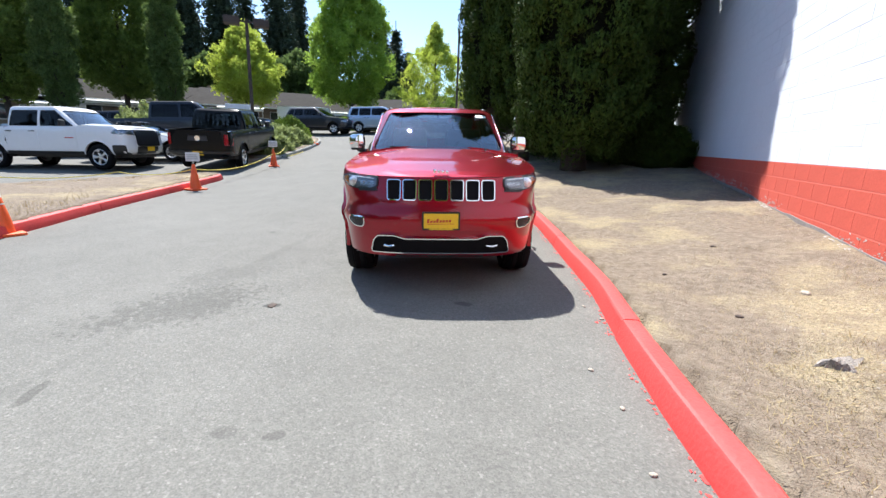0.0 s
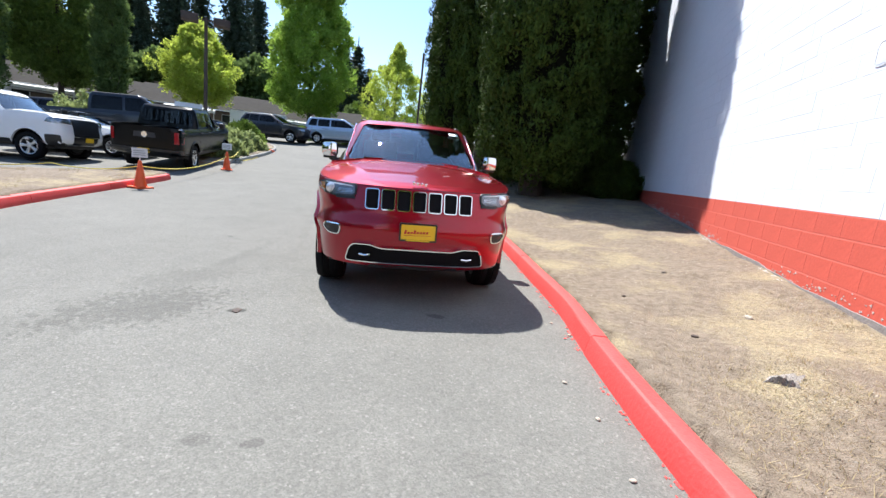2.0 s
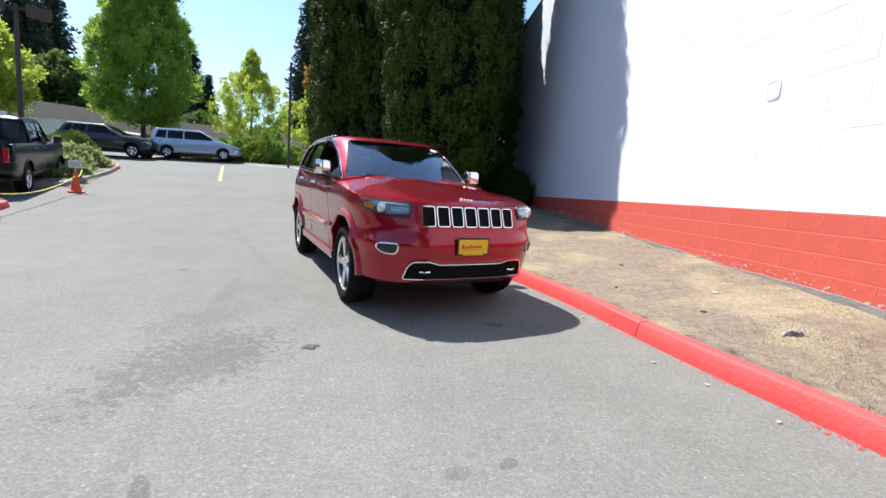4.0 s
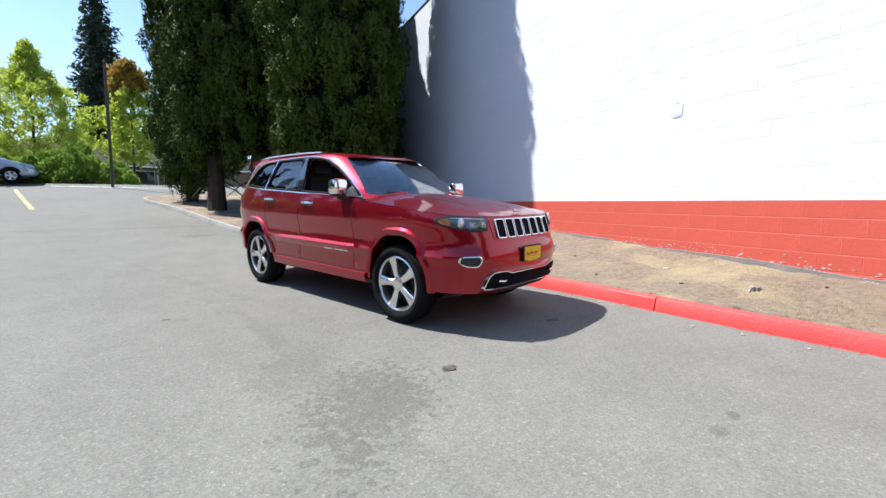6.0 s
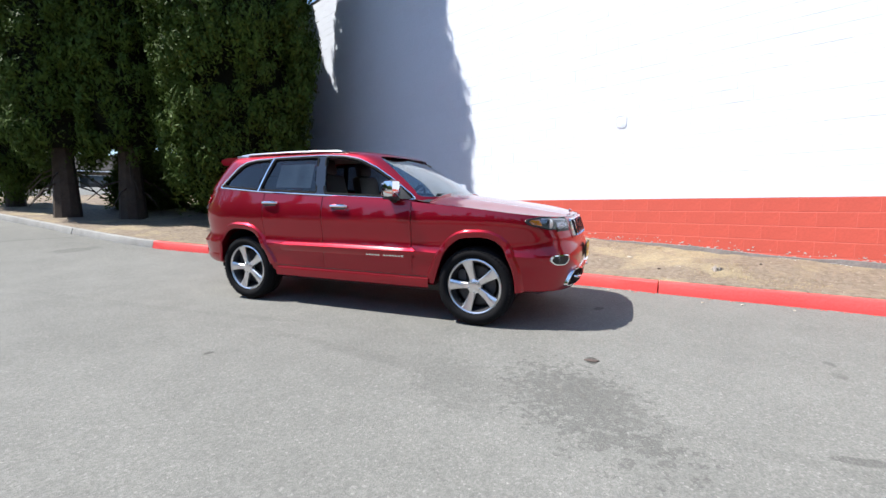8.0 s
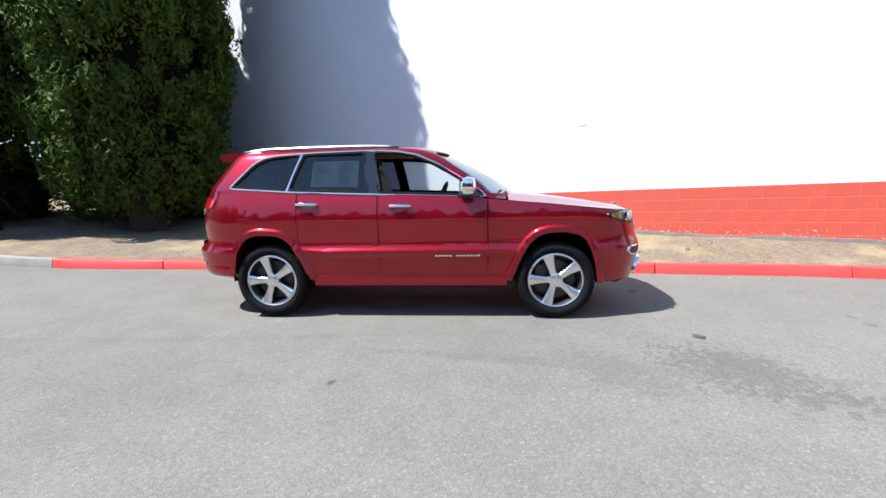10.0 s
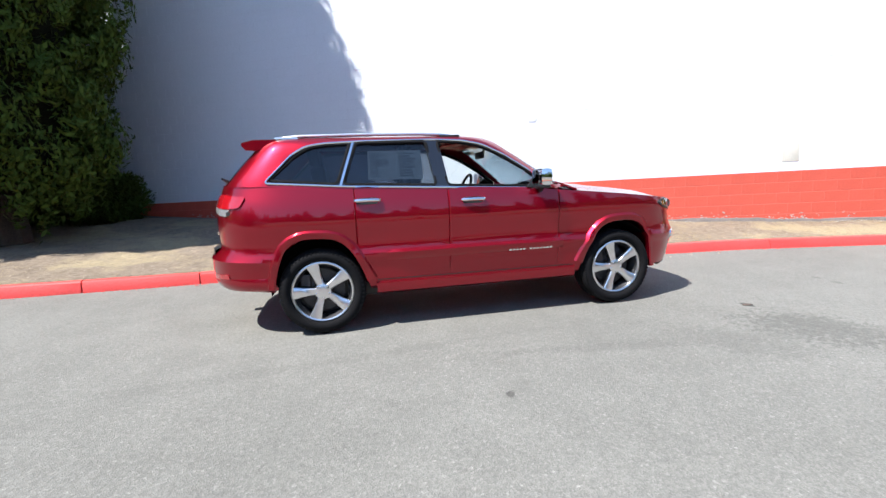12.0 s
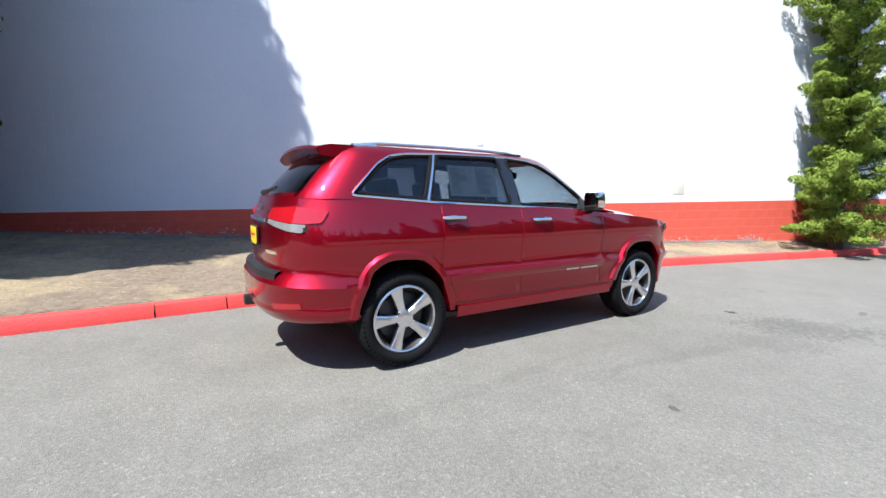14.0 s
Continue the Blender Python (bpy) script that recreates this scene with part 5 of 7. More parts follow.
def crown(name, prof, h0, h1, n_lump, lump_r, leaves, size, material, seed, per=3, core=0.5, rise=0.5, aspect=0.5, ragged=(0.55, 1.12)):
    """A crown of many clumps of leaves, each clump an uneven tuft, with gaps between."""
    r = np.random.RandomState(seed)
    L, t = lumps(r, n_lump, prof, h0, h1, ragged)
    m = leaves // n_lump
    pts, out = [], []
    for c, tt in zip(L, t):
        q = lump_r * r.uniform(0.55, 1.3) * (1.0 - 0.45 * tt)
        d = r.normal(0, 1, (m, 3))
        d /= np.linalg.norm(d, axis=1)[:, None]
        rad = q * r.uniform(0.55, 1.0, (m, 1)) ** 0.5
        pts.append(c + d * rad * np.array((1, 1, 1.25)))
        o = d * 0.7 + np.array((c[0], c[1], 0)) / (np.hypot(c[0], c[1]) + 1e-6) * 0.5 + np.array((0, 0, rise))
        out.append(o)
    if core:
        k = int(leaves * core)
        tt = r.uniform(0, 1, k)
        a = r.uniform(0, 2 * math.pi, k)
        R = np.interp(tt, *prof) * np.sqrt(r.uniform(0, 0.75, k))
        pts.append(np.stack([R * np.cos(a), R * np.sin(a), h0 + tt * (h1 - h0)], 1))
        out.append(np.stack([np.cos(a), np.sin(a), 0 * a + rise], 1))
    pts, out = np.concatenate(pts), np.concatenate(out)
    return leaf_mesh(name, pts, np.full(len(pts), size) * r.uniform(0.7, 1.3, len(pts)), seed, material, 0.0, aspect, per, 0.5, out)


def trunk(name, h, r0, r1, limbs, seed, lean=0.0, spread=1.0, z0=-0.4):
    """A tapered trunk with limbs."""
    r = random.Random(seed)
    path = [(lean * t * h * 0.1 + r.uniform(-0.03, 0.03) * h * 0.1, r.uniform(-0.03, 0.03) * h * 0.1, z0 + t * (h - z0)) for t in np.linspace(0, 1, 9)]
    g = Geo().tube(path, [r0 * 1.25] + [r0 + (r1 - r0) * t for t in np.linspace(0.1, 1, 8)], 10)
    for k in range(limbs):
        t = r.uniform(0.25, 0.9)
        p = Vector(path[int(t * 8)])
        a = r.uniform(0, 6.283)
        ln = spread * r.uniform(0.5, 1.0) * (1.2 - t)
        d = Vector((math.cos(a), math.sin(a), r.uniform(0.2, 0.7)))
        mid = p + d * ln * 0.5 + Vector((0, 0, -0.05 * ln))
        g.tube([p, mid, p + d * ln + Vector((0, 0, 0.15 * ln))], [r0 * 0.32, r0 * 0.2, r0 * 0.07], 6)
    return g


def tree(name, label, x, y, z, trunk_geo, crown_mesh, crown_mat, rz=0.0, group="", bark=None):
    t = thing(name, label, "tree", pose(x, y, z, 0, 0, rz), group)
    part("trunk", trunk_geo, bark or M_BARK, t)
    part("crown", crown_mesh, crown_mat, t)
    return t


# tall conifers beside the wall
# Near-black solid core: the deep shade between the tufts is put into its colour.
M_CORE = mat("crown_inner_shade", (0.012, 0.013, 0.008), 0.95, 0, 0.5, 3, 14, bump=0.6, spec=0.03)


def shingles(name, pts, nor, size, material, r, rise=0.8, slim=(0.13, 0.26)):
    """Small pointed sprays lying on tufts like shingles, as one mesh."""
    n = len(pts)
    n_ = nor + r.normal(0, 0.42, (n, 3))
    n_ /= np.linalg.norm(n_, axis=1)[:, None]
    g = nor * 0.5 + np.array((0, 0, rise)) + r.normal(0, 0.5, (n, 3))
    g -= n_ * np.sum(g * n_, axis=1)[:, None]
    g /= np.linalg.norm(g, axis=1)[:, None] + 1e-9
    e = np.cross(n_, g)
    L = (size * r.uniform(0.6, 1.5, n))[:, None]
    w = L * r.uniform(*slim, n)[:, None]
    tip = pts + g * L * 0.6 + n_ * L * 0.12
    vs = np.stack([pts - g * L * 0.5, pts + e * w, tip, pts - e * w], 1).reshape(-1, 3)
    i = np.arange(n)[:, None] * 4
    tri = np.concatenate([i, i + 1, i + 2, i, i + 2, i + 3], 1).reshape(-1)
    me = bpy.data.meshes.new(name)
    me.vertices.add(len(vs)); me.vertices.foreach_set("co", vs.ravel())
    me.loops.add(len(tri)); me.loops.foreach_set("vertex_index", tri.astype(np.int32))
    me.polygons.add(len(tri) // 3); me.polygons.foreach_set("loop_start", np.arange(0, len(tri), 3, dtype=np.int32))
    me.update(calc_edges=True)
    me.validate()
    me.materials.append(material)
    return me


def spray_crown(name, prof, h0, h1, n_tuft, tuft_r, per_tuft, size, material, seed, bulge=0.2):
    """Upswept tufts of flat scale-leaf sprays on a bulging column, the sprays lying on the tufts like shingles."""
    r = np.random.RandomState(seed)
    ph = r.uniform(0, 6.283, (7, 3))
    fq = np.stack([r.randint(1, 5, 7), r.uniform(0.5, 2.2, 7)], 1)
    t = np.sort(r.uniform(0, 1, n_tuft) ** 0.92)
    a = r.uniform(0, 6.283, n_tuft)
    z = h0 + t * (h1 - h0)
    wob = sum(np.sin(fq[k, 0] * a + ph[k, 0] + np.sin(z * fq[k, 1] + ph[k, 1])) * np.sin(z * fq[k, 1] + ph[k, 2]) for k in range(7)) / 3.0
    R = np.interp(t, *prof) * (1 + bulge * np.clip(wob, -0.45, 1.4)) * (0.76 + 0.28 * r.uniform(0, 1, n_tuft) ** 0.8)
    pts, nor = [], []
    for k in range(n_tuft):
        q = tuft_r * r.uniform(0.6, 1.45) * (1 - 0.35 * t[k])
        rad = np.array((math.cos(a[k]), math.sin(a[k]), 0.0))
        ax = rad * r.uniform(0.35, 0.8) + np.array((0, 0, 1.0)) + r.normal(0, 0.2, 3)
        ax /= np.linalg.norm(ax)
        d = r.normal(0, 1, (per_tuft, 3)) + rad * 0.7 + np.array((0, 0, 0.3))
        d /= np.linalg.norm(d, axis=1)[:, None]
        u = r.uniform(0.72, 1.03, (per_tuft, 1))
        off = d * q * u
        off = off + ax * (off @ ax)[:, None] * 0.95
        pts.append(np.array((R[k] * rad[0], R[k] * rad[1], z[k])) + off)
        nor.append(d)
    me = shingles(name, np.concatenate(pts), np.concatenate(nor), size, material, r)
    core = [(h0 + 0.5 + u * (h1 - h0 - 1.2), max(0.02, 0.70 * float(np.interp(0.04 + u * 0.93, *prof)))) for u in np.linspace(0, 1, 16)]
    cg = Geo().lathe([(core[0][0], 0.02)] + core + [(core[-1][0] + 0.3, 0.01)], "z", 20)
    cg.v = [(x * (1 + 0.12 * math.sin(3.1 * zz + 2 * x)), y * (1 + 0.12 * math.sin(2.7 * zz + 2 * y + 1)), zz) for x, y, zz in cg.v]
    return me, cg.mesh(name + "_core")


def cypress(label, x, y, drop, crown_, trunk_, rz, scale=None):
    t = tree("conifer", label, x, y, float(bank_z(x, y)) - drop, trunk_, crown_[0], M_CYPRESS, rz, "cypress row")
    part("inner_wood", crown_[1], M_CORE, t, "near-black core that carries the crown's inner shade")
    if scale:
        t.scale = scale
    return t


C1 = spray_crown("crown", ([0, 0.06, 0.2, 0.45, 0.6, 0.7, 0.8, 0.9, 1], [1.1, 1.6, 1.82, 1.92, 1.98, 1.8, 1.4, 0.9, 0.15]), 0.6, 16.0, 2100, 0.25, 125, 0.10, M_CYPRESS, 21, 0.17)
C2 = spray_crown("crown", ([0, 0.05, 0.2, 0.5, 0.8, 1], [0.6, 1.0, 1.3, 1.25, 0.8, 0.12]), 1.55, 16.5, 1150, 0.24, 95, 0.11, M_CYPRESS, 22, 0.18)
C3 = spray_crown("crown", ([0, 0.05, 0.2, 0.5, 0.8, 1], [0.6, 1.0, 1.3, 1.25, 0.8, 0.12]), 1.4, 15.5, 1100, 0.24, 95, 0.11, M_CYPRESS, 23, 0.18)
cypress("tall dense dark green cypress beside the white wall", -0.98, 13.7, 0.05, C1, trunk("trunk", 14, 0.34, 0.06, 14, 2, 0, 1.6), 0)
cypress("tall columnar dark green cypress with bare lower twigs", -3.05, 16.3, 0.05, C2, trunk("trunk", 14, 0.30, 0.06, 12, 3, 0, 1.2), 40)
cypress("tall columnar dark green cypress with bare lower twigs", -4.45, 17.25, 0.05, C3, trunk("trunk", 13, 0.30, 0.06, 12, 4, 0, 1.2), 80, (0.93, 0.93, 1.0))
cypress("tall columnar dark green cypress with low boughs", -5.42, 20.4, 1.1, C3, trunk("trunk", 13, 0.28, 0.06, 12, 5, 0, 1.2), 200, (0.92, 0.92, 1.0))
cypress("dark green cypress in the shade behind the others", 0.45, 18.1, 0.9, C2, trunk("trunk", 11, 0.28, 0.06, 10, 6, 0, 1.2), 130, (1.35, 1.35, 0.8))
# Mostly hidden; added to block sun that reached the low wall between crowns.
cypress("low dark green cypress added by the tall one to shade the wall", 0.5, 15.9, 0.5, C3, trunk("trunk", 11, 0.2, 0.05, 8, 7, 0, 1.0), 310, (0.9, 0.9, 0.52))


def bare_twigs(x, y, seed):
    r = random.Random(seed)
    t = thing("twig_skirt", "bare drooping brown twigs at the cypress foot", "branches", pose(x, y, float(bank_z(x, y))))
    for k in range(9):
        g = Geo()
        a = r.uniform(0, 6.283)
        ln = r.uniform(0.8, 1.3)
        z = r.uniform(0.9, 1.6)
        g.tube([(0, 0, z), (math.cos(a) * ln * 0.5, math.sin(a) * ln * 0.5, z - 0.25), (math.cos(a) * ln * 0.85, math.sin(a) * ln * 0.85, z - 0.65)], [0.03, 0.02, 0.008], 5)
        part("twig", g, M_BARK, t)


bare_twigs(-3.05, 16.3, 1)
bare_twigs(-4.45, 17.25, 2)
SH = crown("crown", ([0, 0.3, 0.7, 1], [0.7, 1.0, 0.9, 0.3]), 0.0, 1.7, 70, 0.32, 9000, 0.09, M_CYPRESS, 31, 3, 0.6, 0.5, 0.4)
for x, y, s in ((0.9, 15.2, 1.0), (1.6, 14.2, 0.7), (-0.2, 16.6, 1.0), (-2.1, 18.6, 1.15)):
    t = thing("dark_shrub", "dark green shrub in the shade by the wall", "shrub", pose(x, y, float(bank_z(x, y)) - 0.1) @ Matrix.Diagonal((s, s, s, 1)), "shade shrubs")
    part("foliage", SH, M_CYPRESS, t)

# the spreading juniper at the wall


def juniper(x, y):
    r = np.random.RandomState(44)
    z = float(bank_z(x, y))
    g = Geo().tube([(0, 0, -0.3), (0.02, 0.05, 2.0), (-0.05, 0.0, 4.5), (0.05, -0.05, 7.6)], [0.15, 0.12, 0.08, 0.02], 9)
    pts, nor = [], []
    for k in range(92):
        h = 0.42 + 7.3 * (k / 92) ** 1.25
        a = k * 2.399 + r.uniform(-0.4, 0.4)
        full = np.interp(h, [0.2, 0.9, 1.9, 2.6, 3.4, 4.3, 5.0, 6.5, 8], [1.05, 1.2, 1.1, 0.9, 1.0, 1.25, 1.5, 0.9, 0.3]) * r.uniform(0.65, 1.3)
        full *= 1.0 if math.cos(a) < 0.3 else 0.42
        up = r.uniform(0.15, 0.5) if h > 1.0 else -0.05
        d = np.array((math.cos(a), math.sin(a), 0.0))
        p0 = np.array((0, 0, h - 0.1))
        bend = lambda q: p0 + d * full * q + np.array((0, 0, up * full * q * q))
        g.tube([bend(0), bend(0.5), bend(0.93)], [0.025, 0.016, 0.005], 5)
        for q in np.linspace(0.3, 1.0, 6):
            for w_ in range(2):
                c = bend(q) + r.normal(0, 0.09, 3) * np.array((1, 1, 0.5))
                n = 120
                dd = r.normal(0, 1, (n, 3)) + np.array((0, 0, 0.35)) + d * 0.3
                dd /= np.linalg.norm(dd, axis=1)[:, None]
                w = 0.19 * (1.2 - 0.5 * q) * r.uniform(0.7, 1.25)
                ax = d * 0.9 + np.array((0, 0, 0.35)) + r.normal(0, 0.35, 3)
                ax /= np.linalg.norm(ax)
                off = dd * w * r.uniform(0.7, 1.05, (n, 1))
                off = off * np.array((1, 1, 0.62)) + ax * (off @ ax)[:, None] * 0.6
                pts.append(c + off)
                nor.append(dd)
    t = thing("juniper_tree", "ragged green juniper with layered boughs against the wall", "tree", pose(x, y, z))
    part("trunk", g, M_BARK, t)
    part("crown", shingles("juniper", np.concatenate(pts), np.concatenate(nor), 0.075, M_JUNIPER, r, 0.35, (0.10, 0.2)), M_JUNIPER, t)


juniper(1.62, -3.9)

# broadleaf trees of the car park
LIME = crown("crown", ([0, 0.1, 0.35, 0.65, 0.88, 1], [1.2, 2.9, 3.5, 2.4, 1.1, 0.15]), 2.7, 9.2, 260, 0.5, 14000, 0.18, M_LIME, 51, 3, 0.22, 0.5, 0.6, (0.45, 1.06))
TALL = crown("crown", ([0, 0.08, 0.25, 0.5, 0.75, 0.92, 1], [1.6, 3.7, 4.1, 3.5, 2.5, 1.3, 0.2]), 3.4, 19.0, 520, 0.62, 34000, 0.22, M_GREEN, 52, 3, 0.2, 0.7, 0.6, (0.45, 1.1))
SPARSE = crown("crown", ([0, 0.18, 0.45, 0.62, 0.78, 1], [1.8, 4.0, 4.0, 2.4, 0.9, 0.1]), 2.3, 10.8, 220, 0.42, 10000, 0.18, M_LIME, 53, 3, 0.2, 0.9, 0.5, (0.4, 1.15))
POP = crown("crown", ([0, 0.08, 0.3, 0.7, 0.9, 1], [0.6, 1.0, 1.2, 0.85, 0.4, 0.08]), 2.2, 15.0, 240, 0.36, 14000, 0.18, M_POPLAR, 54, 3, 0.25, 1.0, 0.5, (0.5, 1.2))
WIDE = crown("crown", ([0, 0.1, 0.35, 0.65, 0.88, 1], [1.4, 2.9, 3.4, 2.6, 1.5, 0.2]), 3.0, 18.0, 380, 0.6, 24000, 0.23, M_OLIVE, 55, 3, 0.2, 0.6, 0.6, (0.45, 1.12))
BROWN = crown("crown", ([0, 0.15, 0.4, 0.7, 0.9, 1], [1.2, 2.4, 2.6, 1.9, 1.0, 0.15]), 2.6, 9.5, 100, 0.45, 5000, 0.20, M_LIME, 56, 3, 0.12, 0.4, 0.7, (0.4, 1.15))


def polar(az, d, ox=0.0, oy=0.0):
    a = radians(az)
    return ox + d * math.sin(a), oy + d * math.cos(a)


def place(kind, label, az, d, mesh, ma, th, tr, seed, rz=0, scale=1.0, group=""):
    x, y = polar(az, d)
    t = tree(kind, label, x, y, float(gz(x, y)), trunk("trunk", th, tr, tr * 0.25, 8, seed, 0, 2.0), mesh, ma, rz, group)
    t.scale = (scale, scale, scale)
    return t


place("broadleaf_tree", "round yellow-green young tree in the car park", -44.2, 47, LIME, M_LIME, 6, 0.16, 61)
place("broadleaf_tree", "tall bright green broadleaf tree beyond the lot", -32.3, 50, TALL, M_GREEN, 13, 0.24, 62)
place("broadleaf_tree", "thin-crowned yellow-green tree behind the hedge", -21.9, 47, SPARSE, M_LIME, 9, 0.14, 63)
place("broadleaf_tree", "large green broadleaf tree beyond the parked trucks", -55.6, 52, WIDE, M_OLIVE, 11, 0.25, 64)
place("broadleaf_tree", "large green broadleaf tree beyond the parked trucks", -64.6, 50, WIDE, M_OLIVE, 11, 0.25, 65, 70)
place("poplar_tree", "dark green columnar tree behind the parked trucks", -60.7, 46, POP, M_POPLAR, 10, 0.18, 66)
place("poplar_tree", "dark green columnar tree behind the parked trucks", -51.6, 46, POP, M_POPLAR, 10, 0.18, 67, 100)
_x, _y = polar(-9.8, 46, -3.8, 0)
br = tree("broadleaf_tree", "small tree with leaves turning orange at the tip", _x, _y, float(gz(_x, _y)), trunk("trunk", 6, 0.14, 0.04, 8, 68, 0, 1.5), BROWN, M_LIME)
TIP = crown("tip", ([0, 0.4, 1], [1.3, 1.2, 0.2]), 8.3, 10.6, 30, 0.5, 1500, 0.26, M_AUTUMN, 57, 3, 0.2, 0.3, 0.7)
part("crown_tip", TIP, M_AUTUMN, br, "orange turning leaves")

# firs


def fir_mesh(seed, h, base, tiers):
    r = np.random.RandomState(seed)
    pts, out, sz = [], [], []
    for k in range(tiers):
        t = k / tiers
        z = h * (0.10 + 0.89 * t)
        R = base * (1 - t) ** 0.85 * r.uniform(0.75, 1.15) + 0.15
        n = max(5, int(11 * (1 - t) + 4))
        for a in np.arange(n) * 6.283 / n + r.uniform(0, 6):
            ln = R * r.uniform(0.6, 1.2)
            m = max(4, int(ln * 4.2))
            q = np.linspace(0.12, 1, m)
            d = np.array((math.cos(a), math.sin(a)))
            p = np.stack([d[0] * ln * q, d[1] * ln * q, z - ln * 0.28 * q ** 1.4 + r.normal(0, 0.1, m)], 1)
            for rep in range(3):
                pts.append(p + r.normal(0, 0.18, (m, 3)))
                out.append(np.tile((d[0], d[1], -0.35), (m, 1)))
    pts, out = np.concatenate(pts), np.concatenate(out)
    return leaf_mesh("fir", pts, np.full(len(pts), 0.62), seed, M_FIR, 0.1, 0.38, 2, 0.3, out)


FIRS = [fir_mesh(71, 33, 4.6, 46), fir_mesh(72, 28, 4.0, 42), fir_mesh(73, 37, 5.2, 50)]
FTRUNK = trunk("trunk", 30, 0.4, 0.05, 0, 5).mesh("fir_trunk")
_r = random.Random(9)


def fir(az, d, k, s=1.0, ox=0.0, oy=0.0, wide=1.0):
    x, y = polar(az, d, ox, oy)
    t = thing("fir_tree", "tall dark fir, behind the houses and in an added unseen backdrop", "tree", pose(x, y, float(gz(x, y)), 0, 0, _r.uniform(0, 360)), "fir wood")
    t.scale = (s * wide, s * wide, s)
    part("trunk", FTRUNK, M_BARK, t)
    part("crown", FIRS[k], M_FIR, t)


for az in np.arange(-84, -36.5, 2.9):
    fir(az + _r.uniform(-0.9, 0.9), _r.uniform(94, 112), _r.randrange(3), _r.uniform(0.9, 1.15))
for az in np.arange(-83, -41, 4.2):
    fir(az + _r.uniform(-0.9, 0.9), _r.uniform(116, 132), _r.randrange(3), _r.uniform(1.0, 1.3))
for az, d, k, s in ((-28.4, 86, 0, 0.60), (-26.8, 92, 1, 0.74), (-25.3, 90, 0, 0.5), (-22.8, 95, 1, 0.42), (-17.0, 120, 0, 0.5)):
    fir(az, d, k, s, 0, 0, 1.7)
for az, d, k, s in ((-9.6, 84, 1, 0.5), (-12.2, 80, 1, 1.15), (-5.0, 92, 1, 0.85), (-20.0, 110, 1, 0.5), (-3.0, 85, 2, 0.7)):
    fir(az, d, k, s, -3.8, 0)
# Firs out of view behind the camera, added to darken the car paint's reflections.
for az in np.arange(-196, -85, 2.9):
    fir(az + _r.uniform(-0.9, 0.9), _r.uniform(94, 112), _r.randrange(3), _r.uniform(0.9, 1.15))
GREYB = crown("crown", ([0, 0.3, 0.7, 1], [3.0, 5.0, 4.0, 1.0]), 0.5, 10.5, 120, 1.1, 8000, 0.42, M_POPLAR, 75, 3, 0.4, 0.2, 0.7)
# The ring from -217 to -84 is an unseen backdrop for dark reflections.
for az, d, s in ((-38.5, 68, 1.0), (-48, 70, 0.9), (-15, 74, 0.5), (-26.5, 78, 0.75), (-22.8, 80, 0.7), (-18.5, 80, 0.7), (-20.6, 74, 0.6), (-6, 70, 0.6)) + tuple((q, 66 + 9 * math.sin(q), 1.2 + 0.35 * math.sin(2.3 * q)) for q in range(-217, -84, 5)):
    x, y = polar(az, d)
    t = thing("background_tree", "grey-green broadleaf tree, behind the houses and in an added unseen ring", "tree", pose(x, y, float(gz(x, y))) @ Matrix.Diagonal((s, s, s, 1)), "back row")
    part("trunk", trunk("trunk", 6, 0.25, 0.08, 6, 7, 0, 2.0), M_BARK, t)
    part("crown", GREYB, M_POPLAR, t)


def mound(name, label, x, y, sx, sy, h, rz, leaves, size, ma, seed, n_lump=70):
    """A low spreading evergreen."""
    r = np.random.RandomState(seed)
    u = np.sqrt(r.uniform(0, 1, leaves)); a = r.uniform(0, 6.283, leaves)
    X, Y = u * np.cos(a), u * np.sin(a)
    w = rough2(X * sx, Y * sy, 1.6, seed)
    Z = h * np.sqrt(np.clip(1 - u ** 2.6, 0, 1)) * (0.8 + 1.0 * w) + r.uniform(-0.12, 0.06, leaves)
    pts = np.stack([X * sx * 0.5, Y * sy * 0.5, np.maximum(Z, 0.02)], 1)
    out = np.stack([X, Y, 0 * X + 0.7], 1)
    t = thing(name, label, "shrub", pose(x, y, float(gz(x, y)) + 0.02, 0, 0, rz))
    part("foliage", leaf_mesh(name, pts, np.full(leaves, size), seed, ma, 0, 0.5, 3, 0.5, out), ma, t)
    stems = Geo()
    for k in range(8):
        a = k * 0.785
        stems.tube([(0, 0, -0.1), (math.cos(a) * sx * 0.2, math.sin(a) * sy * 0.2, h * 0.4)], [0.03, 0.012], 5)
    part("stems", stems, M_BARK, t)


mound("spreading_juniper", "low bright green spreading juniper bed", -12.2, 30.8, 6.5, 3.6, 1.5, 0, 10000, 0.13, M_HEDGE, 81)
mound("spreading_juniper", "low bright green spreading juniper bed", -15.6, 31.6, 5.5, 3.4, 1.3, 0, 8000, 0.14, M_HEDGE, 82)
mound("spreading_juniper", "rounded taller shrub over the juniper bed", -12.6, 33.3, 3.0, 2.6, 2.2, 0, 4500, 0.14, M_HEDGE, 83)
mound("clipped_hedge", "bright green hedge along the back of the lot", -18.5, 32.4, 7.0, 2.2, 1.35, 8, 6500, 0.16, M_HEDGE, 84)
mound("clipped_hedge", "dark green hedge below the tall tree", -24.8, 33.4, 7.0, 2.4, 1.4, 12, 6000, 0.16, M_POPLAR, 85)
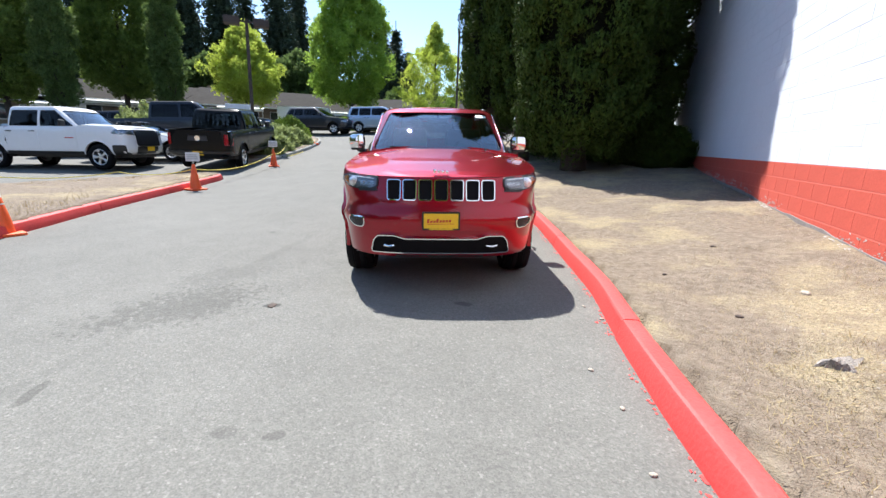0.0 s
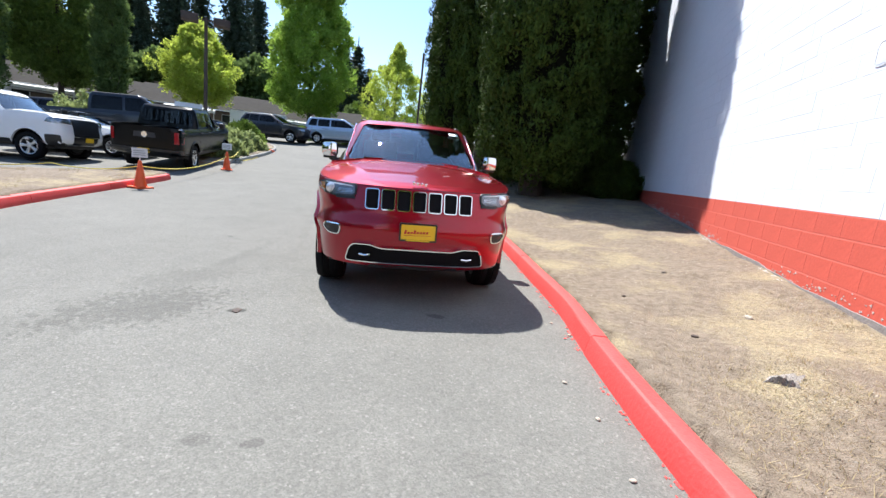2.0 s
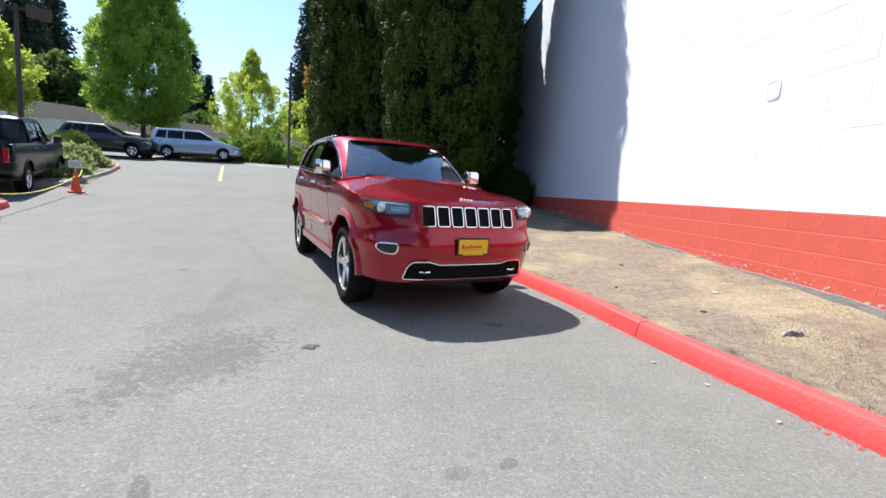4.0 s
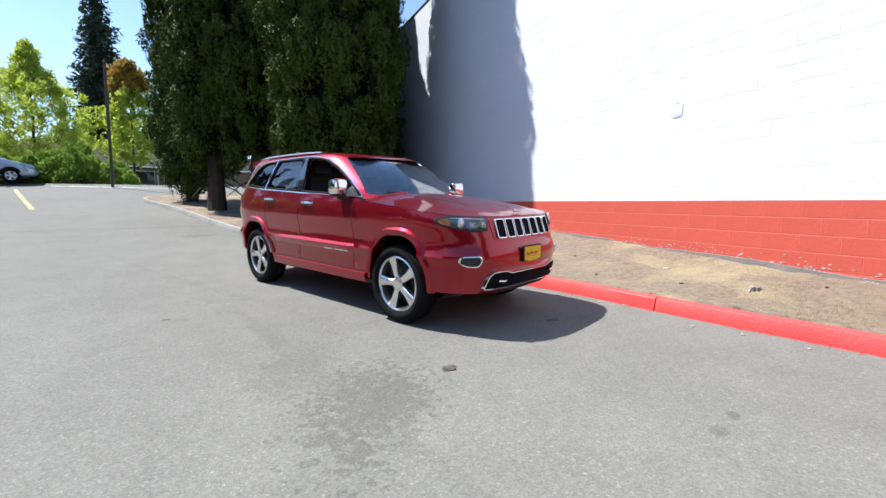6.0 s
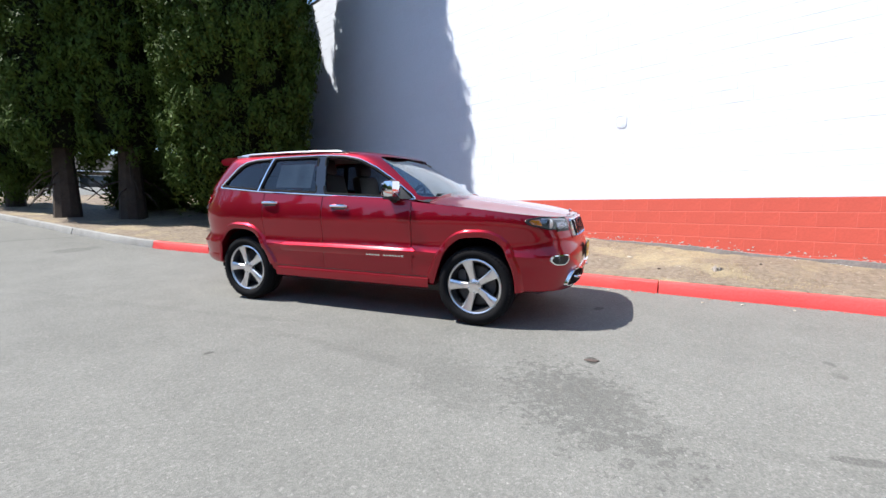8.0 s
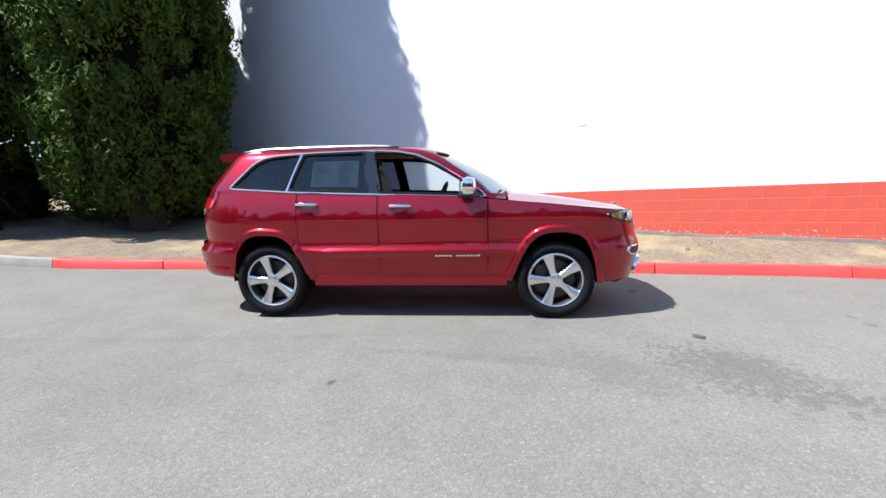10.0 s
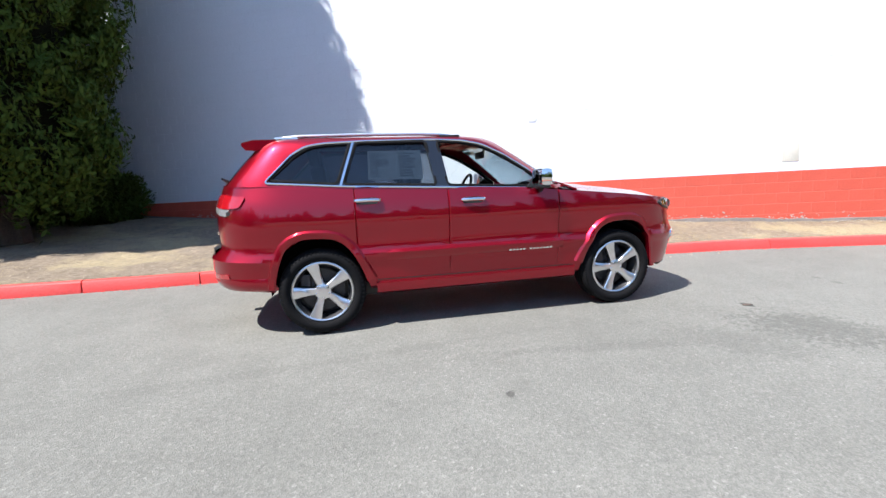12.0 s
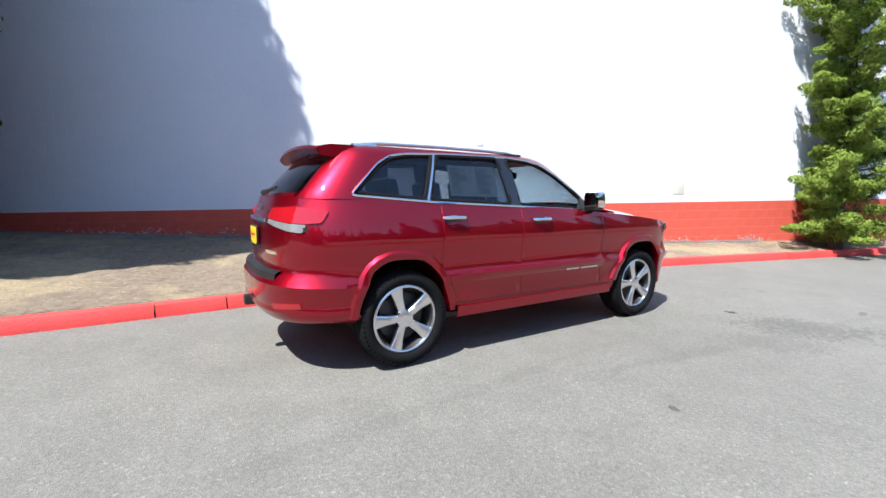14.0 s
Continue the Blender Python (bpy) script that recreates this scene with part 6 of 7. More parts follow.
for k, (x, y, sx, sy, h, ma, sd) in enumerate(((-13.6, 14.9, 1.3, 1.2, 0.55, M_SHRUB, 91), (-14.4, 16.2, 1.8, 1.7, 0.9, M_SHRUB, 92), (-15.2, 17.6, 1.8, 1.6, 1.0, M_SHRUB, 93), (-15.6, 19.2, 1.7, 1.6, 0.8, M_SHRUB, 94), (-16.9, 20.4, 2.0, 1.8, 1.3, M_JUNIPER, 95), (-17.8, 22.0, 1.8, 1.6, 0.9, M_HEDGE, 96))):
    mound("flowering_shrub", "loose pale green shrub on the planting island", x, y, sx, sy, h + 0.05, 0, 1300, 0.15, ma, sd)
mound("flowering_shrub", "loose green shrub behind the white pickup", -21.0, 15.0, 4.0, 2.5, 1.7, 20, 3000, 0.16, M_SHRUB, 97)

# ---- other parked vehicles ----
def simple_car(name, label, at, paint, kind, rims=None, category="car"):
    """A parked vehicle of a common type; y ahead, right side +x, origin on the ground amid the wheels."""
    t = thing(name, label, category, at)
    S = {
        "pickup": dict(wb=3.6, tr=0.40, w=1.0, yf=2.76, yr=-3.05, belt=1.32, hood=1.38, nose=1.32, zlow=0.48, cow=1.30, cf=0.52, cb=-1.32, cb2=-1.22, roof=1.97, cw=0.93, ct=0.76, bed=True),
        "suv": dict(wb=2.9, tr=0.37, w=0.95, yf=2.35, yr=-2.42, belt=1.20, hood=1.12, nose=1.0, zlow=0.38, cow=0.95, cf=0.15, cb=-2.25, cb2=-1.95, roof=1.76, cw=0.88, ct=0.66, bed=False),
        "van": dict(wb=3.05, tr=0.34, w=0.98, yf=2.45, yr=-2.55, belt=1.12, hood=1.06, nose=0.86, zlow=0.32, cow=1.45, cf=0.35, cb=-2.45, cb2=-2.2, roof=1.75, cw=0.92, ct=0.72, bed=False),
        "sedan": dict(wb=2.75, tr=0.33, w=0.90, yf=2.25, yr=-2.35, belt=1.02, hood=0.98, nose=0.78, zlow=0.32, cow=0.95, cf=0.10, cb=-1.75, cb2=-1.05, roof=1.45, cw=0.82, ct=0.60, bed=False),
    }[kind]
    zl, zm, w = S["zlow"], (S["zlow"] + S["belt"]) / 2, S["w"]
    sh = Shell(([zl, zl + 0.1, zm, zm + 0.2, S["belt"] - 0.08, S["belt"]], [w * 0.93, w * 0.985, w, w * 0.995, w * 0.985, w * 0.95]),
               ([zl, zl + 0.12, zl + 0.3, S["nose"] - 0.1, S["nose"], S["belt"]], [S["yf"] - 0.12, S["yf"] - 0.02, S["yf"], S["yf"] - 0.05, S["yf"] - 0.12, S["yf"] - 0.25]),
               ([zl, zl + 0.12, zl + 0.3, S["belt"]], [S["yr"] + 0.12, S["yr"], S["yr"], S["yr"] + (0.02 if S["bed"] else 0.12)]),
               S["wb"] / 2 - 0.1, -S["wb"] / 2 + 0.1, 3.6 if not S["bed"] else 5.0, 4.0 if not S["bed"] else 9.0, seams=((S["cow"] - 0.15), (S["cow"] + S["cb"]) / 2 - 0.15, S["cb"] + 0.05) if S["bed"] else (S["cow"] - 0.15, -0.25, -1.1))
    zb = ([-4, 4], [zl, zl])
    zt = ([S["yr"], S["cow"] - 0.3, S["cow"], S["yf"] - 0.25, S["yf"]], [S["belt"] + (0.03 if not S["bed"] else 0.0), S["belt"], S["hood"], S["nose"] + 0.03, S["nose"]])
    low_ = lower_body(sh, zb, zt, [0, 0.05, 0.12, 0.25, 0.4, 0.55, 0.7, 0.82, 0.92, 1.0], 0.5 if S["bed"] else 0.1, 0.06).mesh("body", 0)
    hw = S["wb"] / 2
    ar = S["tr"] + 0.075
    cut = [Geo().lathe([(sg * (w - 0.42), 0.0005), (sg * (w - 0.42), ar), (sg * (w + 0.3), ar), (sg * (w + 0.3), 0.0005)], "x", 32, (0, yc, S["tr"] + 0.02)) for sg in (1, -1) for yc in (hw, -hw)]
    part("body", smooth_mesh(carve(low_, cut, "low"), "body", paint), paint, t)
    part("bonnet", hood_panel(sh, zt, S["cow"] - 0.05, ([S["cow"], S["yf"] - 0.3, S["yf"] - 0.15], [0.07, 0.04, 0.0])), paint, t)
    b0, b1 = S["belt"] - 0.02, S["roof"]
    cab = Shell(([b0, b0 + 0.25, b1 - 0.12, b1 - 0.03, b1], [S["cw"], S["cw"] - 0.04, S["ct"] + 0.04, S["ct"], S["ct"] - 0.12]),
                ([b0, b1 - 0.06, b1], [S["cow"] + 0.05, S["cf"], S["cf"] - 0.2]), ([b0, b1 - 0.08, b1], [S["cb"], S["cb2"], S["cb2"] + 0.12]),
                S["cf"] - 0.3, S["cb2"] + 0.2, 4.5, 5.0)
    shl, rf = cabin(cab, ([-4, 4], [b0, b0]), b1, [0, 0.15, 0.35, 0.55, 0.75, 0.9, 0.96, 1.0])
    zt_ = b1 - 0.13
    zb_ = S["belt"] + 0.03
    mid = (S["cow"] + S["cb"]) / 2 - 0.12
    fa = lambda z: S["cow"] + 0.05 + (S["cf"] - S["cow"] - 0.05) * (z - b0) / (b1 - 0.06 - b0)
    ra = lambda z: S["cb"] + (S["cb2"] - S["cb"]) * (z - b0) / (b1 - 0.08 - b0)
    panes = [[(mid + 0.04, zb_), (mid + 0.03, zt_), (fa(zt_) - 0.22, zt_), (fa(zb_) - 0.28, zb_)]]
    if S["bed"]:
        panes.append([(ra(zb_) + 0.16, zb_), (ra(zt_) + 0.16, zt_), (mid - 0.04, zt_), (mid - 0.04, zb_)])
    else:
        q = (ra(zb_) + mid) / 2
        panes.append([(q + 0.04, zb_), (q + 0.06, zt_), (mid - 0.04, zt_), (mid - 0.04, zb_)])
        panes.append([(ra(zb_) + 0.3, zb_ + 0.02), (ra(zt_) + 0.25, zt_), (q, zt_), (q - 0.03, zb_)])
    ws = [(-S["cw"] + 0.13, b0 + 0.07), (-S["ct"] + 0.05, b1 - 0.12), (S["ct"] - 0.05, b1 - 0.12), (S["cw"] - 0.13, b0 + 0.07)]
    rw = [(-S["cw"] + 0.17, b0 + 0.12), (-S["ct"] + 0.07, b1 - 0.15), (S["ct"] - 0.07, b1 - 0.15), (S["cw"] - 0.17, b0 + 0.12)]
    shl = carve(shl.mesh("cab", 0), [prism_x(rounded(p, 0.04), -1.4, 1.4) for p in panes] + [prism_y(rounded(ws, 0.05), S["cf"] - 0.25, S["cow"] + 0.6), prism_y(rounded(rw, 0.05), S["cb"] - 0.5, S["cb2"] + 0.25)], "cab")
    part("cabin_shell", smooth_mesh(shl, "cab", paint), paint, t)
    part("roof", rf, paint, t)
    for sg in (1, -1):
        mp = cab.on_side(sg)
        for p in panes:
            part("side_window", Geo().slab(rounded(inflate(p, 0.012), 0.04), mp, -0.022, -0.016, 1), M_DARKGLASS, t)
        part("door_mirror", Geo().box(sg * (w + 0.12), S["cow"] - 0.45, S["belt"] + 0.12, 0.2, 0.1, 0.2, 0.04), M_BLACK if S["bed"] else paint, t)
        ms = sh.on_side(sg)
        for yc in ((mid - 0.2), (S["cb"] + 0.2 if S["bed"] else -1.05)):
            part("door_handle", Geo().tube([ms(yc - 0.1, S["belt"] - 0.13, 0.02), ms(yc, S["belt"] - 0.13, 0.035), ms(yc + 0.1, S["belt"] - 0.13, 0.02)], 0.014, 6), M_BLACK, t)
        for yc in (hw, -hw):
            part("wheel_arch", flare(sh, sg, yc, S["tr"] + 0.02, ar - 0.003, ar + 0.05, 0.02, 0, 180, zl), paint, t)
            part("arch_liner", arch_liner(sg, yc, S["tr"] + 0.02, ar - 0.006, w - 0.41, w - 0.06), M_BLACK, t)
        hlz = S["nose"] - 0.12
        part("headlight", Geo().slab(rounded([(sg * w * 0.55, hlz - 0.09), (sg * w * 0.9, hlz - 0.07), (sg * w * 0.92, hlz + 0.06), (sg * w * 0.55, hlz + 0.07)], 0.03), sh.on_front, -0.03, 0.035, 1), M_LAMPSILVER, t, "clear headlamp")
        if S["bed"]:
            yb = S["yf"] - 0.30
            part("corner_lamp", Geo().slab(rounded([(yb - 0.16, hlz - 0.06), (yb + 0.14, hlz - 0.10), (yb + 0.14, hlz + 0.08), (yb - 0.05, hlz + 0.07)], 0.03), ms, -0.01, 0.010, 1), M_LAMPSILVER, t, "clear corner of the headlamp")
            part("bumper_end", Geo().slab(rounded([(hw + ar + 0.03, zl), (S["yf"] - 0.12, zl), (S["yf"] - 0.12, zl + 0.30), (hw + ar + 0.03, zl + 0.30)], 0.05), ms, -0.01, 0.03, 1), M_BLACK, t)
            part("bed_gap", Geo().slab([(S["cb"] + 0.02, zl + 0.05), (S["cb"] + 0.05, zl + 0.05), (S["cb"] + 0.05, S["belt"] - 0.02), (S["cb"] + 0.02, S["belt"] - 0.02)], ms, -0.004, 0.003, 1), M_SEAL, t)
            part("rocker", Geo().slab(rounded([(-hw + ar, zl - 0.02), (hw - ar, zl - 0.02), (hw - ar, zl + 0.09), (-hw + ar, zl + 0.09)], 0.02), ms, -0.01, 0.008, 1), M_BLACK, t)
        tz = S["belt"] - 0.28
        part("tail_light", Geo().slab(rounded([(sg * w * 0.80, tz - 0.17), (sg * w * 0.985, tz - 0.17), (sg * w * 0.985, tz + 0.17), (sg * w * 0.80, tz + 0.17)], 0.02), sh.on_rear, -0.05, 0.02, 1), M_REDLENS, t, "red tail lamp")
    part("windscreen", Geo().slab(rounded(inflate(ws, 0.015), 0.05), cab.on_front, -0.02, -0.012, 1), M_SHIELD, t)
    part("rear_window", Geo().slab(rounded(inflate(rw, 0.015), 0.05), cab.on_rear, -0.02, -0.012, 1), M_DARKGLASS, t)
    gz0, gz1 = S["nose"] - 0.26, S["nose"] - 0.04
    part("grille", Geo().slab(rounded([(-w * 0.5, gz0), (w * 0.5, gz0), (w * 0.5, gz1), (-w * 0.5, gz1)], 0.04), sh.on_front, -0.02, 0.016, 1), M_BLACK, t)
    part("front_bumper", Geo().slab(rounded([(-w * 0.97, zl + 0.02), (w * 0.97, zl + 0.02), (w * 0.97, zl + 0.26), (-w * 0.97, zl + 0.26)], 0.04), sh.on_front, -0.05, 0.06 if S["bed"] else 0.02, 2), M_BLACK if S["bed"] else paint, t)
    part("rear_bumper", Geo().slab(rounded([(-w * 0.97, zl - 0.02), (w * 0.97, zl - 0.02), (w * 0.97, zl + 0.2), (-w * 0.97, zl + 0.2)], 0.04), sh.on_rear, -0.05, 0.09 if S["bed"] else 0.02, 2), M_BLACK if S["bed"] else paint, t)
    part("underbody", Geo().box(0, 0, zl - 0.02, w * 1.3, (S["yf"] - S["yr"]) * 0.85, 0.18, 0.03), M_BLACK, t)
    part("cabin_floor", Geo().box(0, mid, S["belt"] - 0.1, w * 1.6, (S["cow"] - S["cb"]) * 0.9, 0.03), M_INTERIOR, t)
    for x in (-0.4, 0.4):
        seat(t, x, mid + 0.25, S["belt"] - 0.2, 0.5)
    wheel_set(t, [(sg, sg * (w - 0.14), yc) for sg in (1, -1) for yc in (hw, -hw)], S["tr"], 0.25, S["tr"] * 0.62, rims or M_ALLOY, 5 if kind != "sedan" else 9)
    t["wb"] = S["wb"]
    return t, sh, S


def grounded(x, y, heading, kind_wb=3.0):
    """A pose on the sloping pavement, heading in degrees from +x."""
    h = radians(heading)
    f = Vector((math.cos(h), math.sin(h), 0))
    a = float(gz(x + f.x * 1.5, y + f.y * 1.5)); b = float(gz(x - f.x * 1.5, y - f.y * 1.5))
    return pose(x, y, (a + b) / 2, math.degrees(math.atan2(a - b, 3.0)), 0, heading - 90)


# white crew-cab pickup: nose to the aisle
wp, wsh, WS = simple_car("pickup_truck", "white crew-cab pickup with a black grille guard, parked nose in", grounded(-17.28, 9.75, 17.0), M_WHITEPAINT, "pickup", category="pickup truck")
part("grille_guard", Geo().slab(rounded([(-0.5, 0.76), (0.5, 0.76), (0.5, 1.24), (-0.5, 1.24)], 0.05), wsh.on_front, 0.02, 0.05, 1), M_BLACK, wp, "black grille")
part("plate_face", Geo().slab([(-0.16, 0.60), (0.16, 0.60), (0.16, 0.74), (-0.16, 0.74)], wsh.on_front, 0.09, 0.10), M_YELLOW, wp, "yellow dealer plate")
part("door_badge", Geo().slab([(0.75, 0.98), (1.05, 0.98), (1.05, 1.01), (0.75, 1.01)], wsh.on_side(1), 0.0, 0.006), M_PLATERED, wp)
# black pickup, seen from behind
bp_, bsh, BS = simple_car("pickup_truck", "black crew-cab pickup with chrome trim, parked along the planting", grounded(-13.63, 13.17, 117.0), M_BLACKPAINT, "pickup", M_ALLOY, "pickup truck")
part("tailgate_badge", Geo().lathe([(0, 0.085), (0.01, 0.08), (0.012, 0.001)], "y", 20, (0, -3.07, 1.08)), M_CHROME, bp_, "round chrome tailgate badge")
part("tailgate_handle", Geo().slab([(-0.3, 1.0), (0.3, 1.0), (0.28, 1.15), (-0.28, 1.15)], bsh.on_rear, 0.0, 0.008), M_DARKMETAL, bp_)
part("plate_face", Geo().slab([(-0.16, 0.55), (0.16, 0.55), (0.16, 0.68), (-0.16, 0.68)], bsh.on_rear, 0.095, 0.105), M_YELLOW, bp_, "yellow dealer plate")
part("bed_trim", Geo().tube([(0.93, -3.0, 1.305), (0.94, -1.5, 1.305)], 0.012, 6), M_CHROME, bp_)
part("bed_trim", Geo().tube([(-0.93, -3.0, 1.305), (-0.94, -1.5, 1.305)], 0.012, 6), M_CHROME, bp_)
# dark pickup behind, a silver car and a dark car between
simple_car("pickup_truck", "dark navy pickup parked behind the black one", grounded(-18.9, 15.9, 37.0) @ Matrix.Diagonal((1.15, 1.15, 1.15, 1)), M_NAVYPAINT, "pickup", None, "pickup truck")
simple_car("parked_car", "silver saloon car with sun glinting on its roof", grounded(-17.2, 12.45, 20.0), M_SILVERPAINT, "sedan")
simple_car("parked_car", "dark saloon car in the row of parked cars", grounded(-21.0, 12.8, 28.0), M_NAVYPAINT, "sedan")
simple_car("parked_car", "dark blue sport-utility car by the planting island", grounded(-19.2, 26.4, 8.0), M_NAVYPAINT, "suv")
simple_car("minivan", "pale blue silver minivan standing on the cross lane", grounded(-15.2, 28.3, 13.0), M_VANPAINT, "van", category="van")
simple_car("parked_car", "silver saloon car behind the hedge", grounded(-20.9, 36.4, 10.0), M_SILVERPAINT, "sedan")
simple_car("parked_car", "dark estate car behind the planting", grounded(-25.0, 25.0, 25.0), M_NAVYPAINT, "suv")
simple_car("parked_car", "white saloon car near the houses", grounded(-27.8, 39.0, 10.0), M_WHITEPAINT, "sedan")
simple_car("parked_car", "maroon saloon car on the drive beyond the juniper bed", grounded(-14.3, 34.4, 2.0), M_MAROONPAINT, "sedan")
simple_car("parked_car", "silver car in the far row under the trees", grounded(-33.0, 17.5, 30.0), M_SILVERPAINT, "sedan")
simple_car("parked_car", "dark car in the far row under the trees", grounded(-30.0, 20.5, 30.0), M_NAVYPAINT, "suv")
simple_car("parked_car", "white car in the far row under the trees", grounded(-36.5, 14.0, 30.0), M_WHITEPAINT, "sedan")
simple_car("parked_car", "silver car parked beyond the end of the wall", grounded(2.5, 31.0, 5.0), M_SILVERPAINT, "suv")

# ---- cones, signs and rope ----


def cone(x, y, h, r, striped, lie=None, sign=False, z=None):
    z = float(gz(x, y)) if z is None else z
    m = pose(x, y, z, 0, 0, random.Random(int(x * 10)).uniform(0, 90)) if lie is None else pose(x, y, z + r * 0.75, 0, 88, lie)
    t = thing("traffic_cone", ("orange traffic cone with white bands" if striped else "orange traffic cone lying on its side" if lie is not None else "orange traffic cone carrying a small white notice"), "traffic cone", m)
    part("base", Geo().box(0, 0, 0.02, r * 2.3, r * 2.3, 0.04, 0.012), M_ORANGE, t)
    rad = lambda u: r * 0.82 * (1 - u) + 0.03 * u
    part("body", Geo().lathe([(0.04, rad(0)), (h * 0.98, rad(0.98)), (h, rad(1) * 0.8), (h, 0.012), (0.06, rad(0) * 0.9)], "z", 24), M_ORANGE, t)
    if striped:
        for u0, u1 in ((0.42, 0.6), (0.70, 0.82)):
            part("band", Geo().lathe([(h * u0, rad(u0) + 0.003), (h * u1, rad(u1) + 0.003)], "z", 24), M_WHITEBAND, t)
    if sign:
        part("sign_post", Geo().tube([(0, 0, h * 0.9), (0, 0, h + 0.12)], 0.010, 6), M_WHITEBAND, t)
        s = part("notice", Geo().box(0, 0, 0, 0.30, 0.012, 0.21, 0.003), M_PAPER, t, "white notice board", at=m.inverted() @ Matrix.Translation((x, y, z + h + 0.17)) @ pose(0, 0, 0, 0, 0, 55 if x > -10 else 48))
        part("notice_print", bars(lambda u, v, o: (u, -0.006 - o, v), -0.12, -0.07, 0.12, 0.07, 3, 6, 0.0015, 0.001, 0.5, (0.7, 1.0)), M_INK, s)
    return t


cone(-7.43, 3.19, 0.72, 0.185, True)
cone(-9.32, 7.75, 0.62, 0.165, False, None, True)
cone(-11.25, 12.65, 0.62, 0.155, False, None, True)
cone(-15.15, 19.9, 0.45, 0.16, False, 40)


def rope(name, pts, label):
    line = []
    for a, b in zip(pts[:-1], pts[1:]):
        a, b = Vector(a), Vector(b)
        for k in range(12):
            u = k / 12
            q = a.lerp(b, u)
            q.z -= 0.5 * u * (1 - u) * (a - b).length * 0.32
            q.z = max(q.z, float(gz(q.x, q.y)) + 0.02)
            line.append(q)
    line.append(Vector(pts[-1]))
    t = thing(name, label, "rope")
    part("cord", Geo().tube(line, 0.012, 6), M_ROPE, t)


g_ = lambda x, y, h: (x, y, float(gz(x, y)) + h)
rope("barrier_rope", [g_(-13.2, 5.6, 0.30), g_(-11.8, 7.6, 0.32), g_(-9.32, 7.75, 0.5), g_(-11.25, 12.65, 0.46), g_(-13.0, 15.4, 0.5)], "yellow rope strung between the traffic cones")
rope("loose_rope", [g_(-13.0, 15.6, 0.02), g_(-13.6, 17.2, 0.02), g_(-15.0, 19.6, 0.2)], "yellow rope lying on the asphalt")

# ---- lamp posts, houses, trailer ----
x, y = -16.13, 16.9
LZ = 6.42 - float(gz(x, y))
lp = thing("lamp_post", "tall brown lamp post with two box lanterns", "lamp post", pose(x, y, float(gz(x, y)), 0, 0, 43))
part("pole", Geo().tube([(0, 0, -0.3), (0, 0, 3), (0, 0, LZ + 0.12)], [0.085, 0.08, 0.07], 10), M_POLE, lp)
for sx in (-1, 1):
    part("arm", Geo().tube([(0, 0, LZ), (sx * 0.35, 0, LZ + 0.02)], 0.035, 6), M_POLE, lp)
    part("lantern", Geo().box(sx * 0.62, 0, LZ, 0.66, 0.5, 0.32, 0.03), M_POLE, lp)
x, y = -9.55, 27.6
lp = thing("lamp_post", "slim dark post in the juniper bed", "post", pose(x, y, float(gz(x, y))))
part("pole", Geo().tube([(0, 0, -0.3), (0, 0, 6.2)], 0.07, 10), M_POLE, lp)
part("cap", Geo().lathe([(6.2, 0.09), (6.3, 0.06), (6.34, 0.001)], "z", 12), M_POLE, lp)


def house(x, y, rz, length, awnings, seed):
    z = float(gz(x, y))
    h = thing("house", "long low brown house with a grey shingle roof and white awnings", "house", pose(x, y, z, 0, 0, rz), "row of houses")
    D, H, R = 9.0, 2.7, 4.7
    part("wall", Geo().box(0, 0, H / 2, length, D, H), M_HOUSEWALL, h, smooth=0)
    o = 0.7
    rows = [[(-length / 2 - o, -D / 2 - o, H - 0.15), (length / 2 + o, -D / 2 - o, H - 0.15)], [(-length / 2 - o, 0, R), (length / 2 + o, 0, R)], [(-length / 2 - o, D / 2 + o, H - 0.15), (length / 2 + o, D / 2 + o, H - 0.15)]]
    g = Geo().grid(rows)
    n = len(g.v)
    g.add([(a, b, c - 0.18) for a, b, c in g.v], [(0, 1, 3, 2), (2, 3, 5, 4)])
    g.f += [(0, 1, n + 1, n), (4, 5, n + 5, n + 4), (0, 2, n + 2, n), (2, 4, n + 4, n + 2), (1, 3, n + 3, n + 1), (3, 5, n + 5, n + 3)]
    part("roof", g, M_ROOF, h, smooth=0)
    part("gutter", Geo().tube([(-length / 2 - o, -D / 2 - o - 0.05, H - 0.2), (length / 2 + o, -D / 2 - o - 0.05, H - 0.2)], 0.07, 6), M_AWNING, h)
    r = random.Random(seed)
    k = -length / 2 + 1.5
    while k < length / 2 - 2:
        w = r.choice((1.4, 1.8, 2.4))
        wd = part("window", Geo().box(k + w / 2, -D / 2 - 0.03, 1.45, w, 0.06, 1.3, 0.01), M_WINDARK, h)
        part("window_frame", ring_plate([(k, 0.8), (k + w, 0.8), (k + w, 2.1), (k, 2.1)], 0.08, lambda u, v, o_: (u, -D / 2 - o_, v), 0.0, 0.09), M_AWNING, wd)
        k += w + r.uniform(0.8, 2.0)
    for a, w in awnings:
        part("awning", Geo().grid([[(a, -D / 2 - 0.05, 2.55), (a + w, -D / 2 - 0.05, 2.55)], [(a, -D / 2 - 1.9, 2.3), (a + w, -D / 2 - 1.9, 2.3)], [(a, -D / 2 - 1.9, 2.02), (a + w, -D / 2 - 1.9, 2.02)]]), M_AWNING, h)
        for q in (a + 0.1, a + w - 0.1):
            part("awning_post", Geo().tube([(q, -D / 2 - 1.85, 0), (q, -D / 2 - 1.85, 2.1)], 0.04, 6), M_AWNING, h)
    part("chimney", Geo().box(length * 0.2, 0.6, R - 0.1, 0.7, 0.7, 1.0), M_HOUSEWALL, h)
    return h


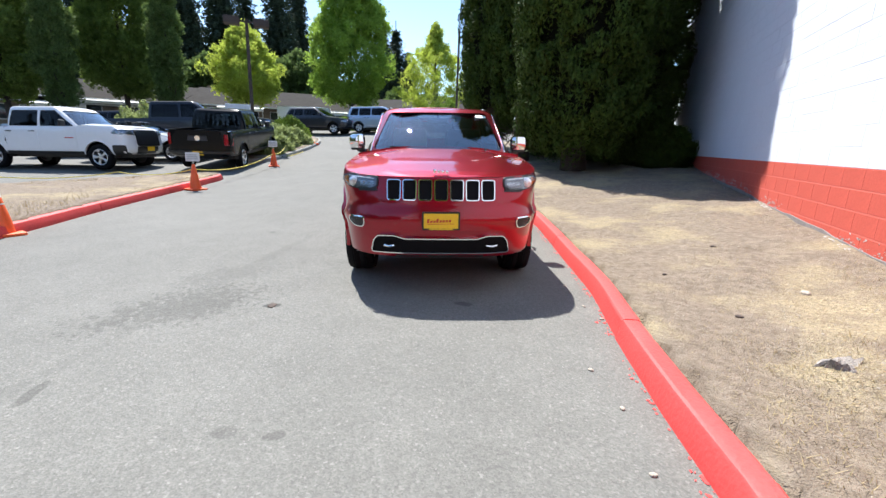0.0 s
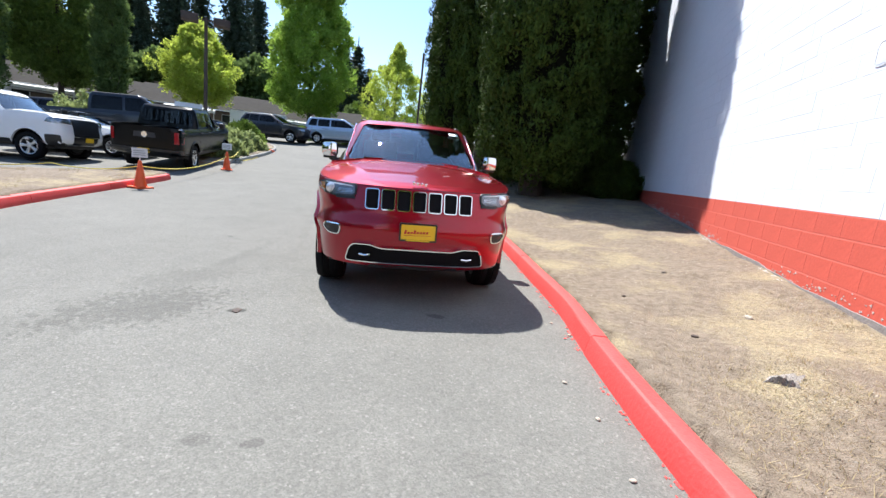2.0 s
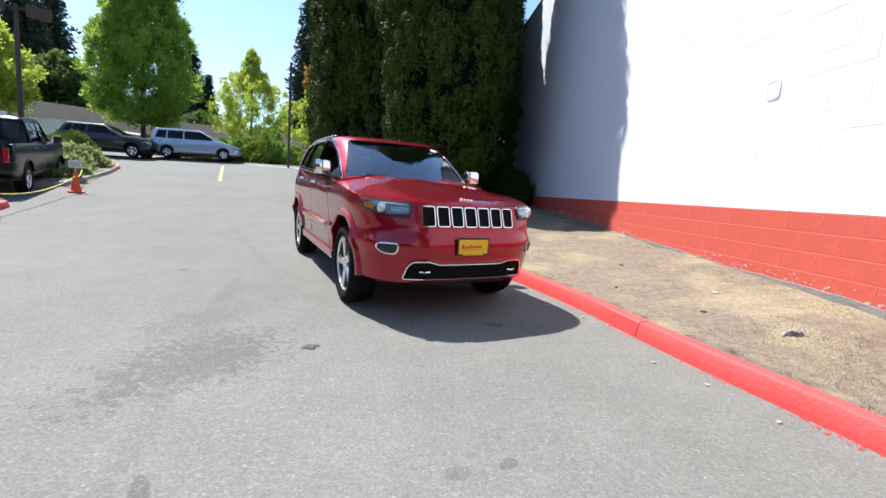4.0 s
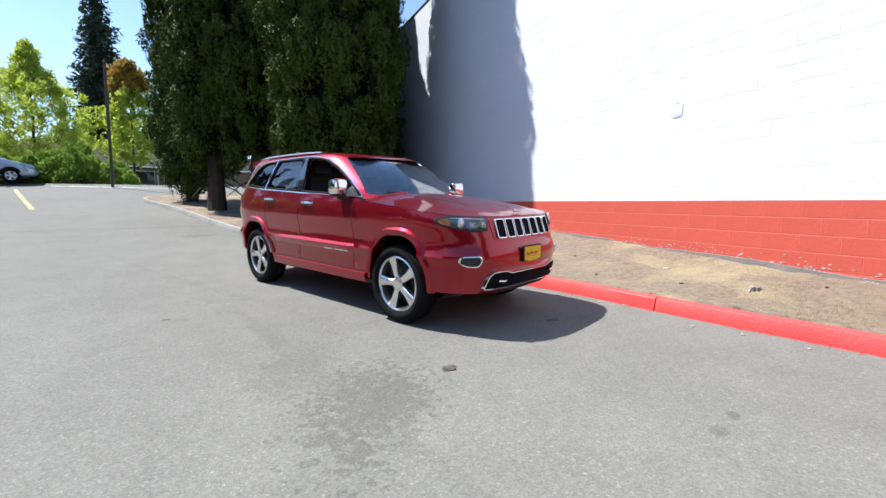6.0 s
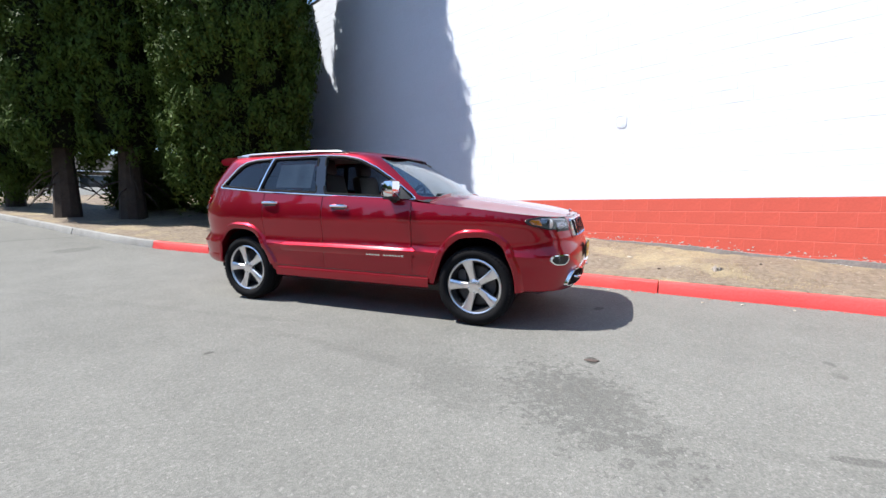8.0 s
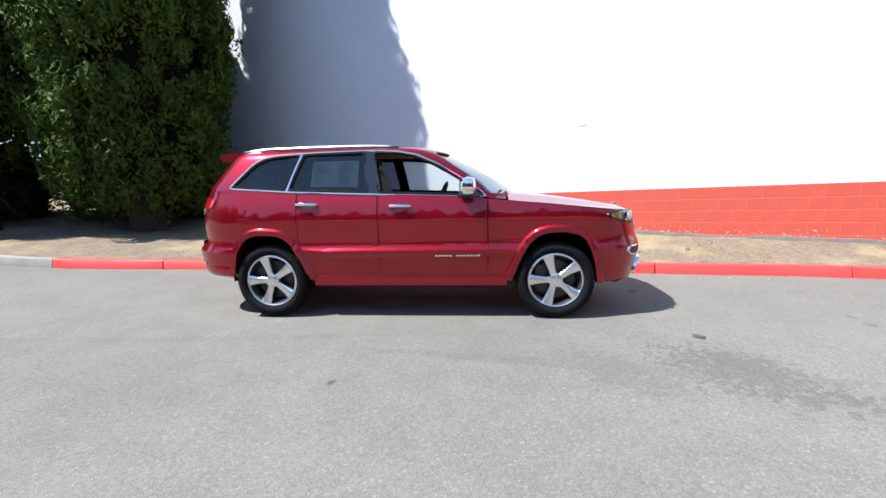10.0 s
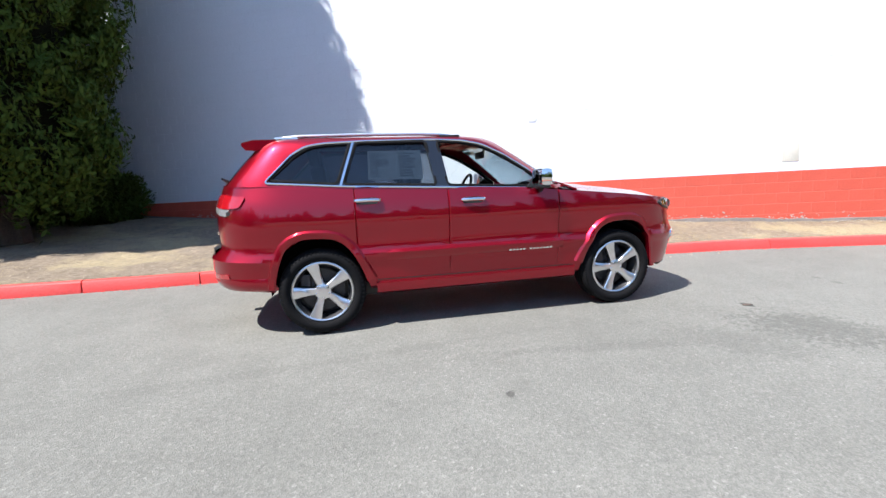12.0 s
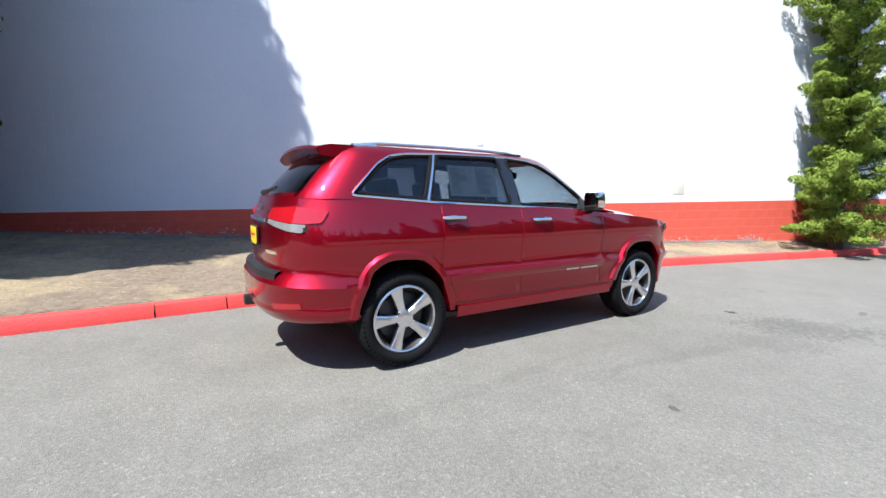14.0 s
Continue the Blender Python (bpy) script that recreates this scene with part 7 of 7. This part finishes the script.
for az, d, rz, ln, aw, sd in ((-66, 62, 55, 26, ((-6, 5), (4, 4)), 1), (-52, 60, 48, 22, ((-7, 5), (3, 5)), 2), (-39.5, 58, 38, 18, ((-7, 4.5), (2, 5)), 3), (-29.0, 60, 24, 22, ((-9, 4), (4, 5)), 4), (-15.0, 58, 12, 24, ((-10, 6), (3, 5)), 5), (-2.0, 62, 2, 20, ((-8, 5),), 6)):
    x, y = polar(az, d)
    house(x, y, rz, ln, aw, sd)

x, y = polar(-37.8, 52)
tr = thing("box_trailer", "white box trailer parked before the houses", "trailer", pose(x, y, float(gz(x, y)), 0, 0, 30))
part("box", Geo().box(0, 0, 1.65, 5.4, 2.2, 2.0, 0.06), M_WHITEBOX, tr)
part("roof_trim", Geo().box(0, 0, 2.68, 5.44, 2.24, 0.06, 0.01), M_ALLOY, tr)
for sx in (-0.6, 0.6):
    w_ = part("wheel", Geo().lathe([(-1.16, 0.001), (-1.16, 0.2), (-1.18, 0.36), (-0.98, 0.36), (-0.98, 0.001)], "y", 20, (sx, 0, 0.36)), M_TYRE, tr)
part("chassis", Geo().box(0.3, 0, 0.5, 7.0, 1.2, 0.2, 0.02), M_BLACK, tr)
x, y = polar(-45.2, 28)
bn = thing("banner_panel", "pale printed banner panel on posts behind the trucks", "banner", pose(x, y, float(gz(x, y)), 0, 0, 40))
part("panel", Geo().box(0, 0, 1.75, 1.3, 0.06, 0.9, 0.01), M_WHITEBOX, bn)
for sx in (-0.7, 0.7):
    part("post", Geo().tube([(sx, 0.08, -0.1), (sx * 0.8, 0.08, 2.2)], 0.04, 6), M_POLE, bn)

# ---- small things on the bank and the pavement ----


def pebble(name, label, cat, x, y, sx, sy, sz, ma, seed, zf=bank_z, sink=0.3, detail=2):
    bm = bmesh.new()
    bmesh.ops.create_icosphere(bm, subdivisions=detail, radius=1)
    r = random.Random(seed)
    for v in bm.verts:
        k = 1 + 0.28 * noise.noise(v.co * 1.3 + Vector((seed, 0, 0))) + 0.12 * noise.noise(v.co * 4 + Vector((0, seed, 0)))
        v.co = Vector((v.co.x * sx, v.co.y * sy, v.co.z * sz)) * k
    me = bpy.data.meshes.new(name)
    bm.to_mesh(me)
    bm.free()
    me.materials.append(ma)
    me.polygons.foreach_set("use_smooth", [detail > 1] * len(me.polygons))
    ob = new(name, me)
    ob.matrix_basis = pose(x, y, float(zf(x, y)) + sz * (1 - 2 * sink), 0, 0, r.uniform(0, 360))
    return tagged(ob, label, cat)


pebble("stone", "pale flat stone lying on the dry soil", "stone", 1.57, 4.0, 0.05, 0.035, 0.018, M_ROCK, 4)
st = thing("tree_stump", "low weathered grey splintered tree stump in dry grass", "stump", pose(1.30, 2.70, float(bank_z(1.30, 2.70)) - 0.02, 0, 0, 20))
r_ = random.Random(8)
g = Geo()
rows = []
for u in np.linspace(0, 1, 7):
    rows.append([((0.17 - 0.05 * u + 0.035 * math.sin(3 * a + 1) + 0.02 * math.sin(7 * a)) * math.cos(a), (0.11 - 0.03 * u + 0.025 * math.cos(4 * a)) * math.sin(a), -0.03 + u * (0.085 + 0.035 * math.sin(2 * a + 0.5) + 0.02 * math.sin(9 * a))) for a in np.linspace(0, 2 * math.pi, 33)])
g.grid(rows)
g.f.append(tuple(6 * 33 + k for k in range(32)))
part("stump_body", g, M_STUMP, st)
st.scale = (0.58, 0.58, 0.75)
for k in range(3):
    a = k * 2.1 + 0.4
    part("root", Geo().tube([(0.08 * math.cos(a), 0.06 * math.sin(a), 0.04), (0.17 * math.cos(a), 0.12 * math.sin(a), 0.025), (0.24 * math.cos(a + 0.2), 0.17 * math.sin(a + 0.2), -0.02)], [0.035, 0.028, 0.012], 6), M_STUMP, st)
for k, (x, y) in enumerate(((0.98, 3.35), (0.62, 4.35), (1.85, 2.3), (1.2, 5.4))):
    pebble("bark_chip", "dark brown bark chip on the soil", "debris", x, y, 0.03, 0.018, 0.012, M_DARKDEBRIS, 20 + k)
for k, (x, y) in enumerate(((0.05, 2.55), (-0.05, 3.62), (0.10, 3.40), (0.33, 1.75), (-0.25, 4.1), (0.22, 2.2))):
    pebble("gravel_stone", "small pale stone in the gutter by the kerb", "stone", x, y, 0.018, 0.013, 0.008, M_ROCK, 40 + k, gz, 0.2)
pebble("asphalt_lump", "dark asphalt lump on the pavement", "debris", -2.47, 2.66, 0.055, 0.035, 0.006, M_DARKDEBRIS, 60, gz, 0.35)


def scatter(name, label, n, seed, x0, x1, y0, y1, maker, material, inside):
    """Many small things as one mesh."""
    r = np.random.RandomState(seed)
    X, Y = r.uniform(x0, x1, n * 3), r.uniform(y0, y1, n * 3)
    ok = inside(X, Y)
    X, Y = X[ok][:n], Y[ok][:n]
    v, f = maker(r, X, Y)
    me = bpy.data.meshes.new(name)
    me.from_pydata(v, [], f)
    me.materials.append(material)
    return tagged(new(name, me), label, "ground cover", kind="stuff")


def blades(zf, h0, h1, lean, width):
    def make(r, X, Y):
        Z = zf(X, Y)
        n = len(X)
        a = r.uniform(0, 6.283, n)
        h = r.uniform(h0, h1, n)
        l = r.uniform(0.2, 1.0, n) * lean
        dx, dy = np.cos(a), np.sin(a)
        wx, wy = -dy * width, dx * width
        v = np.stack([np.stack([X - wx, Y - wy, Z - 0.01], 1), np.stack([X + wx, Y + wy, Z - 0.01], 1), np.stack([X + dx * l, Y + dy * l, Z + h], 1)], 1).reshape(-1, 3)
        return v.tolist(), np.arange(n * 3).reshape(-1, 3).tolist()
    return make


def patchy(seed, cut, base):
    return lambda X, Y: (rough2(X, Y, 1.6, seed) + 0.5 * rough2(X, Y, 5.0, seed + 1) > cut) & base(X, Y)


on_bank = lambda X, Y: (signed(KERB_C, X, Y) > 0.2) & (X < WALL_X - 0.03)
scatter("dry_grass", "flattened dry straw-coloured grass on the bank", 26000, 3, -3.5, 2.28, -4.5, 12.5, blades(bank_z, 0.003, 0.016, 0.08, 0.0035), M_STRAW, patchy(5, 0.02, on_bank))
on_near = lambda X, Y: on_bank(X, Y) & (((X - 1.35) ** 2 + (Y - 2.3) ** 2 < 0.7) | (X > WALL_X - 0.35))
scatter("grass_tufts", "taller dry grass by the stump and along the wall", 12000, 4, -0.5, 2.28, -3.5, 9.0, blades(bank_z, 0.004, 0.04, 0.09, 0.003), M_STRAW, patchy(9, 0.05, on_near))
isle_z = lambda X, Y: gz(X, Y) + 0.16
scatter("island_grass", "dry yellow grass on the island", 16000, 6, -13, -4, -4, 9.5, blades(isle_z, 0.02, 0.09, 0.08, 0.006), M_STRAW, patchy(13, -0.05, lambda X, Y: -signed(ISLE_A[::2], X, Y) > 0.25))


def grit(zf, s0, s1):
    def make(r, X, Y):
        Z = zf(X, Y)
        n = len(X)
        s = r.uniform(s0, s1, n)
        q = np.array([(1, 0, 0), (-0.5, 0.87, 0), (-0.5, -0.87, 0), (0, 0, 0.8)])
        v = []
        rot = r.uniform(0, 6.283, n)
        c, d = np.cos(rot), np.sin(rot)
        for k in range(4):
            v.append(np.stack([X + s * (q[k][0] * c - q[k][1] * d), Y + s * (q[k][0] * d + q[k][1] * c), Z + s * q[k][2] - 0.002], 1))
        v = np.stack(v, 1).reshape(-1, 3)
        b = (np.arange(n) * 4)[:, None]
        f = np.concatenate([b + np.array([[0, 1, 3]]), b + np.array([[1, 2, 3]]), b + np.array([[2, 0, 3]])], 0)
        return v.tolist(), f.tolist()
    return make


scatter("soil_pebbles", "small stones and clods on the dry soil", 4200, 15, -3.5, 2.28, -3.5, 11.5, grit(bank_z, 0.003, 0.011), M_ROCK, on_bank)
near_kerb = lambda X, Y: (signed(KERB_C, X, Y) < -0.04) & (signed(KERB_C, X, Y) > -0.35)
scatter("gutter_grit", "fine grit and dust in the gutter", 2600, 16, -4.0, 2.0, -4.0, 12.0, grit(gz, 0.002, 0.007), M_ROCK, near_kerb)

def flakes(zf, s0, s1):
    """Thin irregular chips lying flat."""
    def make(r, X, Y):
        Z = zf(X, Y)
        n = len(X)
        s = r.uniform(s0, s1, n) ** 1.0
        v = []
        for k in range(5):
            a = k * 1.2566 + r.uniform(-0.4, 0.4, n)
            q = s * r.uniform(0.5, 1.2, n)
            v.append(np.stack([X + q * np.cos(a), Y + q * np.sin(a) * 1.5, Z + 0.0035], 1))
        return np.stack(v, 1).reshape(-1, 3).tolist(), np.arange(n * 5).reshape(-1, 5).tolist()
    return make


def drift(seed, lo, hi):
    return lambda X, Y: (signed(KERB_C, X, Y) < -lo) & (signed(KERB_C, X, Y) > -lo - np.clip(hi * (0.95 + 2.0 * rough2(X, Y, 4.0, seed)), 0.0, hi * 1.7))


scatter("paint_overspray", "ragged red paint overspray on the asphalt along the kerb", 19000, 17, -4.0, 2.2, -5.0, 11.7, flakes(gz, 0.003, 0.013), M_KERBRED, drift(4, 0.03, 0.055))

scatter("foot_flakes", "pale paint flakes fallen along the foot of the wall", 450, 18, 2.18, 2.27, -3.0, 12.0, flakes(lambda X, Y: bank_z(X, Y) + 0.004, 0.004, 0.015), M_PAPER, patchy(21, 0.06, on_bank))

# vent plate and patches on the wall
vp = thing("wall_vent", "painted-over square vent cover on the white wall", "vent", pose(WALL_X, 4.52, 2.63))
part("cover", Geo().box(-0.001, 0, 0, 0.006, 0.18, 0.18, 0.002), M_WHITEWALL, vp)
part("rim", ring_plate(rounded([(-0.085, -0.1), (0.085, -0.1), (0.085, 0.1), (-0.085, 0.1)], 0.05), 0.010, lambda u, v, o: (-0.001 - o, u, v), 0.0, 0.006), mat("grey_sealant", (0.56, 0.58, 0.62), 0.8, 0, 0.25, 20, 80), vp)
vp = thing("wall_plate", "beige patch plate on the white wall", "plate", pose(WALL_X, -0.24, 1.68))
part("cover", Geo().box(-0.002, 0, 0, 0.01, 0.29, 0.48, 0.002), mat("beige_paint", (0.54, 0.53, 0.48), 0.8, 0, 0.08), vp)

# ---- wall blocks, last ----
BW, BH = 0.406, 0.203
_r = random.Random(11)


def block_shape(geo, y0, y1, z0, z1, x, j=0.0018, b=0.0012):
    """One block face with arrises, standing proud of its joints."""
    y0, y1, z0, z1 = y0 + j * 0.2, y1 - j * 0.2, z0 + j, z1 - j
    d = _r.uniform(-0.001, 0.001)
    vs = [(x + 0.0025, y0, z0), (x + 0.0025, y1, z0), (x + 0.0025, y1, z1), (x + 0.0025, y0, z1),
          (x + d, y0 + b, z0 + b), (x + d, y1 - b, z0 + b), (x + d, y1 - b, z1 - b), (x + d, y0 + b, z1 - b)]
    return geo.add(vs, [(4, 7, 6, 5), (0, 4, 5, 1), (1, 5, 6, 2), (2, 6, 7, 3), (3, 7, 4, 0)])


def joined(name, geo, material, parent, label):
    me = bpy.data.meshes.new(name)
    me.from_pydata(geo.v, [], geo.f)
    me.materials.append(material)
    ob = part(name, me, material, parent, label)
    ob["kind"] = "stuff"
    return ob


white = Geo()
z, row = BAND, 0
while z < WALL_TOP - 0.05:
    y = WALL_Y0 - (BW / 2 if row % 2 else 0)
    while y < WALL_Y1 - 0.01:
        a, b = max(y, WALL_Y0), min(y + BW, WALL_Y1)
        if b - a > 0.05:
            block_shape(white, a, b, z, min(z + BH, WALL_TOP), WALL_X, 0.002, 0.002)
        y += BW
    z += BH
    row += 1
joined("block_courses", white, M_WHITEWALL, wall_west, "white-painted blocks in running bond")

near_mesh, rest, made = None, Geo(), 0
for row in range(7):
    z1 = BAND - row * BH
    y = WALL_Y0 - (BW / 2 if row % 2 else 0)
    while y < WALL_Y1 - 0.01:
        a, b = max(y, WALL_Y0), min(y + BW, WALL_Y1)
        buried = z1 < np.interp((a + b) / 2, BASE_Y, BASE_Z) - 0.05
        if b - a > 0.3 and not buried:
            if -4.2 < a < 13.5 and made < 300:
                if near_mesh is None:
                    near_mesh = block_shape(Geo(), 0, BW, -BH, 0, 0, 0.005, 0.004).mesh("block", 0)
                    near_mesh.materials.append(M_REDWALL)
                part("block", near_mesh, None, wall_band, at=pose(WALL_X, a, z1))
                made += 1
            else:
                block_shape(rest, a, b, z1 - BH, z1, WALL_X, 0.005, 0.004)
        y += BW
joined("block_rest", rest, M_REDWALLJ, wall_band, "red-painted blocks")
foot = Geo()
rows = []
for y in np.arange(-10, 20, 0.25):
    zb = float(np.interp(y, BASE_Y, BASE_Z))
    h = float(np.interp(y, [-4, 1, 5, 8], [0.018, 0.05, 0.05, 0.018])) + 0.012 * math.sin(y * 2.3) + 0.012 * math.sin(y * 0.7 + 1) + _r.uniform(-0.01, 0.012)
    rows.append([(WALL_X - 0.006, y, zb - 0.2), (WALL_X - 0.006, y, zb + max(h, 0.01)), (WALL_X + 0.01, y, zb + max(h, 0.01) + 0.012)])
foot.grid(rows)
tagged(part("wall_footing", foot, M_FOOTING), "bare flaking concrete along the foot of the wall", "trim", kind="structure")


def wall_chips(n, seed):
    """Small ragged chips where the red paint has flaked off low on the wall, in clusters."""
    r = np.random.RandomState(seed)
    g = Geo()
    centres = r.uniform(-3.5, 12.5, 46)
    for k in range(n):
        y = centres[r.randint(46)] + r.normal(0, 0.16)
        z = float(np.interp(y, BASE_Y, BASE_Z)) + 0.03 + abs(r.normal(0, 0.055))
        q = r.uniform(0.004, 0.016) * (1.6 if r.rand() < 0.12 else 1.0)
        a = np.sort(r.uniform(0, 6.283, 6))
        w = q * r.uniform(0.5, 1.2, 6)
        ring = [(y + 1.5 * ww * math.cos(aa), z + ww * math.sin(aa)) for aa, ww in zip(a, w)]
        g.add([(WALL_X - 0.0035, u, v) for u, v in ring] + [(WALL_X + 0.004, u, v) for u, v in ring], [tuple(range(6))] + [(i, (i + 1) % 6, 6 + (i + 1) % 6, 6 + i) for i in range(6)])
    return g


joined("flaked_spots", wall_chips(620, 31), mat("flaked_plaster", (0.42, 0.37, 0.35), 0.9, 0, 0.3, 8, 60, spread=0.6, island=True), wall_band, "pale spots of flaked paint low on the wall")
